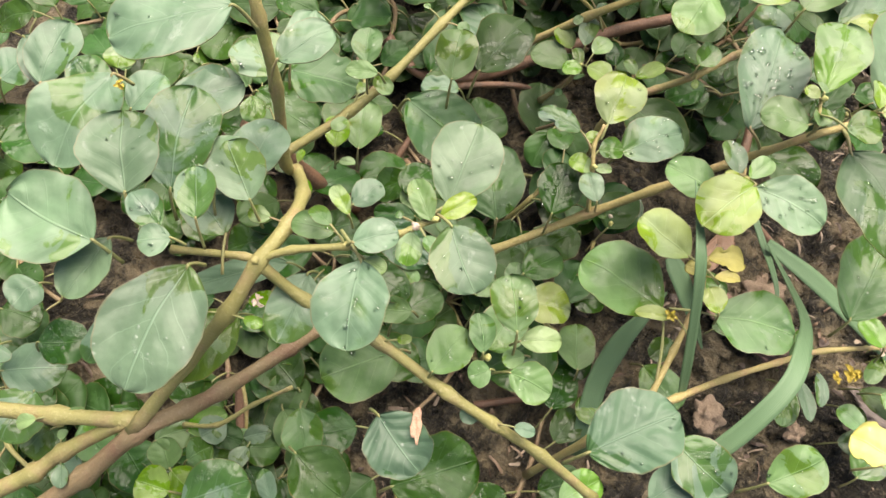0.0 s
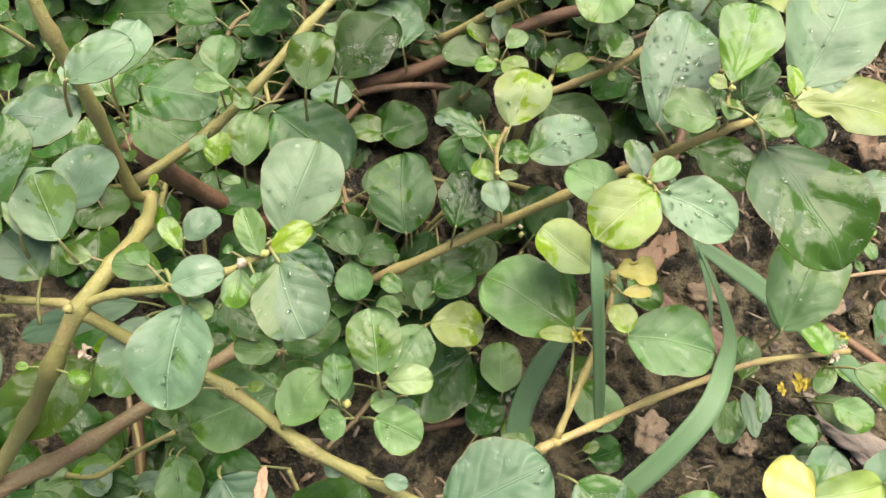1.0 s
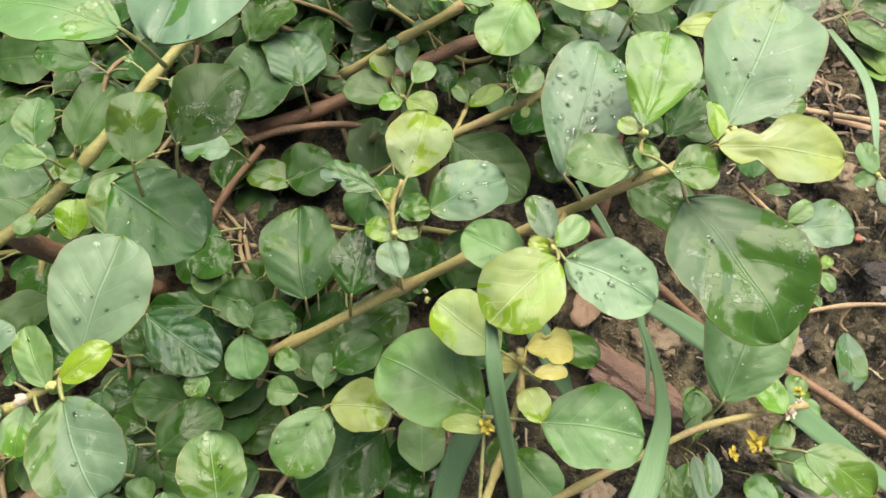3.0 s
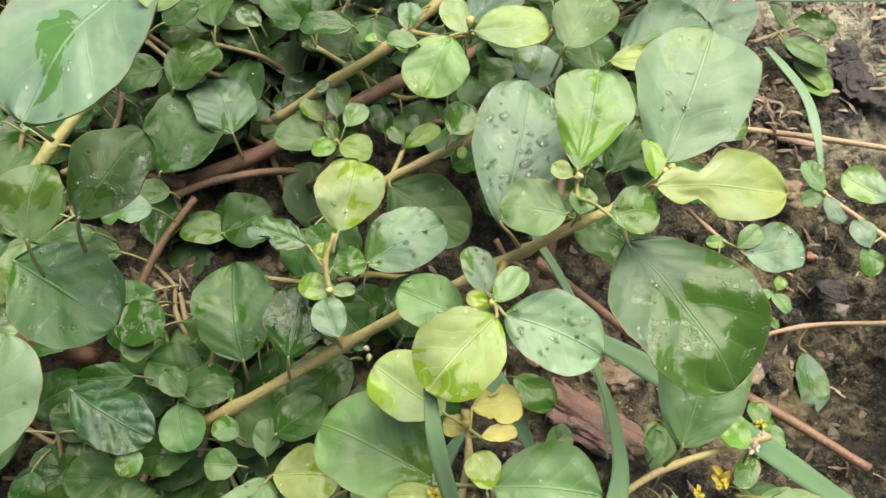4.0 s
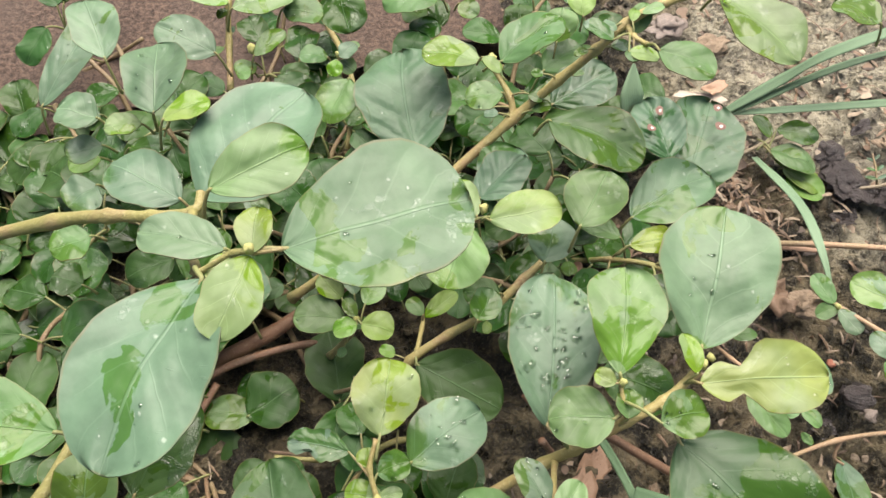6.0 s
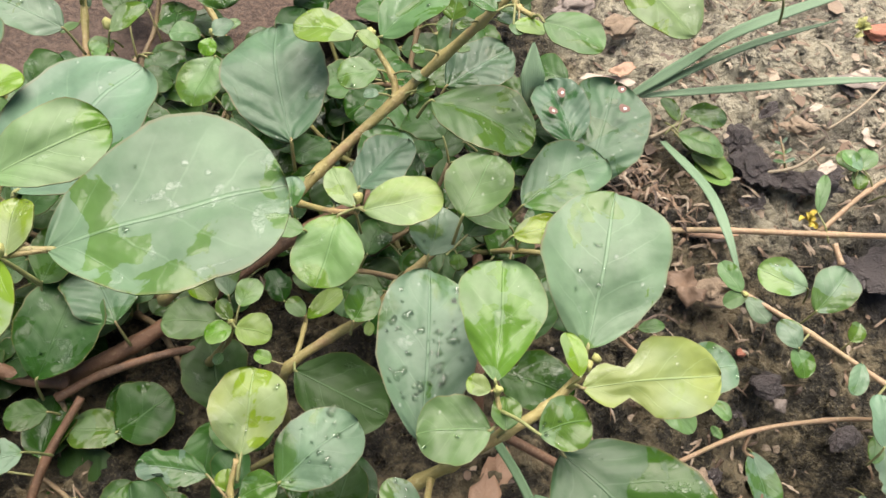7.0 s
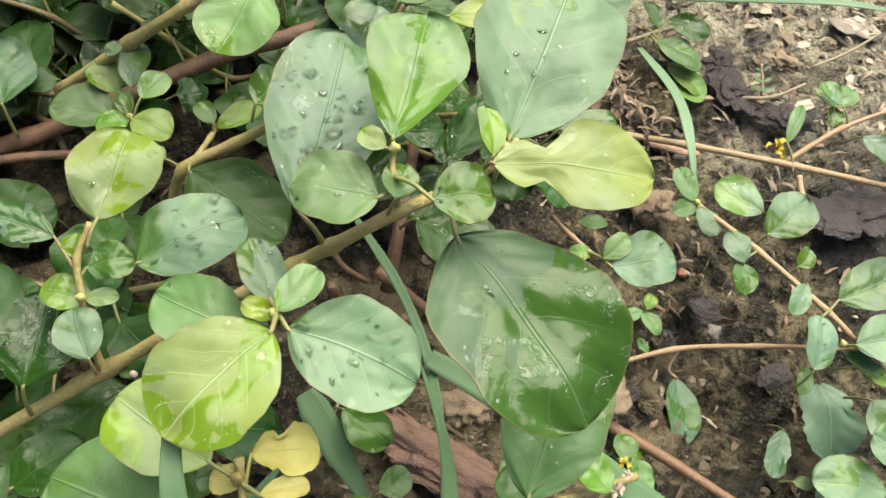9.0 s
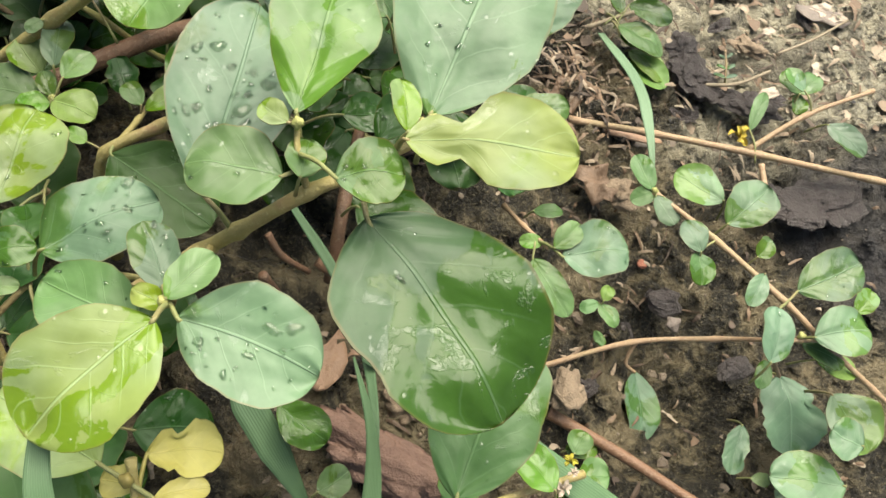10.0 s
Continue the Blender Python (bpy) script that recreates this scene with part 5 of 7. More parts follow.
stem(plant, 0.00090, 0.00070, (-0.0792, 0.0149, 0.0400), (-0.0649, 0.0168, 0.0500), (-0.0535, 0.0258, 0.0550), (-0.0412, 0.0336, 0.0600), material=STEM_GREEN)
floret(plant, (-0.0431, 0.0448, 0.1304), 0.0038, CHIP)
bud(plant, (-0.0052, 0.0657, 0.1534), 0.0022, CHIP)
bud(plant, (-0.0010, 0.0685, 0.1534), 0.0019, BUD)
bud(plant, (-0.0433, 0.0520, 0.1427), 0.0023, STEM_GREEN)
floret(plant, (-0.0893, 0.0893, 0.1492), 0.0033, PETAL)
bud(plant, (0.0191, 0.0435, 0.1277), 0.0022, BUD)

plant = weed("weed with pale stem, yellowing leaves and dry flowers")
stem(plant, 0.00150, 0.00095, (0.0499, 0.0255, 0.0093), (0.0627, 0.0376, 0.0592), (0.0711, 0.0452, 0.0815), (0.0754, 0.0481, 0.0777), (0.0861, 0.0548, 0.0751), (0.1047, 0.0667, 0.0658), (0.1276, 0.0797, 0.0542), (0.1488, 0.0908, 0.0436), (0.1830, 0.1016, 0.0356), material=STEM_LIGHT)
stem(plant, 0.00114, 0.00072, (0.0753, 0.0489, 0.0777), (0.0803, 0.0675, 0.0854), (0.0826, 0.0778, 0.0910), (0.0837, 0.0868, 0.0967), (0.0824, 0.0952, 0.1020), material=STEM_LIGHT)
leaf(plant, "f", (0.1385, 0.0911, 0.0827), (0.1505, 0.1235, 0.0853), 0.0233, (0.1378, 0.0894, 0.0774), drops=13, bead=0.38, wet=0.5)
leaf(plant, "y", (0.0777, 0.0945, 0.1008), (0.0609, 0.1051, 0.1011), 0.0157, (0.0830, 0.0914, 0.0996))
leaf(plant, "m", (0.0762, 0.0814, 0.0826), (0.0475, 0.0938, 0.0829), 0.0250, (0.0771, 0.0557, 0.0806), drops=3, wet=0.55, bead=0.38)
leaf(plant, "Y", (0.0842, 0.0964, 0.0989), (0.0961, 0.0971, 0.0985), 0.0107, (0.0834, 0.0883, 0.0976), bite=0.45, wet=0.1)
leaf(plant, "Y", (0.0831, 0.0918, 0.0976), (0.0775, 0.0926, 0.0979), 0.0056, (0.0835, 0.0860, 0.0961), wet=0.1)
leaf(plant, "Y", (0.0863, 0.0896, 0.0999), (0.0946, 0.0914, 0.0998), 0.0045, (0.0832, 0.0898, 0.0986), wet=0.1)
leaf(plant, "m", (0.1151, 0.0979, 0.0199), (0.1231, 0.1035, 0.0199), 0.0086, (0.1136, 0.0969, 0.0145), drops=9, bead=0.38)
leaf(plant, "m", (0.0282, 0.0884, 0.0471), (0.0282, 0.0997, 0.0476), 0.0081, (0.0281, 0.0866, 0.0418))
leaf(plant, "m", (0.0617, 0.0684, 0.0229), (0.0589, 0.0880, 0.0207), 0.0163, (0.0618, 0.0665, 0.0178), drops=11, bead=0.38)
leaf(plant, "m", (0.0233, 0.0647, 0.0491), (0.0296, 0.0824, 0.0490), 0.0125, (0.0225, 0.0630, 0.0440), drops=8, bead=0.38)
leaf(plant, "m", (0.0896, 0.0793, 0.0936), (0.1149, 0.0781, 0.0948), 0.0210, (0.0827, 0.0794, 0.0923), drops=4, wet=0.6, bead=0.38)
leaf(plant, "y", (0.0887, 0.0783, 0.0997), (0.0849, 0.0861, 0.1000), 0.0081, (0.0896, 0.0767, 0.0936))
leaf(plant, "m", (0.0874, 0.0782, 0.0595), (0.0797, 0.0705, 0.0597), 0.0085, (0.0886, 0.0795, 0.0541))
leaf(plant, "m", (0.0916, 0.0799, 0.0059), (0.1078, 0.0644, 0.0098), 0.0177, (0.0902, 0.0811, 0.0004), drops=5, bead=0.38)
leaf(plant, "y", (0.0789, 0.0773, 0.0898), (0.0654, 0.0769, 0.0895), 0.0049, (0.0818, 0.0741, 0.0887))
leaf(plant, "m", (0.1501, 0.0779, 0.1029), (0.1651, 0.0697, 0.1037), 0.0123, (0.1480, 0.0785, 0.0987), drops=13, bead=0.38)
leaf(plant, "m", (0.1531, 0.0896, 0.0148), (0.1544, 0.1070, 0.0151), 0.0111, (0.1530, 0.0877, 0.0095), drops=10, bead=0.38)
leaf(plant, "Y", (0.1284, 0.0402, 0.1260), (0.1180, 0.0446, 0.1240), 0.0122, (0.1299, 0.0394, 0.1209))
leaf(plant, "y", (0.1405, 0.0425, 0.0990), (0.1586, 0.0490, 0.1002), 0.0106, (0.1387, 0.0418, 0.0939))
leaf(plant, "m", (0.1557, 0.0972, 0.0025), (0.1580, 0.1104, 0.0025), 0.0083, (0.1553, 0.0955, -0.0029))
leaf(plant, "m", (0.1491, 0.0954, 0.0246), (0.1506, 0.1039, 0.0250), 0.0075, (0.1487, 0.0935, 0.0192))
leaf(plant, "l", (0.1712, 0.0963, 0.0464), (0.1628, 0.1067, 0.0459), 0.0103, (0.1724, 0.0948, 0.0411), drops=3, bead=0.38)
leaf(plant, "m", (0.0755, 0.0501, 0.0202), (0.0648, 0.0591, 0.0190), 0.0116, (0.0767, 0.0489, 0.0151), drops=12, bead=0.38)
leaf(plant, "d", (0.0978, 0.0510, 0.0119), (0.1095, 0.0569, 0.0129), 0.0139, (0.0960, 0.0501, 0.0069), drops=5, bead=0.38)
leaf(plant, "y", (0.0885, 0.0499, 0.0498), (0.0935, 0.0526, 0.0502), 0.0038, (0.0869, 0.0490, 0.0448))
leaf(plant, "m", (-0.0619, 0.0093, 0.0299), (-0.0580, 0.0184, 0.0299), 0.0082, (-0.0627, 0.0075, 0.0249))
leaf(plant, "g", (0.1490, 0.0828, 0.0420), (0.1496, 0.0695, 0.0437), 0.0056, (0.1490, 0.0846, 0.0366))
leaf(plant, "g", (0.1923, 0.0518, 0.0281), (0.2057, 0.0675, 0.0290), 0.0194, (0.1910, 0.0503, 0.0231), drops=3, bead=0.38)
leaf(plant, "g", (0.1773, 0.0502, 0.0186), (0.1873, 0.0688, 0.0187), 0.0161, (0.1764, 0.0485, 0.0136), drops=7, bead=0.38)
leaf(plant, "g", (0.0778, 0.0362, 0.1041), (0.0947, 0.0251, 0.1050), 0.0171, (0.0761, 0.0371, 0.0991), drops=6, bead=0.38)
leaf(plant, "l", (0.0523, 0.0144, 0.0783), (0.0637, 0.0234, 0.0795), 0.0119, (0.0508, 0.0131, 0.0727), drops=3, bead=0.38)
floret(plant, (0.1781, 0.1012, 0.0409), 0.0028, CHIP)
floret(plant, (0.1580, 0.0835, 0.0363), 0.0051, PETAL)
floret(plant, (0.1662, 0.0868, 0.0361), 0.0040, PETAL)
floret(plant, (0.0767, 0.0768, 0.0907), 0.0049, LEAF["Y"])
bud(plant, (0.0825, 0.0918, 0.1020), 0.0023, LEAF["Y"])
floret(plant, (0.1754, 0.1036, 0.0462), 0.0039, LEAF["Y"])

plant = weed("thin pinkish runner lying on bare soil")
stem(plant, 0.00125, 0.00110, (0.2009, 0.2323, 0.0030), (0.2302, 0.2275, 0.0069), (0.2676, 0.2191, 0.0130), (0.3181, 0.2135, 0.0116), (0.3545, 0.2122, 0.0080), material=STEM_PINK)
stem(plant, 0.00107, 0.00075, (0.2656, 0.2203, 0.0130), (0.2870, 0.2329, 0.0204), (0.3126, 0.2423, 0.0275), material=STEM_PINK)
stem(plant, 0.00126, 0.00095, (0.2695, 0.2051, 0.0132), (0.2694, 0.2140, 0.0141), material=STEM_PINK)
leaf(plant, "b", (0.1675, 0.2403, 0.0301), (0.1880, 0.2819, 0.0386), 0.0337, (0.1667, 0.2389, 0.0247), wet=0.4)
leaf(plant, "p", (0.2483, 0.1948, 0.0191), (0.2333, 0.2065, 0.0165), 0.0151, (0.2497, 0.1938, 0.0140), drops=11, bead=0.38)
leaf(plant, "g", (0.2966, 0.2309, 0.0193), (0.3094, 0.2188, 0.0198), 0.0103, (0.2954, 0.2321, 0.0144))
leaf(plant, "p", (0.2851, 0.2404, 0.0251), (0.2787, 0.2489, 0.0262), 0.0077, (0.2892, 0.2336, 0.0211))
leaf(plant, "m", (0.2868, 0.2428, 0.0201), (0.2813, 0.2516, 0.0214), 0.0088, (0.2863, 0.2405, 0.0160))
leaf(plant, "m", (0.2880, 0.2435, 0.0191), (0.2964, 0.2518, 0.0207), 0.0089, (0.2857, 0.2416, 0.0150))
leaf(plant, "m", (0.2666, 0.2274, 0.0151), (0.2738, 0.2432, 0.0185), 0.0052, (0.2674, 0.2214, 0.0137))

plant = weed("thin creeping runner with small pale leaves on bare soil")
stem(plant, 0.00100, 0.00080, (0.2148, 0.1983, 0.0182), (0.2214, 0.1948, 0.0210), (0.2357, 0.1745, 0.0303), (0.2512, 0.1523, 0.0372), (0.2622, 0.1416, 0.0356), (0.2814, 0.1286, 0.0293), (0.3047, 0.1154, 0.0200), material=STEM_PINK)
stem(plant, 0.00090, 0.00072, (0.1846, 0.1397, -0.0049), (0.2154, 0.1474, 0.0043), (0.2399, 0.1466, 0.0152), (0.2507, 0.1415, 0.0334), (0.2622, 0.1416, 0.0356), material=STEM_PINK)
stem(plant, 0.00070, 0.00057, (0.2507, 0.1415, 0.0334), (0.2552, 0.1388, 0.0216), (0.2624, 0.1362, 0.0119), material=STEM_PINK)
stem(plant, 0.00074, 0.00047, (0.2174, 0.1479, 0.0045), (0.2159, 0.1425, -0.0022), (0.2200, 0.1399, -0.0052), material=STEM_PINK)
stem(plant, 0.00079, 0.00057, (0.1678, 0.1834, 0.0251), (0.1713, 0.1735, 0.0326), (0.1769, 0.1644, 0.0379), material=STEM_PINK)
stem(plant, 0.00101, 0.00075, (0.2127, 0.2770, 0.0019), (0.2206, 0.2782, 0.0066), (0.2285, 0.2790, 0.0114), material=STICK)
stem(plant, 0.00047, 0.00035, (0.2680, 0.2560, 0.0032), (0.2679, 0.2627, 0.0062), (0.2676, 0.2690, 0.0082), material=STEM_PINK)
leaf(plant, "g", (0.1798, 0.1607, 0.0408), (0.1988, 0.1628, 0.0440), 0.0175, (0.1769, 0.1644, 0.0379), drops=4, wet=0.35)
leaf(plant, "m", (0.0789, 0.3254, 0.0595), (0.0556, 0.3247, 0.0591), 0.0222, (0.0807, 0.3255, 0.0545), drops=8, bead=0.38)
leaf(plant, "m", (0.2366, 0.2809, 0.0799), (0.2235, 0.2935, 0.0795), 0.0178, (0.2379, 0.2797, 0.0750), drops=9, bead=0.38)
leaf(plant, "p", (0.2462, 0.1847, 0.0220), (0.2618, 0.1979, 0.0268), 0.0160, (0.2452, 0.1839, 0.0162), drops=4, bead=0.38)
leaf(plant, "g", (0.2289, 0.1692, 0.0321), (0.2254, 0.1799, 0.0325), 0.0090, (0.2296, 0.1675, 0.0268))
leaf(plant, "p", (0.2559, 0.1561, 0.0374), (0.2774, 0.1656, 0.0414), 0.0163, (0.2512, 0.1523, 0.0372), drops=12, bead=0.38)
leaf(plant, "p", (0.2565, 0.1409, 0.0399), (0.2740, 0.1432, 0.0424), 0.0157, (0.2560, 0.1419, 0.0331), drops=5, bead=0.38)
leaf(plant, "g", (0.2383, 0.1316, 0.0432), (0.2432, 0.1479, 0.0449), 0.0109, (0.2378, 0.1299, 0.0382), drops=9, bead=0.38)
leaf(plant, "p", (0.2428, 0.1593, 0.0418), (0.2370, 0.1496, 0.0400), 0.0065, (0.2455, 0.1603, 0.0351))
leaf(plant, "g", (0.2684, 0.1385, 0.0036), (0.2700, 0.1122, 0.0016), 0.0241, (0.2683, 0.1402, -0.0015), drops=6, bite=0.35, bead=0.38)
leaf(plant, "g", (0.2499, 0.1210, 0.0064), (0.2441, 0.1058, 0.0047), 0.0088, (0.2507, 0.1228, 0.0010), bite=0.3)
leaf(plant, "p", (0.2746, 0.1290, 0.0193), (0.2838, 0.1113, 0.0204), 0.0198, (0.2737, 0.1305, 0.0143), drops=11, bead=0.38)
leaf(plant, "p", (0.2803, 0.1051, 0.0016), (0.2614, 0.0990, 0.0006), 0.0120, (0.2820, 0.1057, -0.0034), drops=4, bead=0.38)
leaf(plant, "g", (0.2277, 0.1441, -0.0205), (0.2278, 0.1194, -0.0211), 0.0139, (0.2278, 0.1460, -0.0261), drops=12, bead=0.38)
leaf(plant, "p", (0.2209, 0.1925, 0.0233), (0.2261, 0.1822, 0.0235), 0.0079, (0.2214, 0.1948, 0.0210))
leaf(plant, "n", (0.2287, 0.2675, 0.0028), (0.2413, 0.2542, 0.0033), 0.0130, (0.2275, 0.2690, -0.0026))
leaf(plant, "m", (0.1773, 0.1630, 0.0414), (0.1850, 0.1704, 0.0433), 0.0071, (0.1769, 0.1644, 0.0379))
leaf(plant, "m", (0.1725, 0.1616, 0.0360), (0.1824, 0.1448, 0.0353), 0.0103, (0.1739, 0.1693, 0.0350), drops=5, bead=0.38)
leaf(plant, "g", (0.1651, 0.2036, 0.0458), (0.1829, 0.2064, 0.0482), 0.0105, (0.1633, 0.2034, 0.0405), drops=9, bead=0.38)
leaf(plant, "m", (0.1942, 0.1137, -0.0068), (0.2047, 0.1155, -0.0051), 0.0083, (0.1924, 0.1134, -0.0123))
leaf(plant, "m", (0.1767, 0.0806, 0.0042), (0.1852, 0.0729, 0.0094), 0.0092, (0.1752, 0.0815, -0.0013))
leaf(plant, "m", (0.2271, 0.2833, 0.0105), (0.2436, 0.2768, 0.0132), 0.0113, (0.2242, 0.2786, 0.0086))
leaf(plant, "m", (0.2227, 0.2747, 0.0084), (0.2385, 0.2610, 0.0103), 0.0136, (0.2212, 0.2783, 0.0070), drops=10, bead=0.38)
leaf(plant, "n", (0.2300, 0.2651, 0.0026), (0.2413, 0.2506, 0.0035), 0.0139, (0.2289, 0.2666, -0.0028))
leaf(plant, "m", (0.2245, 0.2806, 0.0082), (0.2201, 0.2925, 0.0093), 0.0076, (0.2212, 0.2783, 0.0070))
leaf(plant, "m", (0.1953, 0.1121, -0.0021), (0.1995, 0.1190, -0.0014), 0.0082, (0.1946, 0.1106, -0.0080))
leaf(plant, "m", (0.1967, 0.1062, -0.0035), (0.2063, 0.1054, -0.0018), 0.0122, (0.1952, 0.1065, -0.0097), drops=4, bead=0.38)
leaf(plant, "g", (0.1498, 0.0829, 0.0255), (0.1533, 0.0665, 0.0285), 0.0068, (0.1493, 0.0846, 0.0202))
leaf(plant, "m", (0.1513, 0.0812, 0.0150), (0.1460, 0.0644, 0.0180), 0.0098, (0.1517, 0.0831, 0.0095))
leaf(plant, "m", (0.1826, 0.0839, 0.0247), (0.1961, 0.0778, 0.0275), 0.0119, (0.1809, 0.0846, 0.0192), drops=4, bead=0.38)
leaf(plant, "g", (0.1751, 0.0648, 0.0069), (0.1930, 0.0668, 0.0088), 0.0121, (0.1732, 0.0645, 0.0018), drops=8, bead=0.38)
leaf(plant, "m", (0.2065, 0.1612, 0.0016), (0.2121, 0.1533, 0.0019), 0.0061, (0.2055, 0.1628, -0.0039))
leaf(plant, "m", (0.2063, 0.1614, 0.0022), (0.1999, 0.1590, 0.0008), 0.0050, (0.2080, 0.1621, -0.0033))
leaf(plant, "n", (0.2077, 0.1617, 0.0035), (0.2100, 0.1667, 0.0045), 0.0050, (0.2072, 0.1601, -0.0021))
leaf(plant, "m", (0.2082, 0.1506, -0.0002), (0.2052, 0.1487, -0.0010), 0.0057, (0.2098, 0.1517, -0.0057))
leaf(plant, "m", (0.2893, 0.2450, 0.0171), (0.2874, 0.2363, 0.0162), 0.0067, (0.2884, 0.2461, 0.0130))
leaf(plant, "m", (0.2573, 0.1412, 0.0327), (0.2693, 0.1343, 0.0343), 0.0087, (0.2511, 0.1413, 0.0323))
leaf(plant, "n", (0.2643, 0.1373, 0.0287), (0.2761, 0.1329, 0.0303), 0.0085, (0.2626, 0.1378, 0.0237))
leaf(plant, "m", (0.2518, 0.1385, 0.0221), (0.2482, 0.1295, 0.0210), 0.0054, (0.2558, 0.1386, 0.0207))
leaf(plant, "m", (0.2825, 0.1532, 0.0286), (0.2894, 0.1610, 0.0299), 0.0074, (0.2812, 0.1518, 0.0236))
leaf(plant, "m", (0.2219, 0.1944, 0.0218), (0.2135, 0.1919, 0.0195), 0.0065, (0.2214, 0.1948, 0.0210))
leaf(plant, "m", (0.2202, 0.1950, 0.0225), (0.2156, 0.2076, 0.0232), 0.0080, (0.2214, 0.1948, 0.0210))
leaf(plant, "m", (0.2283, 0.1697, 0.0308), (0.2287, 0.1591, 0.0299), 0.0096, (0.2357, 0.1745, 0.0303), drops=6, bead=0.38)
leaf(plant, "l", (0.2466, 0.1039, 0.0115), (0.2528, 0.1029, 0.0122), 0.0043, (0.2456, 0.1044, 0.0052))
leaf(plant, "m", (0.2229, 0.2696, 0.0080), (0.2369, 0.2660, 0.0102), 0.0102, (0.2206, 0.2782, 0.0066))
leaf(plant, "d", (0.1812, 0.1879, 0.0139), (0.1911, 0.1879, 0.0152), 0.0056, (0.1795, 0.1879, 0.0084))
leaf(plant, "n", (0.1759, 0.1668, 0.0361), (0.1689, 0.1672, 0.0354), 0.0049, (0.1778, 0.1668, 0.0307))
leaf(plant, "m", (0.2496, 0.1699, 0.0301), (0.2547, 0.1757, 0.0316), 0.0067, (0.2483, 0.1687, 0.0251))
leaf(plant, "g", (0.2666, 0.2569, 0.0064), (0.2623, 0.2591, 0.0055), 0.0018, (0.2680, 0.2572, 0.0037))
leaf(plant, "g", (0.2671, 0.2575, 0.0057), (0.2717, 0.2585, 0.0069), 0.0016, (0.2680, 0.2560, 0.0032))
leaf(plant, "g", (0.2676, 0.2613, 0.0063), (0.2641, 0.2631, 0.0060), 0.0016)
leaf(plant, "g", (0.2680, 0.2617, 0.0057), (0.2719, 0.2635, 0.0069), 0.0016, (0.2680, 0.2591, 0.0046))
leaf(plant, "g", (0.2685, 0.2662, 0.0062), (0.2659, 0.2681, 0.0061), 0.0014, (0.2680, 0.2603, 0.0051))
leaf(plant, "g", (0.2689, 0.2670, 0.0059), (0.2719, 0.2692, 0.0068), 0.0014, (0.2680, 0.2597, 0.0048))
leaf(plant, "p", (0.2711, 0.1007, 0.0217), (0.2476, 0.1036, 0.0203), 0.0166, (0.2728, 0.1005, 0.0168), drops=3, bead=0.38)
leaf(plant, "p", (0.2732, 0.1112, 0.0301), (0.2646, 0.1161, 0.0291), 0.0138, (0.2745, 0.1101, 0.0254), drops=7, bead=0.38)
leaf(plant, "m", (0.1411, 0.0793, 0.0261), (0.1423, 0.0625, 0.0283), 0.0082, (0.1409, 0.0811, 0.0205))
leaf(plant, "m", (0.1798, 0.0702, 0.0186), (0.1700, 0.0771, 0.0164), 0.0098, (0.1811, 0.0692, 0.0135))
leaf(plant, "m", (0.1806, 0.0872, 0.0133), (0.1993, 0.0781, 0.0175), 0.0124, (0.1791, 0.0880, 0.0078), drops=13, bead=0.38)
leaf(plant, "m", (0.1795, 0.0973, 0.0307), (0.1742, 0.0861, 0.0302), 0.0079, (0.1802, 0.0989, 0.0255))
bud(plant, (0.2190, 0.1925, 0.0251), 0.0021, BUD)
bud(plant, (0.2546, 0.1421, 0.0356), 0.0022, BUD)

plant = weed("tall shoot with large waxy light-green leaves above the others")
stem(plant, 0.00206, 0.00091, (-0.1441, 0.2232, 0.0418), (-0.0673, 0.2028, 0.1000), (-0.0259, 0.1930, 0.1274), (-0.0087, 0.1878, 0.1374), (0.0032, 0.1838, 0.1430), (0.0137, 0.1815, 0.1481), (0.0150, 0.1863, 0.1475), material=STEM_GREEN)
stem(plant, 0.00051, 0.00038, (0.0244, 0.1530, 0.1775), (0.0310, 0.1543, 0.1815), (0.0345, 0.1535, 0.1826), (0.0391, 0.1538, 0.1826), material=STEM_GREEN)
stem(plant, 0.00101, 0.00074, (0.0137, 0.1815, 0.1481), (0.0166, 0.1677, 0.1588), (0.0222, 0.1556, 0.1714), (0.0135, 0.1569, 0.1523), (-0.0048, 0.1590, 0.1219), material=STEM_GREEN)
leaf(plant, "p", (0.0390, 0.1539, 0.1824), (0.0699, 0.1617, 0.1831), 0.0258, (0.0304, 0.1542, 0.1811), drops=7, wet=0.4, bead=0.38)
leaf(plant, "y", (0.0344, 0.1531, 0.1831), (0.0351, 0.1614, 0.1835), 0.0063, (0.0329, 0.1539, 0.1820), drops=11, bead=0.38)
leaf(plant, "y", (0.0341, 0.1522, 0.1841), (0.0288, 0.1389, 0.1838), 0.0100, drops=4, wet=0.4, bead=0.38, taper=1.7)
leaf(plant, "p", (0.0286, 0.1575, 0.1765), (0.0134, 0.1620, 0.1768), 0.0094, (0.0303, 0.1570, 0.1715), drops=8, bead=0.38)
leaf(plant, "l", (0.0220, 0.1756, 0.1662), (0.0406, 0.1846, 0.1668), 0.0137, (0.0203, 0.1747, 0.1611), wet=0.35)
leaf(plant, "g", (0.0103, 0.1942, 0.1308), (0.0353, 0.2237, 0.1343), 0.0316, (0.0093, 0.1924, 0.1263), drops=5, wet=0.15, bead=0.38)
leaf(plant, "p", (-0.0042, 0.2224, 0.1290), (-0.0066, 0.2488, 0.1260), 0.0183, (-0.0062, 0.2238, 0.1192), drops=9, bead=0.38, wet=0.04)
leaf(plant, "y", (0.0012, 0.2146, 0.1366), (0.0126, 0.2189, 0.1379), 0.0088, (-0.0005, 0.2137, 0.1315), wet=0.35)
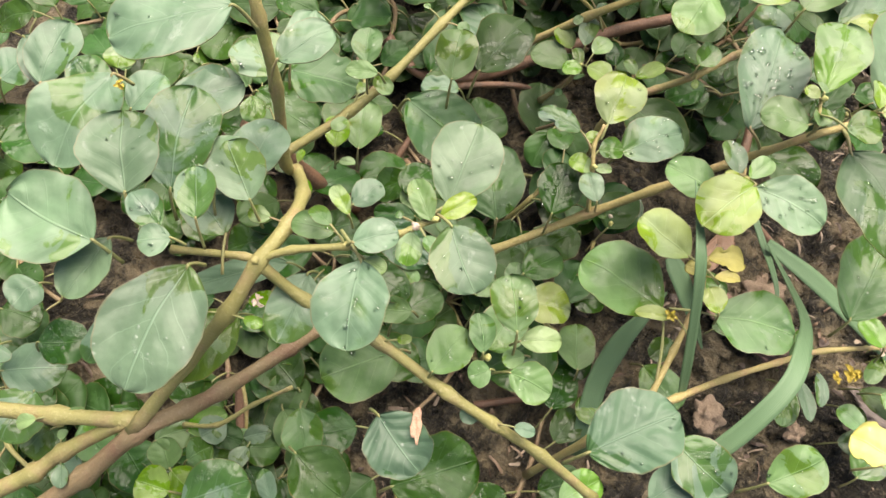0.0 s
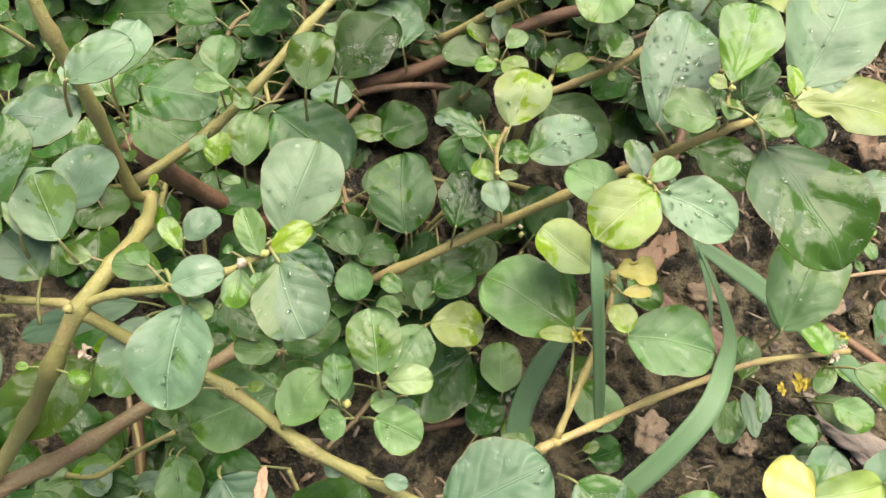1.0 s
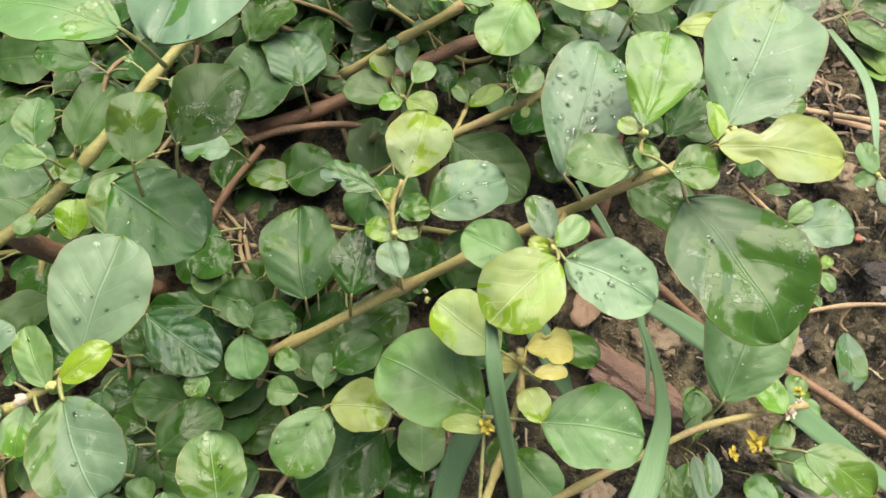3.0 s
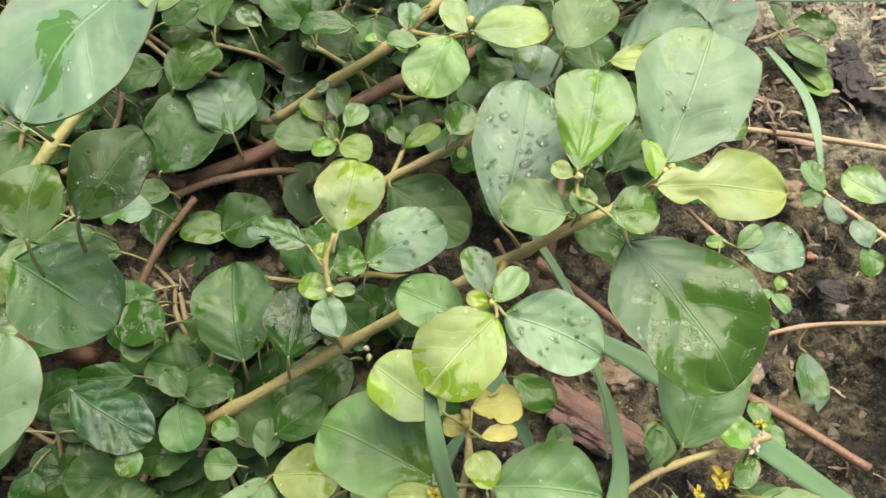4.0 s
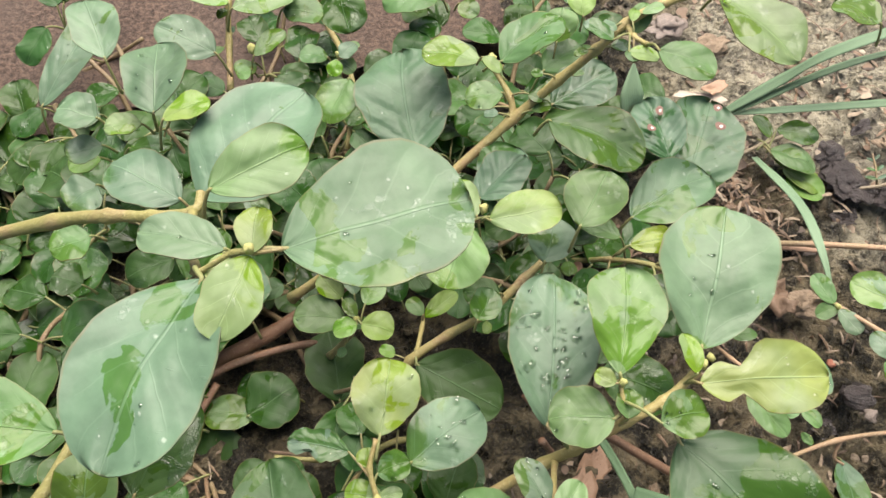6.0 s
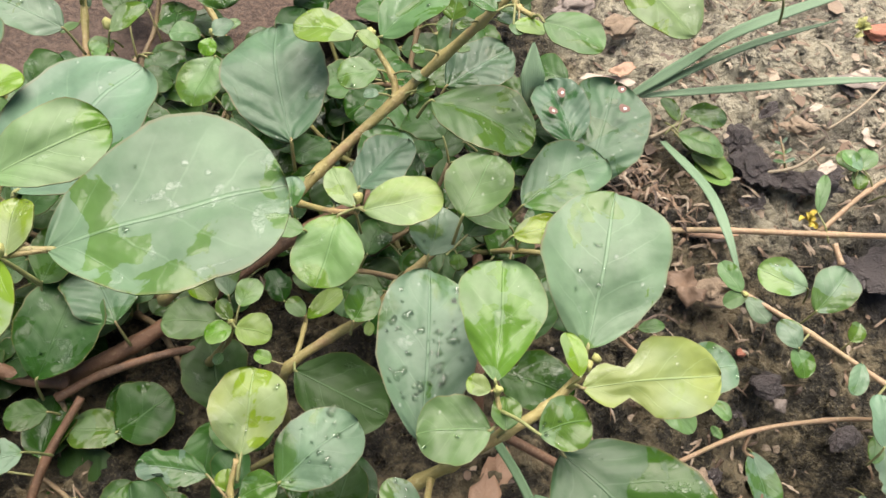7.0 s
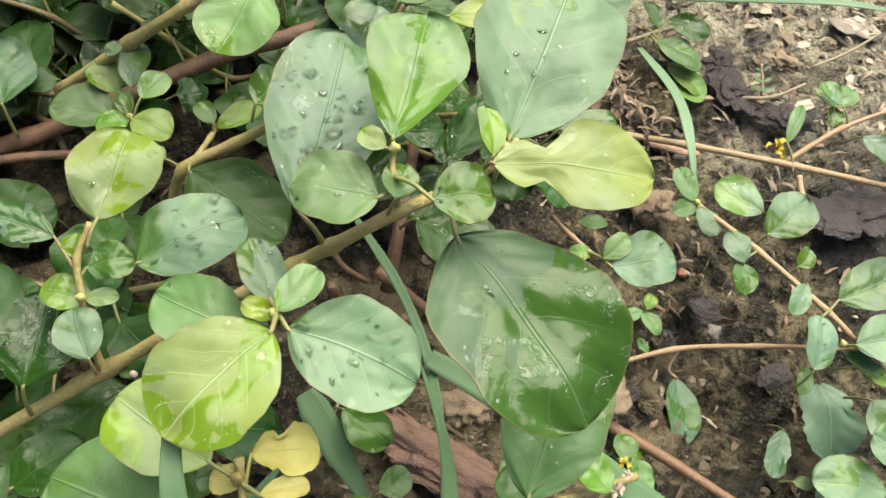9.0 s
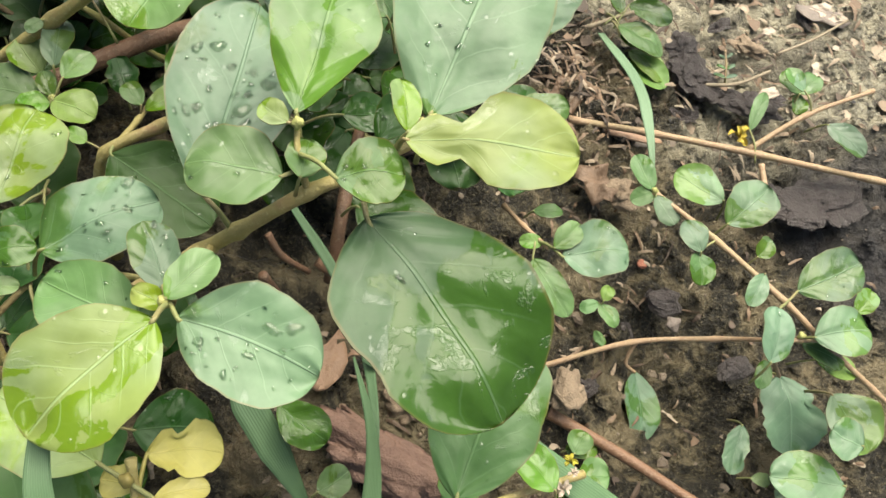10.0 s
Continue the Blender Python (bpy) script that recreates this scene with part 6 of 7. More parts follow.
leaf(plant, "g", (0.0035, 0.1981, 0.1256), (-0.0146, 0.2092, 0.1275), 0.0160, (0.0053, 0.1967, 0.1211), drops=7, bead=0.38, wet=0.12)
leaf(plant, "g", (0.0254, 0.1514, 0.1788), (0.0124, 0.1213, 0.1806), 0.0230, (0.0244, 0.1530, 0.1775), drops=11, wet=0.22, bead=0.38)
leaf(plant, "y", (0.0285, 0.1563, 0.1777), (0.0275, 0.1504, 0.1775), 0.0043, (0.0287, 0.1579, 0.1726))
leaf(plant, "g", (-0.0523, 0.2534, 0.0946), (-0.0338, 0.2865, 0.1020), 0.0126, (-0.0531, 0.2517, 0.0894), drops=8, bead=0.38)
leaf(plant, "y", (-0.0521, 0.1320, 0.0704), (-0.0439, 0.1259, 0.0691), 0.0095, (-0.0538, 0.1331, 0.0653))
leaf(plant, "d", (-0.0811, 0.1363, 0.0733), (-0.0561, 0.1272, 0.0681), 0.0212, (-0.0829, 0.1367, 0.0685), drops=9, bead=0.38)
leaf(plant, "d", (-0.1541, 0.0406, 0.0495), (-0.1393, 0.0388, 0.0476), 0.0177, (-0.1560, 0.0407, 0.0445), drops=4, bead=0.38)
bud(plant, (0.0343, 0.1528, 0.1844), 0.0017, BUD)
leaf(plant, "m", (0.0002, 0.1310, 0.1670), (-0.0243, 0.1334, 0.1690), 0.0156, (0.0027, 0.1307, 0.1618), wet=0.4)
leaf(plant, "n", (-0.0507, 0.0487, 0.1110), (-0.0429, 0.0515, 0.1130), 0.0047, (-0.0530, 0.0478, 0.1054))
leaf(plant, "l", (0.0296, 0.0482, 0.1190), (0.0237, 0.0451, 0.1210), 0.0055, (0.0317, 0.0494, 0.1133))
leaf(plant, "g", (-0.0233, 0.2501, 0.1190), (-0.0309, 0.2711, 0.1210), 0.0143, (-0.0225, 0.2478, 0.1138), wet=0.2)
leaf(plant, "p", (-0.0279, 0.2371, 0.1090), (-0.0390, 0.2401, 0.1110), 0.0137, (-0.0256, 0.2364, 0.1036), wet=0.05)
leaf(plant, "p", (-0.0298, 0.2344, 0.0990), (-0.0395, 0.2307, 0.1010), 0.0096, (-0.0275, 0.2352, 0.0935))
leaf(plant, "n", (-0.0345, 0.2368, 0.0890), (-0.0427, 0.2319, 0.0910), 0.0083, (-0.0324, 0.2380, 0.0835))
leaf(plant, "m", (-0.0199, 0.2293, 0.1040), (-0.0069, 0.2282, 0.1060), 0.0063, (-0.0223, 0.2296, 0.0986))
leaf(plant, "m", (-0.0297, 0.2039, 0.0990), (-0.0396, 0.1991, 0.1010), 0.0135, (-0.0275, 0.2050, 0.0936))
leaf(plant, "d", (-0.0392, 0.1981, 0.0790), (-0.0480, 0.2008, 0.0810), 0.0113, (-0.0369, 0.1974, 0.0735))
leaf(plant, "m", (0.0088, 0.2836, 0.0740), (0.0033, 0.2781, 0.0760), 0.0086, (0.0105, 0.2853, 0.0684))
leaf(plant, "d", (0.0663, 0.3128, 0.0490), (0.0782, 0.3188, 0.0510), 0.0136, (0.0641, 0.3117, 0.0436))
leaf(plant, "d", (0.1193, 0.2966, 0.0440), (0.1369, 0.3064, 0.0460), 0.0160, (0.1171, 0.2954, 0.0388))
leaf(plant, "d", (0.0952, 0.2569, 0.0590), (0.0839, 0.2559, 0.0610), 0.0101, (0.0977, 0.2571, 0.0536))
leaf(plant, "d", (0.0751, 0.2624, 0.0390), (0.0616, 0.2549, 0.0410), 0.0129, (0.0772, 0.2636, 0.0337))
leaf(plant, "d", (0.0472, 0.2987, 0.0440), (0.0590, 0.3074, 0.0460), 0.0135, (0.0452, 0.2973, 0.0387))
plant = weed("small pale shoot of the weed at the foot of thick stems")
leaf(plant, "p", (-0.0560, 0.0124, 0.0350), (-0.0586, 0.0040, 0.0370), 0.0074, (-0.0554, 0.0172, 0.0300))
leaf(plant, "g", (-0.0589, 0.0151, 0.0330), (-0.0489, 0.0191, 0.0350), 0.0071, (-0.0612, 0.0142, 0.0275))
leaf(plant, "g", (-0.0643, 0.0191, 0.0430), (-0.0710, 0.0121, 0.0450), 0.0105, (-0.0626, 0.0209, 0.0375))
leaf(plant, "m", (-0.0800, -0.0009, 0.0390), (-0.0857, 0.0087, 0.0410), 0.0122, (-0.0787, -0.0031, 0.0336))
leaf(plant, "m", (-0.0744, 0.0031, 0.0410), (-0.0666, 0.0096, 0.0430), 0.0113, (-0.0763, 0.0015, 0.0355))
leaf(plant, "g", (-0.0415, -0.0047, 0.0390), (-0.0470, 0.0058, 0.0410), 0.0068, (-0.0403, -0.0069, 0.0336))
leaf(plant, "n", (-0.0746, -0.0080, 0.0490), (-0.0863, -0.0067, 0.0510), 0.0135, (-0.0721, -0.0082, 0.0436))
leaf(plant, "g", (-0.0683, -0.0105, 0.0540), (-0.0479, 0.0011, 0.0560), 0.0209, (-0.0705, -0.0117, 0.0488))
leaf(plant, "g", (-0.1190, -0.0031, 0.0390), (-0.1101, -0.0132, 0.0410), 0.0120, (-0.1206, -0.0013, 0.0336))
leaf(plant, "m", (-0.1132, 0.0097, 0.0440), (-0.1000, -0.0016, 0.0460), 0.0140, (-0.1151, 0.0113, 0.0387))
leaf(plant, "m", (-0.1257, 0.0036, 0.0390), (-0.1316, -0.0059, 0.0410), 0.0182, (-0.1244, 0.0056, 0.0336))
leaf(plant, "g", (-0.1383, 0.0261, 0.0690), (-0.1385, 0.0198, 0.0710), 0.0113, (-0.1382, 0.0285, 0.0632))
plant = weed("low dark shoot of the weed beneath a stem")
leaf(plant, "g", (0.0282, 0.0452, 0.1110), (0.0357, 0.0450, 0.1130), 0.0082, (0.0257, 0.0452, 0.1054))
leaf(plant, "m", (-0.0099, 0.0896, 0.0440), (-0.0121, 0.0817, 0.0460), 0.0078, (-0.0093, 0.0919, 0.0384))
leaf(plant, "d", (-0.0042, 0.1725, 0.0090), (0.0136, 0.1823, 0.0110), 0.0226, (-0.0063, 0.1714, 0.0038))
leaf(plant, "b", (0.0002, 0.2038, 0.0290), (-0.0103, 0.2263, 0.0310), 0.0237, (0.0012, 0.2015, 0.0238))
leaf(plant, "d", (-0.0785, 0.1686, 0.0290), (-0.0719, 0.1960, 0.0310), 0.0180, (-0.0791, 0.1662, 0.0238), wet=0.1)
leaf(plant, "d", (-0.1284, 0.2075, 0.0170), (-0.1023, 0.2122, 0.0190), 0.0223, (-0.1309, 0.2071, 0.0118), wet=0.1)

tuft = grass("tall grass blades arching over the weeds")
grass_blade(tuft, 0.0037, (0.0889, 0.0549, 0.0701), (0.0837, 0.0667, 0.0905), (0.0762, 0.0834, 0.1167), (0.0736, 0.0975, 0.1200), (0.0728, 0.1143, 0.1144))
grass_blade(tuft, 0.0061, (0.0667, -0.0041, 0.0100), (0.0815, 0.0154, 0.0583), (0.0897, 0.0310, 0.0843), (0.1023, 0.0469, 0.0967), (0.1116, 0.0609, 0.1007), (0.1170, 0.0742, 0.0964), (0.1216, 0.0871, 0.0864), (0.1236, 0.1056, 0.0687), (0.1204, 0.1251, 0.0557))

tuft = grass("broad grass blades low between the weeds")
grass_blade(tuft, 0.0086, (0.0700, 0.0353, -0.0122), (0.0692, 0.0448, 0.0120), (0.0696, 0.0645, 0.0241), (0.0746, 0.0805, 0.0335), (0.0808, 0.0907, 0.0397), (0.0882, 0.1018, 0.0426))
grass_blade(tuft, 0.0086, (0.0927, 0.1233, 0.0259), (0.0986, 0.1150, 0.0234), (0.1053, 0.1054, 0.0190), (0.1150, 0.0917, 0.0095))

tuft = grass("grass stalk with long blades under wet leaves")
grass_blade(tuft, 0.0082, (0.1241, 0.1288, 0.0469), (0.1447, 0.1198, 0.0422), (0.1614, 0.1108, 0.0376), (0.1856, 0.0971, 0.0305), (0.2106, 0.0837, 0.0224), (0.2421, 0.0658, 0.0200), (0.2663, 0.0479, 0.0150))
grass_blade(tuft, 0.0028, (0.1032, 0.1677, 0.0471), (0.1157, 0.1509, 0.0426), (0.1238, 0.1331, 0.0414), (0.1262, 0.1108, 0.0522), (0.1255, 0.0899, 0.0583))

tuft = grass("grass tuft with three long blades over bare soil")
grass_blade(tuft, 0.0057, (0.2083, 0.2965, 0.0083), (0.2269, 0.2976, 0.0280), (0.2399, 0.2948, 0.0484), (0.2701, 0.2936, 0.0664), (0.2954, 0.2928, 0.0751), material=GRASS_PALE)
grass_blade(tuft, 0.0034, (0.2100, 0.2951, 0.0084), (0.2433, 0.2929, 0.0397), (0.2733, 0.2889, 0.0584), material=GRASS_PALE)
grass_blade(tuft, 0.0038, (0.2113, 0.2949, 0.0084), (0.2440, 0.2807, 0.0293), (0.2723, 0.2689, 0.0466), (0.3014, 0.2652, 0.0494), material=GRASS_PALE)
grass_blade(tuft, 0.0099, (0.1544, 0.2773, 0.0311), (0.1530, 0.2813, 0.0430), (0.1541, 0.2917, 0.0516), material=GRASS_PALE)

tuft = grass("single thin grass blade bent over the soil")
grass_blade(tuft, 0.0042, (0.2178, 0.2748, 0.0021), (0.2222, 0.2426, 0.0172), (0.2215, 0.2189, 0.0234), (0.2229, 0.1979, 0.0189), material=GRASS_PALE)

twig(0.0022, (0.1161, 0.1590, 0.0141), (0.1182, 0.1788, 0.0307), (0.1241, 0.2175, 0.0254))
twig(0.0020, (0.1888, 0.1254, -0.0056), (0.2108, 0.1126, -0.0030), (0.2345, 0.0968, -0.0001))
twig(0.0018, (0.1116, 0.1611, 0.0252), (0.1431, 0.1432, 0.0115), (0.1604, 0.1340, 0.0026))
twig(0.0030, (-0.0237, 0.1916, 0.0092), (0.0026, 0.2011, 0.0147), (0.0265, 0.2131, 0.0201), (0.0567, 0.2306, 0.0253), (0.0814, 0.2404, 0.0290), (0.1030, 0.2565, 0.0250), (0.1220, 0.2680, 0.0020))
twig(0.0017, (-0.0222, 0.1845, 0.0149), (-0.0068, 0.1913, 0.0157), (0.0173, 0.1968, 0.0148), (0.0330, 0.1985, 0.0040))
twig(0.0017, (-0.0353, 0.1450, 0.0015), (-0.0266, 0.1652, 0.0088), (-0.0144, 0.1841, 0.0147))
twig(0.0024, (-0.0640, 0.1183, -0.0022), (-0.0248, 0.1223, -0.0050), (0.0156, 0.1218, -0.0029))
twig(0.0016, (0.0243, 0.0494, 0.0005), (0.0477, 0.0576, 0.0028), (0.0652, 0.0659, 0.0049))
twig(0.0011, (0.0969, 0.1683, 0.0254), (0.1015, 0.1634, 0.0210), (0.1095, 0.1615, 0.0142))
twig(0.0022, (-0.0700, 0.0391, 0.0209), (-0.0671, 0.0267, 0.0156), (-0.0623, 0.0077, 0.0100))
twig(0.0042, (-0.0846, 0.1297, 0.0618), (-0.0738, 0.1249, 0.0491), (-0.0637, 0.1251, 0.0286), (-0.0452, 0.1249, 0.0028))
twig(0.0028, (-0.0473, 0.2006, 0.0268), (-0.0338, 0.1920, 0.0202), (-0.0187, 0.1893, 0.0147))
twig(0.0013, (0.0977, 0.1472, 0.0473), (0.1050, 0.1459, 0.0254))
twig(0.0008, (0.2570, 0.2545, 0.0033), (0.2704, 0.2543, 0.0065), (0.2881, 0.2636, 0.0052), material=STICK, label="pale dry stick lying on clay")
twig(0.0006, (0.2930, 0.2727, 0.0052), (0.3103, 0.2813, 0.0066), (0.3331, 0.2971, 0.0038), material=STICK, label="pale dry stick lying on clay")

piece("charcoal_flake", "charcoal", "dark grey charred flake on pale clay", CHARCOAL, (0.2580, 0.2640, -0.0034), (0.0177, 0.0217), 20, .25)
piece("charcoal_flake", "charcoal", "small black charred flake beside a runner", CHARCOAL, (0.2508, 0.2433, -0.0039), (0.0142, 0.0114), -20, .3)
piece("charcoal_flake", "charcoal", "dark grey charred flake on pale clay", CHARCOAL, (0.2724, 0.2508, -0.0016), (0.0211, 0.0098), -15, .25)
piece("charcoal_lump", "charcoal", "cracked black charred lump on wet soil", CHARCOAL, (0.3022, 0.2084, -0.0020), (0.0292, 0.0225), 30, .3)
piece("charcoal_lump", "charcoal", "cracked black charred lump on wet soil", CHARCOAL, (0.2813, 0.2040, -0.0005), (0.0155, 0.0133), 10, .3)
piece("stone", "stone", "dark grey pebble on wet soil", CHARCOAL, (0.2338, 0.1653, -0.0073), (0.0118, 0.0097), 0, .6)
piece("stone", "stone", "small brown pebble on wet soil", STONE, (0.2360, 0.1573, -0.0065), (0.0052, 0.0056), 0, .7)
piece("stone", "stone", "dark wet stone under a runner", CHARCOAL, (0.2573, 0.1424, -0.0071), (0.0134, 0.0081), 20, .5)
piece("stone", "stone", "dark wet stone in a hollow", CHARCOAL, (0.2048, 0.1360, -0.0150), (0.0101, 0.0066), 0, .5)
piece("wood_chip", "wood chip", "pale dry chip on clay", CHIP, (0.3163, 0.2706, -0.0002), (0.0132, 0.0107), 60, .3)
piece("wood_chip", "wood chip", "pale flat chip on clay", CHIP, (0.3259, 0.3013, 0.0008), (0.0208, 0.0112), -15, .3)
piece("wood_chip", "wood chip", "pale splinter beside a runner", CHIP, (0.2278, 0.2281, -0.0023), (0.0170, 0.0044), -8, .4)
piece("wood_chip", "wood chip", "pale dry chip on clay", CHIP, (0.2939, 0.2864, 0.0021), (0.0084, 0.0044), 20, .4)
tagged(floret(None, (0.2632, 0.2262, 0.0125), 0.0084, PETAL, "dry_flower"), "dry yellow flower on a runner", "flower")
piece("dead_leaf", "dead leaf", "pinkish-brown dead leaf lying on soil", DEAD, (0.1166, 0.1374, 0.0010), (0.0114, 0.0202), -30, .08)
piece("dead_leaf", "dead leaf", "pinkish-brown dead leaf lying on soil", DEAD, (0.1232, 0.1439, -0.0059), (0.0137, 0.0228), -20, .06)
piece("bark_piece", "bark", "weathered reddish-brown piece of bark on soil", BARK, (0.1361, 0.1082, -0.0010), (0.0440, 0.0150), -26, .3)
piece("bark_piece", "bark", "reddish-brown broken stick on soil", BARK, (0.1425, 0.1085, 0.0000), (0.0331, 0.0079), -25, .4)
piece("bark_piece", "bark", "pale brown weathered piece of wood", STONE, (0.2062, 0.0767, -0.0059), (0.0424, 0.0123), -28, .3)
piece("clod", "soil", "pale crumbly clod of clay", CLOD, (0.1446, 0.1271, -0.0104), (0.0148, 0.0134), 0, .6)
piece("clod", "soil", "pale crumbly clod of clay", CLOD, (0.1219, 0.0652, -0.0037), (0.0117, 0.0130), 0, .6)
tagged(floret(None, (0.1701, 0.0888, 0.0251), 0.0079, PETAL, "dry_flower"), "dry yellow flower among the stems", "flower")
tagged(floret(None, (0.1762, 0.0976, 0.0375), 0.0045, CHIP, "dry_flower"), "small white petal on a stem tip", "flower")
piece("charcoal_flake", "charcoal", "dark wet flake on soil", CHARCOAL, (0.2178, 0.1540, -0.0088), (0.0118, 0.0079), 10, .3)
piece("stone", "stone", "red brick fragment on pale clay", BRICK, (0.3450, 0.3288, -0.0022), (0.0191, 0.0098), 0, .5)
piece("stone", "stone", "small red brick crumb on soil", BRICK, (0.2271, 0.1793, -0.0055), (0.0037, 0.0033), 0, .6)
piece("charcoal_flake", "charcoal", "black crumpled wet flake under leaves", CHARCOAL, (-0.0231, 0.1468, -0.0059), (0.0115, 0.0105), 20, .5)
piece("wood_chip", "wood chip", "pale cream chip on clay", CHIP, (0.2935, 0.2860, 0.0021), (0.0078, 0.0034), 20, .3)
piece("wood_chip", "wood chip", "small pale cream chip on clay", CHIP, (0.3260, 0.2836, 0.0008), (0.0044, 0.0030), 20, .3)
piece("wood_chip", "wood chip", "weathered grey-pink flake of wood on clay", STONE, (0.3232, 0.2989, 0.0008), (0.0276, 0.0100), -12, .4)
piece("charcoal_flake", "charcoal", "small black charred splinter on clay", CHARCOAL, (0.3151, 0.2994, -0.0014), (0.0071, 0.0151), 10, .4)
piece("charcoal_flake", "charcoal", "dark grey charred flake on pale clay", CHARCOAL, (0.2735, 0.2883, -0.0018), (0.0146, 0.0073), 30, .2)
piece("charcoal_flake", "charcoal", "dark grey charred flake on pale clay", CHARCOAL, (0.2904, 0.2533, -0.0007), (0.0141, 0.0094), 10, .3)
piece("charcoal_flake", "charcoal", "dark grey charred flake beside a runner", CHARCOAL, (0.2667, 0.2535, -0.0023), (0.0162, 0.0093), -20, .3)
piece("charcoal_flake", "charcoal", "dark grey charred flake on wet soil", CHARCOAL, (0.2340, 0.1659, -0.0073), (0.0140, 0.0120), 0, .25)
piece("charcoal_flake", "charcoal", "black wet flake on soil", CHARCOAL, (0.2012, 0.1353, -0.0097), (0.0112, 0.0074), 0, .3)
piece("dead_leaf", "dead leaf", "curled orange-brown dead petal lying on a leaf", DEAD, (0.0047, 0.0223, 0.1315), (0.0032, 0.0094), 10, .1)
piece("clod", "soil", "pale crumbly clod of clay", CLOD, (0.1376, 0.1250, -0.0124), (0.0110, 0.0088), 50, .5)
piece("clod", "soil", "pale crumbly clod of clay", CLOD, (0.1457, 0.1348, -0.0127), (0.0080, 0.0067), 85, .5)
piece("clod", "soil", "pale crumbly clod of clay", CLOD, (0.1304, 0.1191, -0.0121), (0.0065, 0.0052), 18, .5)
piece("clod", "soil", "pale crumbly clod of clay", CLOD, (0.1244, 0.0683, -0.0057), (0.0090, 0.0082), 85, .5)
piece("clod", "soil", "pale crumbly clod of clay", CLOD, (0.1754, 0.1027, -0.0125), (0.0086, 0.0056), 40, .5)
piece("clod", "soil", "pale crumbly clod of clay", CLOD, (0.1903, 0.0729, -0.0061), (0.0095, 0.0062), 42, .5)
piece("clod", "soil", "pale crumbly clod of clay", CLOD, (0.1618, 0.0676, -0.0060), (0.0082, 0.0070), 85, .5)
piece("clod", "soil", "pale crumbly clod of clay", CLOD, (0.1570, 0.1248, -0.0126), (0.0057, 0.0044), 45, .5)
piece("clod", "soil", "pale crumbly clod of clay", CLOD, (0.1200, 0.0984, -0.0119), (0.0051, 0.0043), 60, .5)
piece("dead_leaf", "dead leaf", "crumpled brown dead leaf on damp soil", MOULD, (0.2026, 0.2438, 0.0000), (0.0160, 0.0220), -40, 0.08)
piece("dead_leaf", "dead leaf", "pale tan dead leaf beside a grass tuft", CHIP, (0.2017, 0.3104, 0.0000), (0.0260, 0.0070), -10, 0.2)
piece("dead_leaf", "dead leaf", "crumpled brown dead leaf beside a runner", MOULD, (0.2100, 0.2071, 0.0000), (0.0160, 0.0200), 30, 0.1)
piece("clod", "soil", "pale crumbly clod of clay", CLOD, (0.2518, 0.3254, 0.0000), (0.0120, 0.0080), 10, 0.5)
piece("clod", "soil", "pale crumbly clod of clay", CLOD, (0.2827, 0.2770, 0.0000), (0.0130, 0.0080), -20, 0.5)
piece("clod", "soil", "pale crumbly clod of clay", CLOD, (0.2131, 0.3392, 0.0000), (0.0160, 0.0100), 20, 0.5)
piece("clod", "soil", "dark damp clod of soil", STONE, (0.1934, 0.3515, 0.0000), (0.0180, 0.0120), 20, 0.5)
piece("clod", "soil", "pale crumbly clod of clay", CLOD, (0.2204, 0.2035, 0.0000), (0.0120, 0.0100), 20, 0.5)
piece("clod", "soil", "pale crumbly clod of clay", CLOD, (0.1934, 0.1310, 0.0000), (0.0140, 0.0100), 80, 0.5)
piece("charcoal_lump", "charcoal", "cracked black charred lump on wet soil", CHARCOAL, (0.2548, 0.2586, 0.0000), (0.0160, 0.0200), 20, 0.35)
piece("charcoal_lump", "charcoal", "cracked black charred lump on wet soil", CHARCOAL, (0.2519, 0.2738, 0.0000), (0.0140, 0.0100), 50, 0.35)
piece("charcoal_lump", "charcoal", "cracked black charred lump on wet soil", CHARCOAL, (0.2797, 0.2475, 0.0000), (0.0220, 0.0120), -10, 0.35)
piece("wood_chip", "wood chip", "pinkish-tan splinter of wood under a runner", DEAD, (0.2257, 0.2291, 0.0010), (0.0325, 0.0052), -8, .5)
tagged(floret(None, (0.3310, 0.3280, 0.0040), 0.0110, BUD, "dry_flower"), "small pale yellow fallen flower on clay", "flower")
piece("wood_chip", "wood chip", "pale grey curled flake beside charred lumps", CHIP, (0.2882, 0.2551, 0.0010), (0.0119, 0.0065), 30, .4)
piece("dead_leaf", "dead leaf", "curled tan dead leaf beside a grass tuft", DEAD, (0.2085, 0.3134, 0.0020), (0.0160, 0.0088), 15, .2)


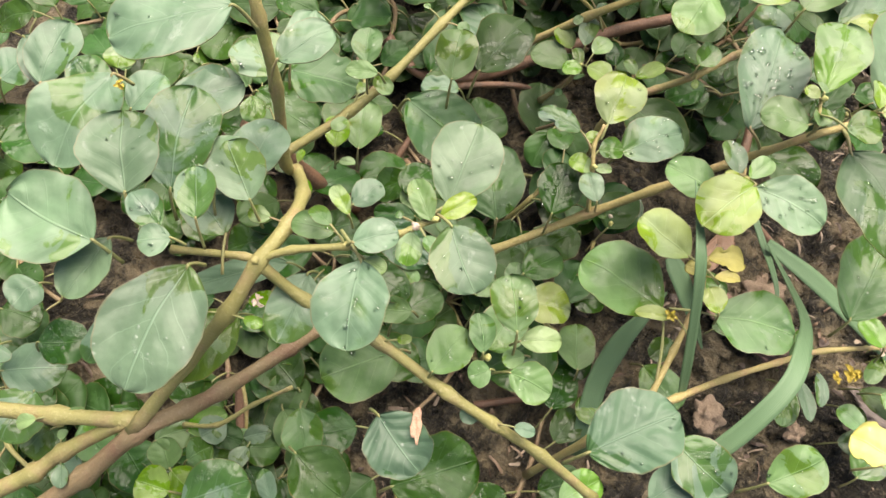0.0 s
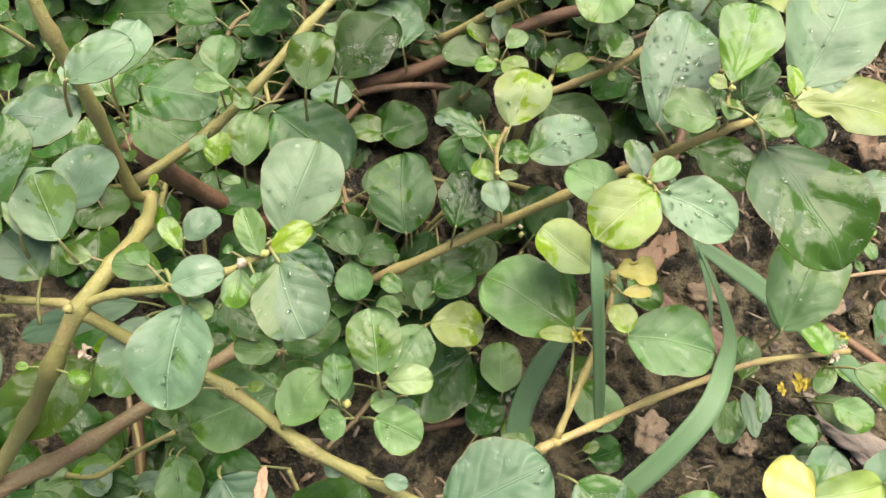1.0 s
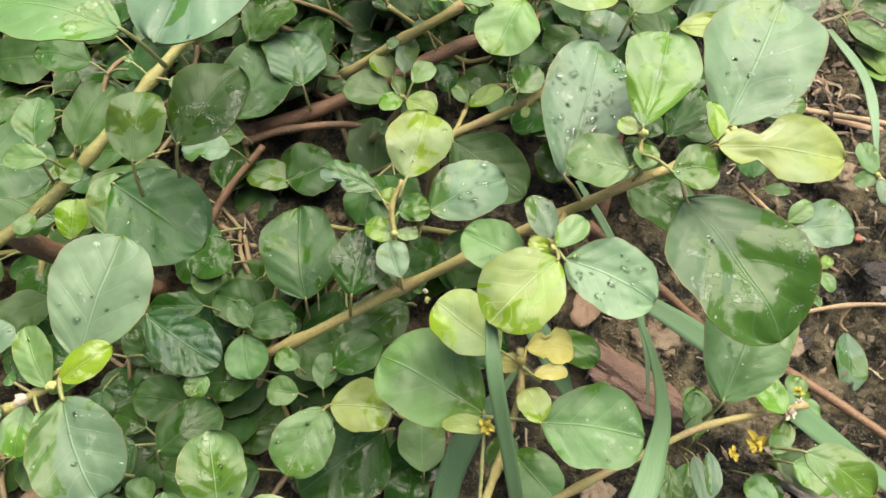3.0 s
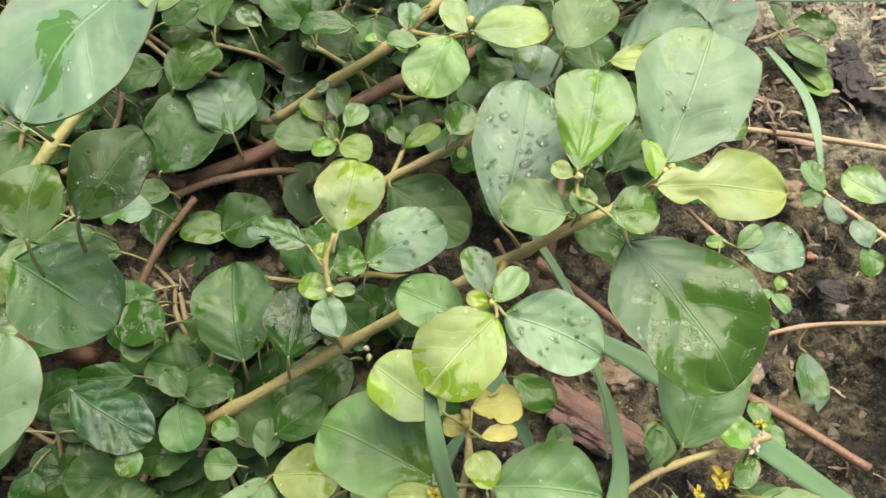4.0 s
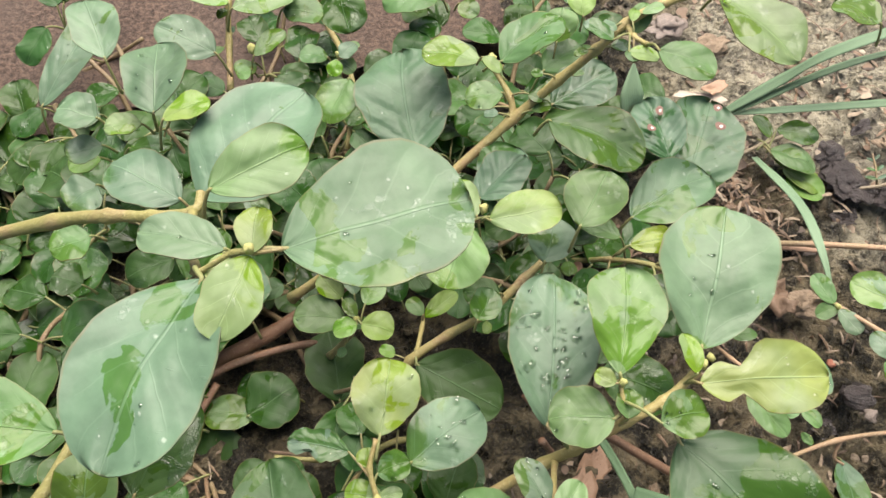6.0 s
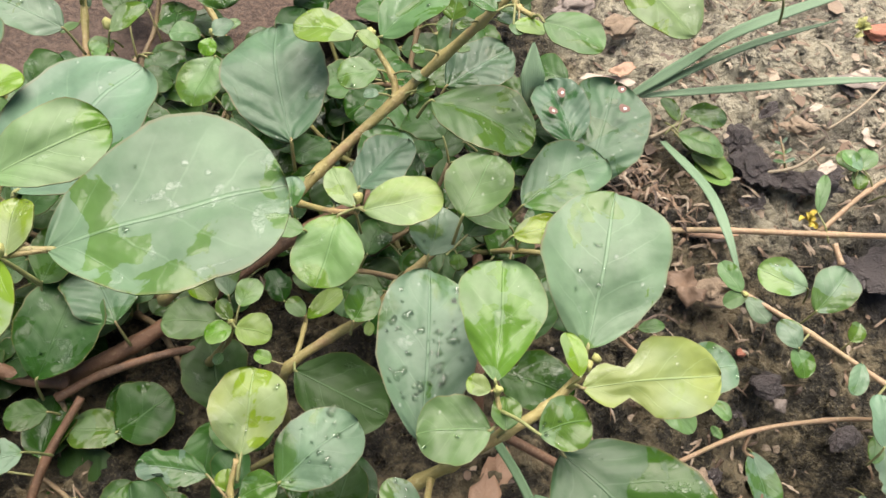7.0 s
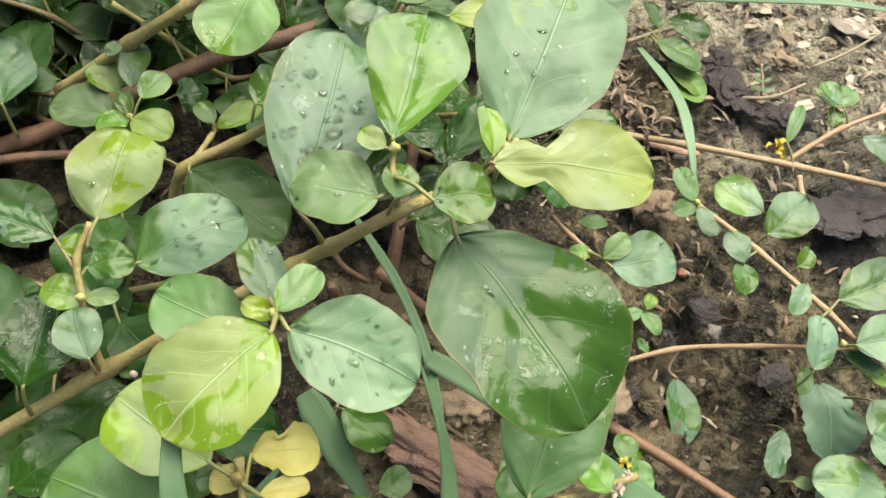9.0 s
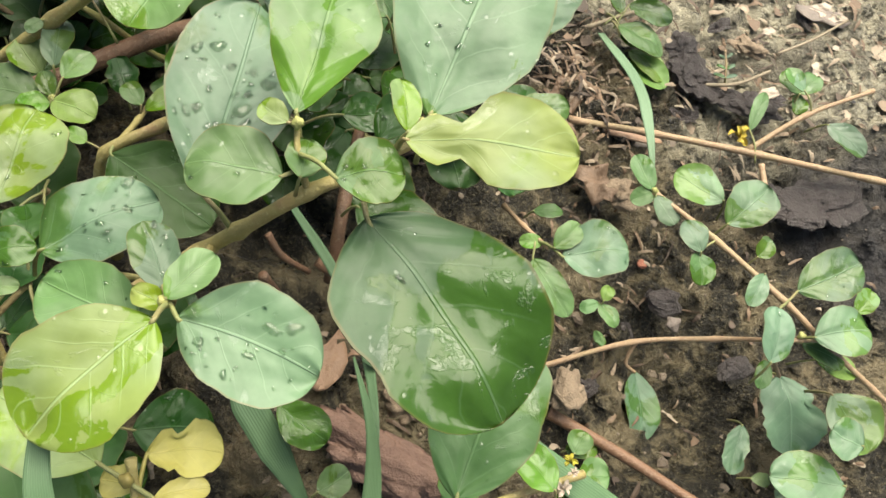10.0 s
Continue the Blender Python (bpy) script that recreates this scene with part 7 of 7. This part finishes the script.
# ---- paved edge behind the weeds ----
def build_slab():
    """A low slab of rough reddish concrete behind the weeds, with a worn, uneven edge."""
    a, b, deep, top = Vector((-1.60, 0.010)), Vector((0.115, 0.342)), 2.2, 0.014
    along = (b - a).normalized()
    back = Vector((-along.y, along.x))
    us = [1 - (1 - i / 260) ** 1.0 for i in range(261)]
    vs = [0.0] + [deep * (k / 90) ** 3.2 for k in range(1, 91)]
    verts, faces = [], []
    for k, v in enumerate(vs):
        for u in us:
            p = a + (b - a) * u + back * v
            q = Vector((p.x, p.y, 0))
            p += back * 0.006 * noise.noise(q * 40) * (1 if k < 3 else 0)
            z = top + 0.0012 * noise.noise(q * 160) + 0.0007 * noise.noise(q * 420) - (0.005 if k == 0 else 0)
            verts.append((p.x, p.y, z))
    n, m = len(us), len(vs)
    faces += [(k * n + i, k * n + i + 1, (k + 1) * n + i + 1, (k + 1) * n + i) for k in range(m - 1) for i in range(n - 1)]
    low = len(verts)
    rim = [i for i in range(n)] + [k * n + n - 1 for k in range(1, m)] + [(m - 1) * n + i for i in range(n - 2, -1, -1)] + [k * n for k in range(m - 2, 0, -1)]
    verts += [(verts[r][0], verts[r][1], -0.06) for r in rim]
    faces += [(rim[(i + 1) % len(rim)], rim[i], low + i, low + (i + 1) % len(rim)) for i in range(len(rim))]
    data = bpy.data.meshes.new("pavement")
    data.from_pydata(verts, [], faces)
    data.materials.append(WALL)
    data.polygons.foreach_set("use_smooth", [True] * len(faces))
    return tagged(new("pavement", data), "rough reddish-brown concrete slab behind the weeds", "pavement", kind="structure")


build_slab()


# bare hollows between the plants
HOLLOWS = [(0.005, 0.185, 0.026), (-0.062, 0.119, 0.017), (0.020, 0.168, 0.017), (-0.129, 0.044, 0.02), (0.0, 0.03, 0.03), (0.03, 0.035, 0.03), (0.014, 0.068, 0.02), (0.038, 0.187, 0.018), (-0.041, 0.168, 0.018), (0.03, 0.122, 0.017), (-0.059, 0.099, 0.017), (-0.05, 0.335, 0.04), (-0.012, 0.315, 0.018), (0.041, 0.193, 0.022), (0.059, 0.200, 0.015)]


def over_others(place, reach):
    """Whether a leaf there would lie on top of one that is built already."""
    return any((place.x - c.x) ** 2 + (place.y - c.y) ** 2 < (0.85 * r + 0.35 * reach) ** 2 and place.z > c.z - 0.004 for c, r in GROWN)


def in_hollow(x, y, share=1.0):
    return any((x - a) ** 2 + (y - b) ** 2 < (share * r) ** 2 for a, b, r in HOLLOWS)


# ---- undergrowth: small shoots of the same weed, close to the soil, shade painted into their green ----
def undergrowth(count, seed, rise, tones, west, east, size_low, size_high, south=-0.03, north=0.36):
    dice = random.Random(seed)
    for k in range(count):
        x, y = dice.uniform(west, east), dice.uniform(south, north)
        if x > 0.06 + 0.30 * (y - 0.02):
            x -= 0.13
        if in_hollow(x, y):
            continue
        plant = weed("small low shoot of the weed, dark with shade put into its colour")
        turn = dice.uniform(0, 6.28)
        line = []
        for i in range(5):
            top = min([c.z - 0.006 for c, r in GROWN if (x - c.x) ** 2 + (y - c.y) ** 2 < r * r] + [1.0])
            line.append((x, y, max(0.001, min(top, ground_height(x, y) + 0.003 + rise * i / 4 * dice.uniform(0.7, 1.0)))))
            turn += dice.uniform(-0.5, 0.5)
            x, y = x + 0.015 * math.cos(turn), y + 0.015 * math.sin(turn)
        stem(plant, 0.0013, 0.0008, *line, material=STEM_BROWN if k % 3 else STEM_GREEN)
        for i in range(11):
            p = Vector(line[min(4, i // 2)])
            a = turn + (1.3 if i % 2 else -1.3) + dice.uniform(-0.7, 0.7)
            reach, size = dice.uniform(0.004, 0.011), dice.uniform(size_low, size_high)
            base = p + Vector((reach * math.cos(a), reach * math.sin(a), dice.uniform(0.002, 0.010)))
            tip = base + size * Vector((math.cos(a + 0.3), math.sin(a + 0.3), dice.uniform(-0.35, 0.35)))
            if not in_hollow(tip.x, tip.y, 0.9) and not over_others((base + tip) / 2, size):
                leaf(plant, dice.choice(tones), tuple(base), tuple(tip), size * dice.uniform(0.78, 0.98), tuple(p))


GROWN = list(SPREAD)
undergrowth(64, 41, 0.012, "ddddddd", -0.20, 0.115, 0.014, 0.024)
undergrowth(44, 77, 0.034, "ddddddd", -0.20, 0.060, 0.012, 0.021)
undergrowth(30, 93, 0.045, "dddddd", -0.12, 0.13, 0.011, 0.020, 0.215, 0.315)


# ---- crumbs of soil and litter ----
def crumbs(name, label, count, low, high, area, seed, material, thin=1.0):
    dice, verts, faces = random.Random(seed), [], []
    for _ in range(count):
        x, y = dice.uniform(area[0], area[1]), dice.uniform(area[2], area[3])
        r, flat = low + (high - low) * dice.random() ** 3, thin * dice.uniform(0.25, 0.8)
        turn, z = dice.uniform(0, 6.28), ground_height(x, y)
        ring = [(r * dice.uniform(0.6, 1.2), turn + 6.2832 * j / 6) for j in range(6)]
        n = len(verts)
        verts += [(x + q * math.cos(a), y + q * math.sin(a), z + 0.1 * r) for q, a in ring]
        verts += [(x + 0.6 * q * math.cos(a + 0.2), y + 0.6 * q * math.sin(a + 0.2), z + r * flat * dice.uniform(0.7, 1.2)) for q, a in ring]
        verts.append((x, y, z - 0.4 * r))
        faces += [(n + j, n + (j + 1) % 6, n + 6 + (j + 1) % 6, n + 6 + j) for j in range(6)] + [tuple(n + 6 + j for j in range(6))]
        faces += [(n + (j + 1) % 6, n + j, n + 12) for j in range(6)]
    data = bpy.data.meshes.new(name)
    data.from_pydata(verts, [], faces)
    data.materials.append(material)
    return tagged(new(name, data), label, "soil crumbs", kind="stuff")


crumbs("soil_crumbs", "fine crumbs of damp soil", 4500, 0.0005, 0.0036, (-0.2, 0.45, -0.08, 0.45), 5, SOIL, 0.6)
crumbs("soil_grains", "small grains of damp soil", 9000, 0.0003, 0.0015, (0.10, 0.42, 0.03, 0.42), 6, SOIL, 0.6)
crumbs("litter", "small bits of charred and pale litter", 900, 0.0005, 0.0026, (0.08, 0.45, -0.08, 0.45), 8, CRUMB, 0.5)
crumbs("clay_lumps", "small uneven lumps of pale clay", 520, 0.0012, 0.0048, (0.16, 0.45, 0.12, 0.45), 21, SOIL, 0.75)
crumbs("leaf_litter", "flat bits of rotted leaf and charred litter", 420, 0.0010, 0.0034, (0.10, 0.45, -0.02, 0.45), 12, SHRED, 0.12)


def slivers(name, label, count, area, long, seed, material):
    """Thin curled shreds of dead stalk and leaf, lying at all angles on the soil."""
    dice, verts, faces = random.Random(seed), [], []
    for _ in range(count):
        x, y = dice.gauss(area[0], area[2]), dice.gauss(area[1], area[3])
        turn, size, wide = dice.uniform(0, 6.28), long * dice.uniform(0.2, 1.0), long * dice.uniform(0.02, 0.10)
        lift, bend, n = dice.uniform(-0.2, 0.25), dice.uniform(-0.18, 0.18), len(verts)
        low = ground_height(x, y) + 0.0008
        for k in range(5):
            u = k / 4 - 0.5
            a = turn + bend * u
            px, py = x + size * u * math.cos(a), y + size * u * math.sin(a)
            z = max(low + lift * size * u + 0.0012 * math.sin(3.1 * (u + 0.5)), ground_height(px, py) + 0.0003)
            w = wide * (1 - 1.6 * u * u) * dice.uniform(0.5, 1.3)
            dx, dy = -w * math.sin(a), w * math.cos(a)
            verts += [(px - dx, py - dy, z), (px, py, z + 0.25 * w), (px + dx, py + dy, z), (px, py, z - 0.3 * w)]
        for k in range(4):
            for j in range(4):
                faces.append((n + 4 * k + j, n + 4 * k + (j + 1) % 4, n + 4 * k + 4 + (j + 1) % 4, n + 4 * k + 4 + j))
        faces += [(n + 3, n + 2, n + 1, n), (n + 16, n + 17, n + 18, n + 19)]
    data = bpy.data.meshes.new(name)
    data.from_pydata(verts, [], faces)
    data.materials.append(material)
    return tagged(new(name, data), label, "litter", kind="stuff")


slivers("dry_litter", "rust-brown shreds of dead stalks on soil", 260, (0.205, 0.250, 0.011, 0.016), 0.009, 31, SHRED)
slivers("dry_litter", "brown shreds of dead leaf beside the runners", 260, (0.20, 0.17, 0.045, 0.06), 0.008, 32, SHRED)
slivers("dry_litter", "pale and brown shreds of straw on clay", 420, (0.29, 0.29, 0.05, 0.05), 0.010, 33, SHRED)
crumbs("leaf_litter", "flat torn bits of dry leaf on clay", 170, 0.0015, 0.0055, (0.20, 0.38, 0.24, 0.40), 44, SHRED, 0.14)
slivers("dry_litter", "dark shreds of rotted leaf under the weeds", 420, (0.00, 0.06, 0.09, 0.07), 0.009, 34, SHRED)
